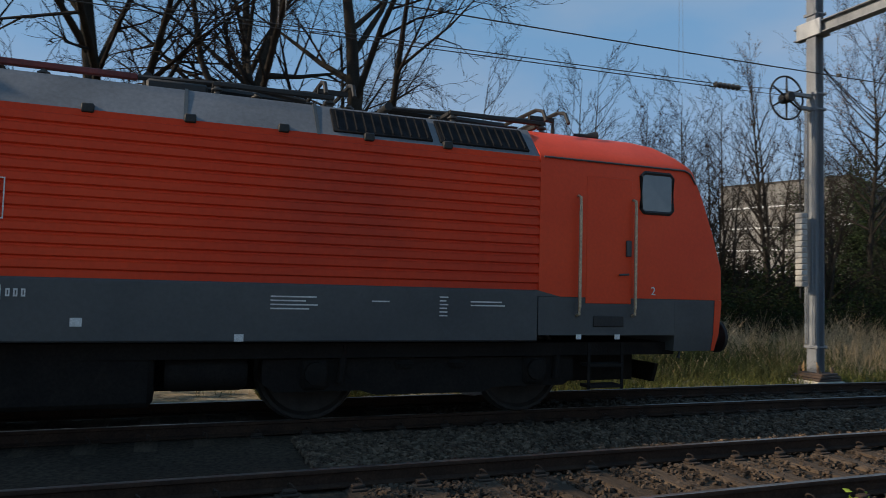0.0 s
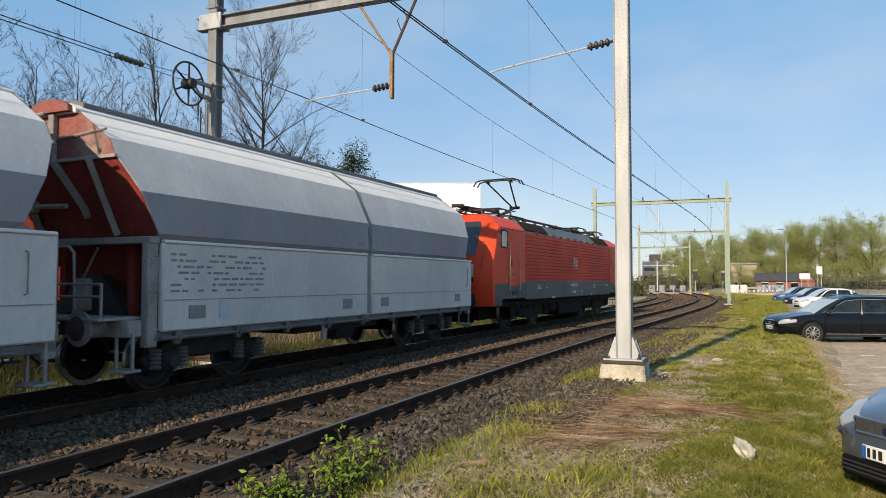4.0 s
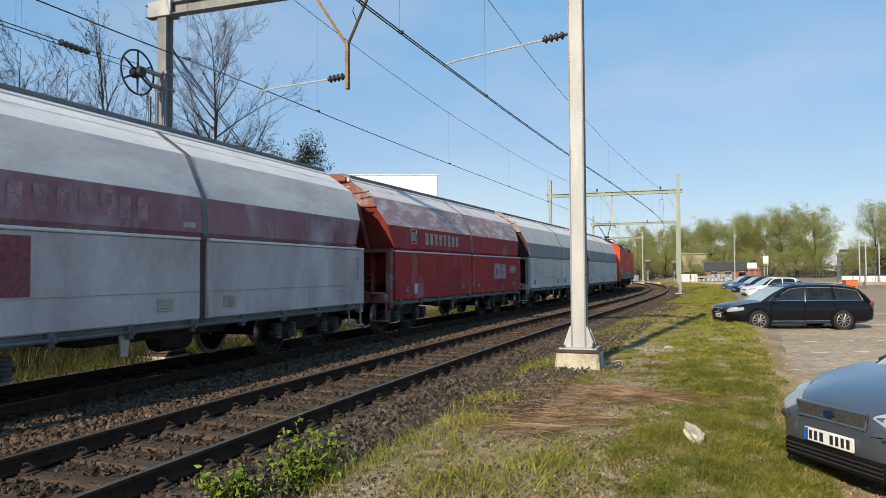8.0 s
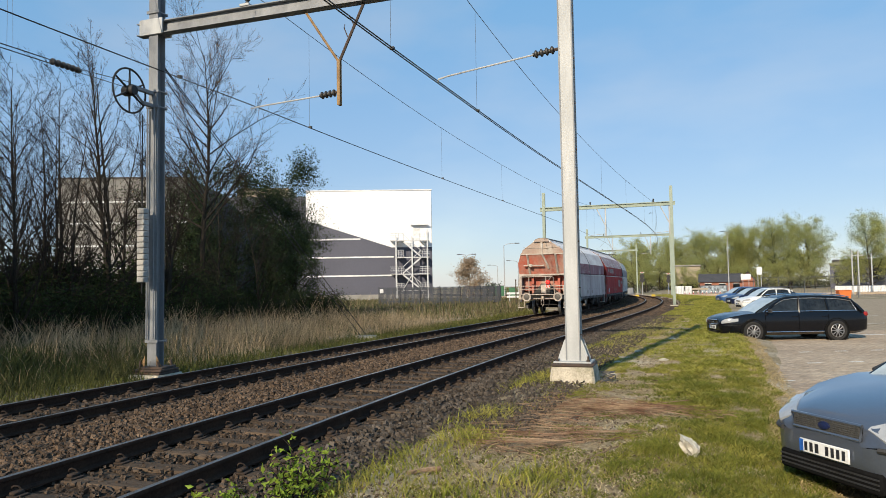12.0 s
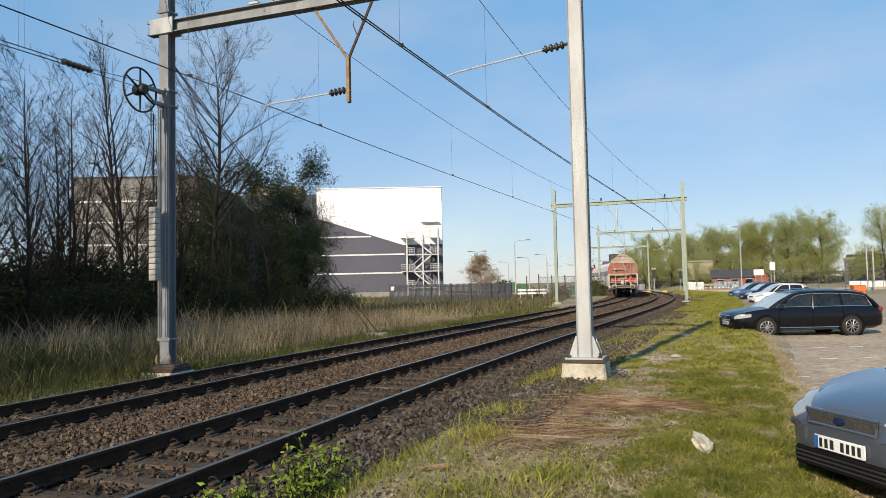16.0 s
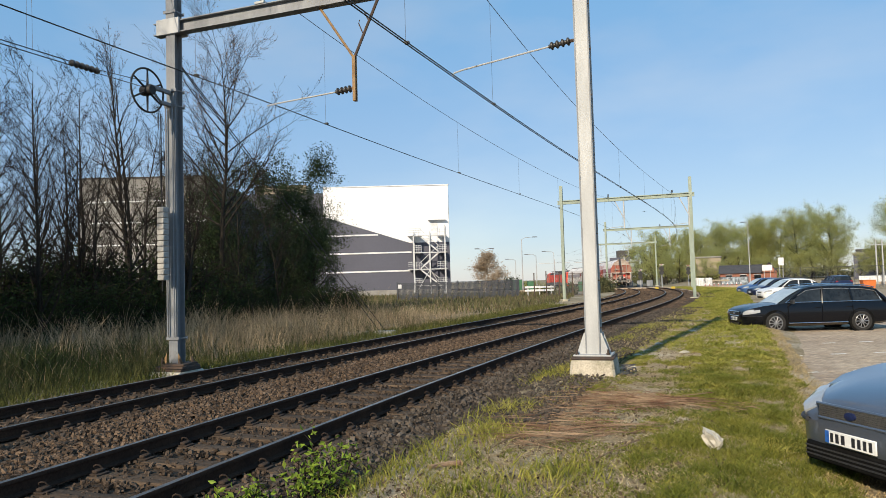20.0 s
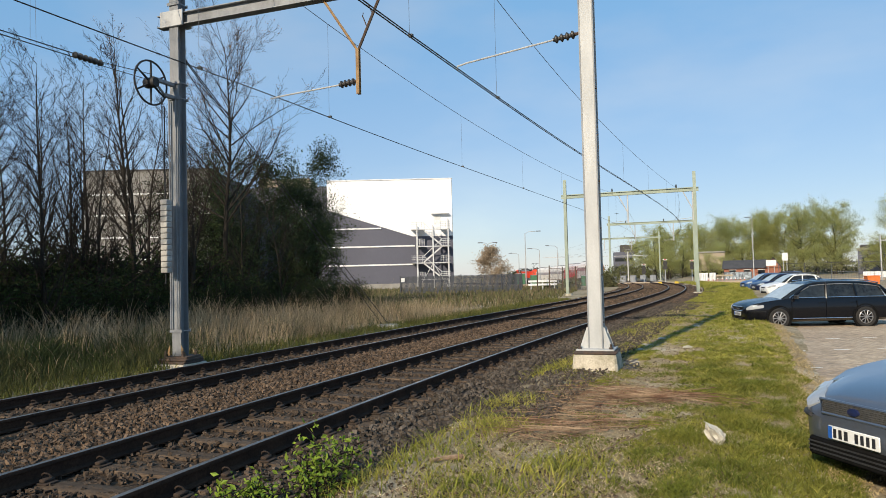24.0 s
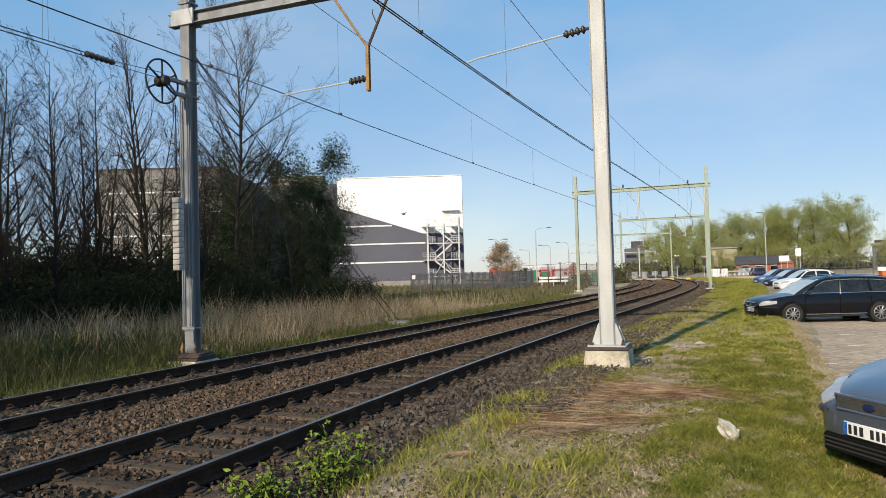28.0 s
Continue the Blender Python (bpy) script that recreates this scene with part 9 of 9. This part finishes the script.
def reed_spot(rr):
    s = 0.0 + 43 * rr.rand() ** 1.25
    o = TRACK_B - 2.5 - 9.5 * rr.rand() ** 1.3
    p, h = line(s, o)
    dens = 0.45 + 1.0 * noise.noise(Vector((p.x * 0.35, p.y * 0.28, 9.0)))
    if rr.rand() > (dens + 0.25) * (1.0 - 0.75 * smooth01(24, 36, s)):
        return None
    f = (0.6 + 0.5 * min(1.0, (TRACK_B - 2.5 - o) / 3.0)) * (0.95 + 0.5 * noise.noise(Vector((p.x * 0.8, p.y * 0.8, 2.0))))
    f *= 1.0 - 0.55 * smooth01(26, 40, s)
    clump = noise.noise(Vector((p.x * 0.55, p.y * 0.55, 14.0)))
    if rr.rand() < 0.85 * smooth01(15.5, 11.0, s + 3.0 * clump):
        return None
    return p.x, p.y, ground_z(p.x, p.y) - 0.03, f * (1.0 + 0.35 * clump)


blades("reeds", "dry straw-coloured reeds along the far side of the tracks", 40000, reed_spot, 0.86, 0.006, 0.75, M_reed, 36, "reeds")
blades("reeds", "green shoots among the dry reeds", 20000, reed_spot, 0.50, 0.009, 0.6, M_reed_green, 37, "reeds")


def scrub_spot(rr):
    s = 1.0 + 15.0 * rr.rand()
    o = TRACK_B - 2.1 - 7.0 * rr.rand()
    p, h = line(s, o)
    clump = noise.noise(Vector((p.x * 0.6, p.y * 0.6, 23.0)))
    if rr.rand() > 1.1 * smooth01(16.0, 11.0, s + 2.0 * clump):
        return None
    return p.x, p.y, ground_z(p.x, p.y) - 0.03, (0.75 + 0.6 * max(0.0, 0.4 + clump)) * (0.6 + 0.5 * smooth01(-2.1, -4.5, o - TRACK_B))


blades("green_scrub", "dark green scrub and nettles beside the reeds", 26000, scrub_spot, 0.55, 0.012, 0.8, M_reed_green, 61, "scrub")


def plume_spot(rr):
    s = 3.0 + 34 * rr.rand()
    p, h = line(s, TRACK_B - 4.5 - 6.0 * rr.rand())
    return p.x, p.y, ground_z(p.x, p.y), 0.9 + 0.35 * rr.rand()


blades("tall_reeds", "tall bending reed stalks above the dry bed", 420, plume_spot, 1.2, 0.006, 0.5, M_reed, 62, "reeds")


M_field = mat("dull_field_grass", (0.075, 0.085, 0.036), (0.13, 0.115, 0.058), rough=0.85, scale=0.3, fine=5, fine_amount=0.2, bump=0.0, island=0.35, space="World", spec=0.1, through_light=0.15)
M_field_dry = mat("brown_field_tufts", (0.16, 0.125, 0.08), (0.11, 0.09, 0.055), rough=0.85, scale=0.3, fine=5, fine_amount=0.2, bump=0.0, island=0.35, space="World", spec=0.1)


def field_spot(rr):
    y = 40 + 66 * rr.rand()
    x = -12.5 + shift(min(y, 100)) * 0.9 - 34 * rr.rand() - 0.1 * (y - 52)
    return x, y, ground_z(x, y) - 0.03, 1.0 if rr.rand() < 0.75 else 1.6


blades("field_grass", "rough mixed grass of the field before the works", 24000, field_spot, 0.26, 0.03, 0.5, M_field, 38)
blades("field_grass", "dry tufts in the field before the works", 5000, field_spot, 0.34, 0.025, 0.5, M_field_dry, 39)


def edge_spot(rr):
    y = 5.0 + 27 * rr.rand() ** 1.3
    x = park_edge(y) - 0.12 + 0.62 * rr.rand() ** 1.4
    return x, y, max(ground_z(x, y) + bumps(x, y) * 0.6, park_z(x, y)) + 0.004, 0.8 + 0.5 * rr.rand()


blades("dead_grass", "brown litter and dead grass along the paving edge", 16000, edge_spot, 0.028, 0.005, 3.0, M_dry, 63)

# cut brush lying on the verge
rr = random.Random(55)
sticks = Shape()
# two swaths, each fanning out from its cut end
for count, root, reach, way, fan in ((380, (-0.05, 10.1), 1.9, 3.22, 0.55), (210, (-0.72, 8.1), 1.5, 3.62, 0.60), (60, (0.5, 9.7), 0.6, 2.9, 1.6), (70, (-1.2, 8.8), 1.0, 3.1, 1.2)):
    for k in range(count):
        a = way + rr.gauss(0, fan * 0.6)
        g = reach * rr.random() ** 0.8
        x = root[0] + math.cos(a) * g + rr.gauss(0, 0.06)
        y = root[1] + math.sin(a) * g * 1.15 + rr.gauss(0, 0.13)
        z = ground_z(x, y) + bumps(x, y) + rr.uniform(0.004, 0.06)
        a += rr.gauss(0, 0.16) if k % 6 else rr.gauss(0, 0.7)
        L = rr.uniform(0.12, 0.35) if count == 60 else rr.uniform(0.2, 0.6) if k % 4 else rr.uniform(0.6, 1.3)
        d = Vector((math.cos(a), math.sin(a), rr.uniform(-0.04, 0.05)))
        mid = Vector((x, y, z + rr.uniform(0.0, 0.02)))
        r = rr.uniform(0.0014, 0.0036) if k % 12 else rr.uniform(0.005, 0.009)
        sticks.tube([mid - d * L / 2, mid + Vector((rr.uniform(-0.02, 0.02), rr.uniform(-0.05, 0.05), 0.014)), mid + d * L / 2], [r, r * 0.8, r * 0.4], 3, False)
brush = new("cut_brush", sticks.mesh("cut_brush", M_stick, 0))
tagged(brush, "reddish cut twigs strewn over the trodden verge", "brushwood", kind="stuff")


def on_verge(x, y, dz=0.0):
    return pose(x, y, ground_z(x, y) + bumps(x, y) + dz)


def crumple(seed, w, d, h):
    """A crushed bag: folded rings with sharp creases, leaning to one side."""
    rr = random.Random(seed)
    rings = []
    lean = rr.uniform(-0.4, 0.4)
    for i in range(8):
        f = i / 7
        ring = []
        for k in range(14):
            a = 2 * math.pi * k / 14
            r = (0.75 + 0.35 * math.sin(3.0 * f + 1.0)) * (1.0 if f < 0.9 else 0.55) * (rr.uniform(0.62, 1.0) if k % 2 else rr.uniform(0.9, 1.2))
            ring.append((w * r * math.cos(a) + lean * h * f, d * r * math.sin(a) + 0.3 * h * f * math.sin(2 * a), h * f * rr.uniform(0.8, 1.12)))
        rings.append(ring)
    return Shape().loft(rings)


paper = part("paper_bag", crumple(2, 0.08, 0.085, 0.20).mesh("paper_bag", M_paper, 0), M_paper, at=on_verge(0.06, 7.42) @ pose(0.06, 0, 0.02, 10, -60, 0))
tagged(paper, "crumpled off-white paper bag lying in the grass", "litter")
for i, (x, y, w) in enumerate(((-0.37, 16.4, 0.10), (-1.02, 18.3, 0.09), (-1.3, 15.6, 0.10), (-0.25, 22.5, 0.10), (-1.25, 13.6, 0.09), (-0.9, 10.5, 0.04), (-0.2, 9.3, 0.03))):
    ob = part("litter", crumple(10 + i, w, w * 0.6, w * 0.5).mesh("litter", M_paper, 0), M_paper, at=on_verge(x, y, 0.015))
    tagged(ob, "small scrap of white litter on the verge", "litter", "scraps of litter")
log = thing("cut_branch", on_verge(-2.2, 6.13, 0.03) @ pose(0, 0, 0, 0, 0, 40), "short cut branch with a pale end", "branch")
part("bark", Shape().tube([(-0.22, 0, 0), (-0.05, 0.015, 0.005), (0.1, 0, 0.0)], [0.018, 0.022, 0.026], 8), M_stick, log)
part("cut_end", Shape().lathe([(0.0, 0.112), (0.030, 0.110), (0.030, 0.095)], "x", (0, 0, 0), 10), M_wood_end, log, "pale cut end")
mesh_bag = thing("wire_litter", on_verge(-1.22, 12.6, 0.0), "tangle of dark wire netting beside the mast foot", "litter")
rr = random.Random(5)
for k in range(7):
    pts = [(rr.uniform(-0.14, 0.14), rr.uniform(-0.12, 0.12), rr.uniform(0.0, 0.2)) for _ in range(5)]
    part("wire", Shape().tube(pts, 0.007, 4), M_fence_grey, mesh_bag)

# a bird crossing the sky near the end
M_bird = mat("dark_bird_plumage", (0.03, 0.03, 0.032), None, rough=0.8, scale=8, fine=40, bump=0.0)
bird = thing("bird", pose(-10.4, 43.8, 4.8), "small dark bird in flight", "bird")
part("body", Shape().lathe([(0.0, -0.2), (0.03, -0.14), (0.06, 0.0), (0.045, 0.1), (0.035, 0.15), (0.0, 0.2)], "y", (0, 0, 0), 10), M_bird, bird)
part("tail", Shape().box(-0.04, 0.04, -0.33, -0.15, -0.006, 0.006), M_bird, bird)
bird.scale = (0.6, 0.6, 0.6)
bird_wings = []
for sx in (-1, 1):
    wg_ = Shape().loft([[(sx * a, b0, c), (sx * a, b1, c), (sx * a, b1, c + 0.012), (sx * a, b0, c + 0.012)] for a, b0, b1, c in ((0.03, -0.09, 0.09, 0.0), (0.18, -0.07, 0.10, 0.0), (0.34, -0.07, 0.03, 0.0))])
    bird_wings.append((sx, part("wing", wg_, M_bird, bird)))

# ---- paving bricks of the car park ----
brick_mesh = Shape().box(-0.099, 0.099, -0.049, 0.049, -0.05, 0.0, 0.006).mesh("brick", M_paving)
rr = np.random.RandomState(12)
rest_v, rest_f = [], []
turn = radians(22)
ct, st = math.cos(turn), math.sin(turn)
near = []
for i in range(-60, 140):
    for j in range(-40, 330):
        a = 0.21 * i + 0.105 * (j % 2)
        b = 0.105 * j
        x, y = 1.2 + a * ct - b * st + 6.0, 5.0 + a * st + b * ct
        if not (5.0 < y < 34 and x < 12.5):
            continue
        if x < park_edge(y) + 0.06 + 0.18 * rr.rand():
            continue
        if y > 0.9 * 34 - 0.0 * x:
            continue
        z = park_z(x, y) + 0.018 + 0.004 * rr.rand()
        if len(near) < 300 and 9.5 < y < 13.2 and x < 3.6:
            near.append(part("brick", brick_mesh, M_paving, car_park, at=pose(x, y, z, rr.uniform(-0.6, 0.6), rr.uniform(-0.6, 0.6), 22 + rr.uniform(-1, 1))))
            continue
        k = len(rest_v)
        for zz, g in ((z, 0.094), (z - 0.012, 0.1)):
            for sx, sy in ((-1, -1), (1, -1), (1, 1), (-1, 1)):
                u, v = sx * g, sy * (g - 0.05)
                rest_v.append((x + u * ct - v * st, y + u * st + v * ct, zz))
        rest_f += [(k, k + 1, k + 2, k + 3)] + [(k + q, k + 4 + q, k + 4 + (q + 1) % 4, k + (q + 1) % 4) for q in range(4)]
ob = part("bricks", soup("bricks", rest_v, rest_f, M_paving_far), M_paving_far, car_park)
ob["kind"] = "stuff"


# ---- what moves ----
NOSE_T = (0, 1, 2, 3, 5.5, 8, 9, 10, 11, 12, 15, 17, 19, 21, 24, 28)
NOSE_S = (7.3, 15.3, 23.3, 31.2, 51.7, 74.3, 83.4, 92.3, 101.0, 109.6, 135.6, 153.2, 170.2, 187.2, 211.5, 243.5)


def nose(t):
    """How far the train's nose has come along the line, by a smooth curve through the known moments."""
    i = max(0, min(len(NOSE_T) - 2, int(np.searchsorted(NOSE_T, t, side="right")) - 1))
    sl = []
    for k in (i, i + 1):
        a, b = max(0, k - 1), min(len(NOSE_T) - 1, k + 1)
        sl.append((NOSE_S[b] - NOSE_S[a]) / (NOSE_T[b] - NOSE_T[a]))
    h = NOSE_T[i + 1] - NOSE_T[i]
    u = (t - NOSE_T[i]) / h
    return (2 * u ** 3 - 3 * u ** 2 + 1) * NOSE_S[i] + (u ** 3 - 2 * u ** 2 + u) * h * sl[0] + (3 * u ** 2 - 2 * u ** 3) * NOSE_S[i + 1] + (u ** 3 - u ** 2) * h * sl[1]


def on_track(s, pivot):
    """The pose of a vehicle whose middle is s along the far track, with its bogies pivot metres either way."""
    a, _ = line(s + pivot, TRACK_B, RAIL_B)
    b, _ = line(s - pivot, TRACK_B, RAIL_B)
    d = a - b
    m = (a + b) / 2
    return pose(m.x, m.y, m.z + grade(m.y), 0, 0, math.degrees(math.atan2(-d.x, d.y)))


def motions():
    times = [0.25 * k for k in range(113)]
    walk(loco, [(t, on_track(nose(t) - 9.6, 4.95)) for t in times])
    for k, (wagon, wheels) in enumerate(wagons):
        walk(wagon, [(t, on_track(nose(t) - 26.31 - 12.95 * k, 4.1)) for t in times])
    spins = [2 * k / FPS for k in range(421)]
    for r, sets in [(0.62, loco_wheels)] + [(WHEEL_R, w) for _, w in wagons]:
        for ob in sets:
            home = ob.matrix_basis.copy()
            walk(ob, [(t, home @ pose(0, 0, 0, -math.degrees(nose(t) / r) % 360)) for t in spins])

    drive = [(0, 15.5, 18.0, 0), (10, 15.0, 32.0, 2), (15, 14.2, 47.5, 3), (16.3, 13.6, 56.5, 4), (17, 13.2, 61.5, 4), (18, 13.4, 69.5, 3), (19, 13.3, 78.5, 6), (20, 12.9, 85.5, 12), (21.5, 11.6, 93.5, 22), (24, 8.6, 101.5, 40), (26, 6.1, 106.5, 42), (27, 5.8, 109.5, 12), (28, 5.4, 113.5, 6)]
    walk(suv, [(t, parked(x, y, -0.34, h)) for t, x, y, h in drive])
    path = [(0, -2.0, 75.0, 9.0), (23.5, -6.0, 60.0, 6.5), (26.0, -10.35, 43.8, 4.9), (27.0, -12.4, 38.0, 4.2), (28.0, -14.4, 31.9, 4.6)]
    walk(bird, [(t, pose(x, y, z, 0, 0, 160)) for t, x, y, z in path])
    for sx, wing_ in bird_wings:
        walk(wing_, [(0.1 * k, pose(0, 0, 0.02, 0, -sx * 32 * math.sin(0.1 * k * 14), 0)) for k in range(281)])


motions()
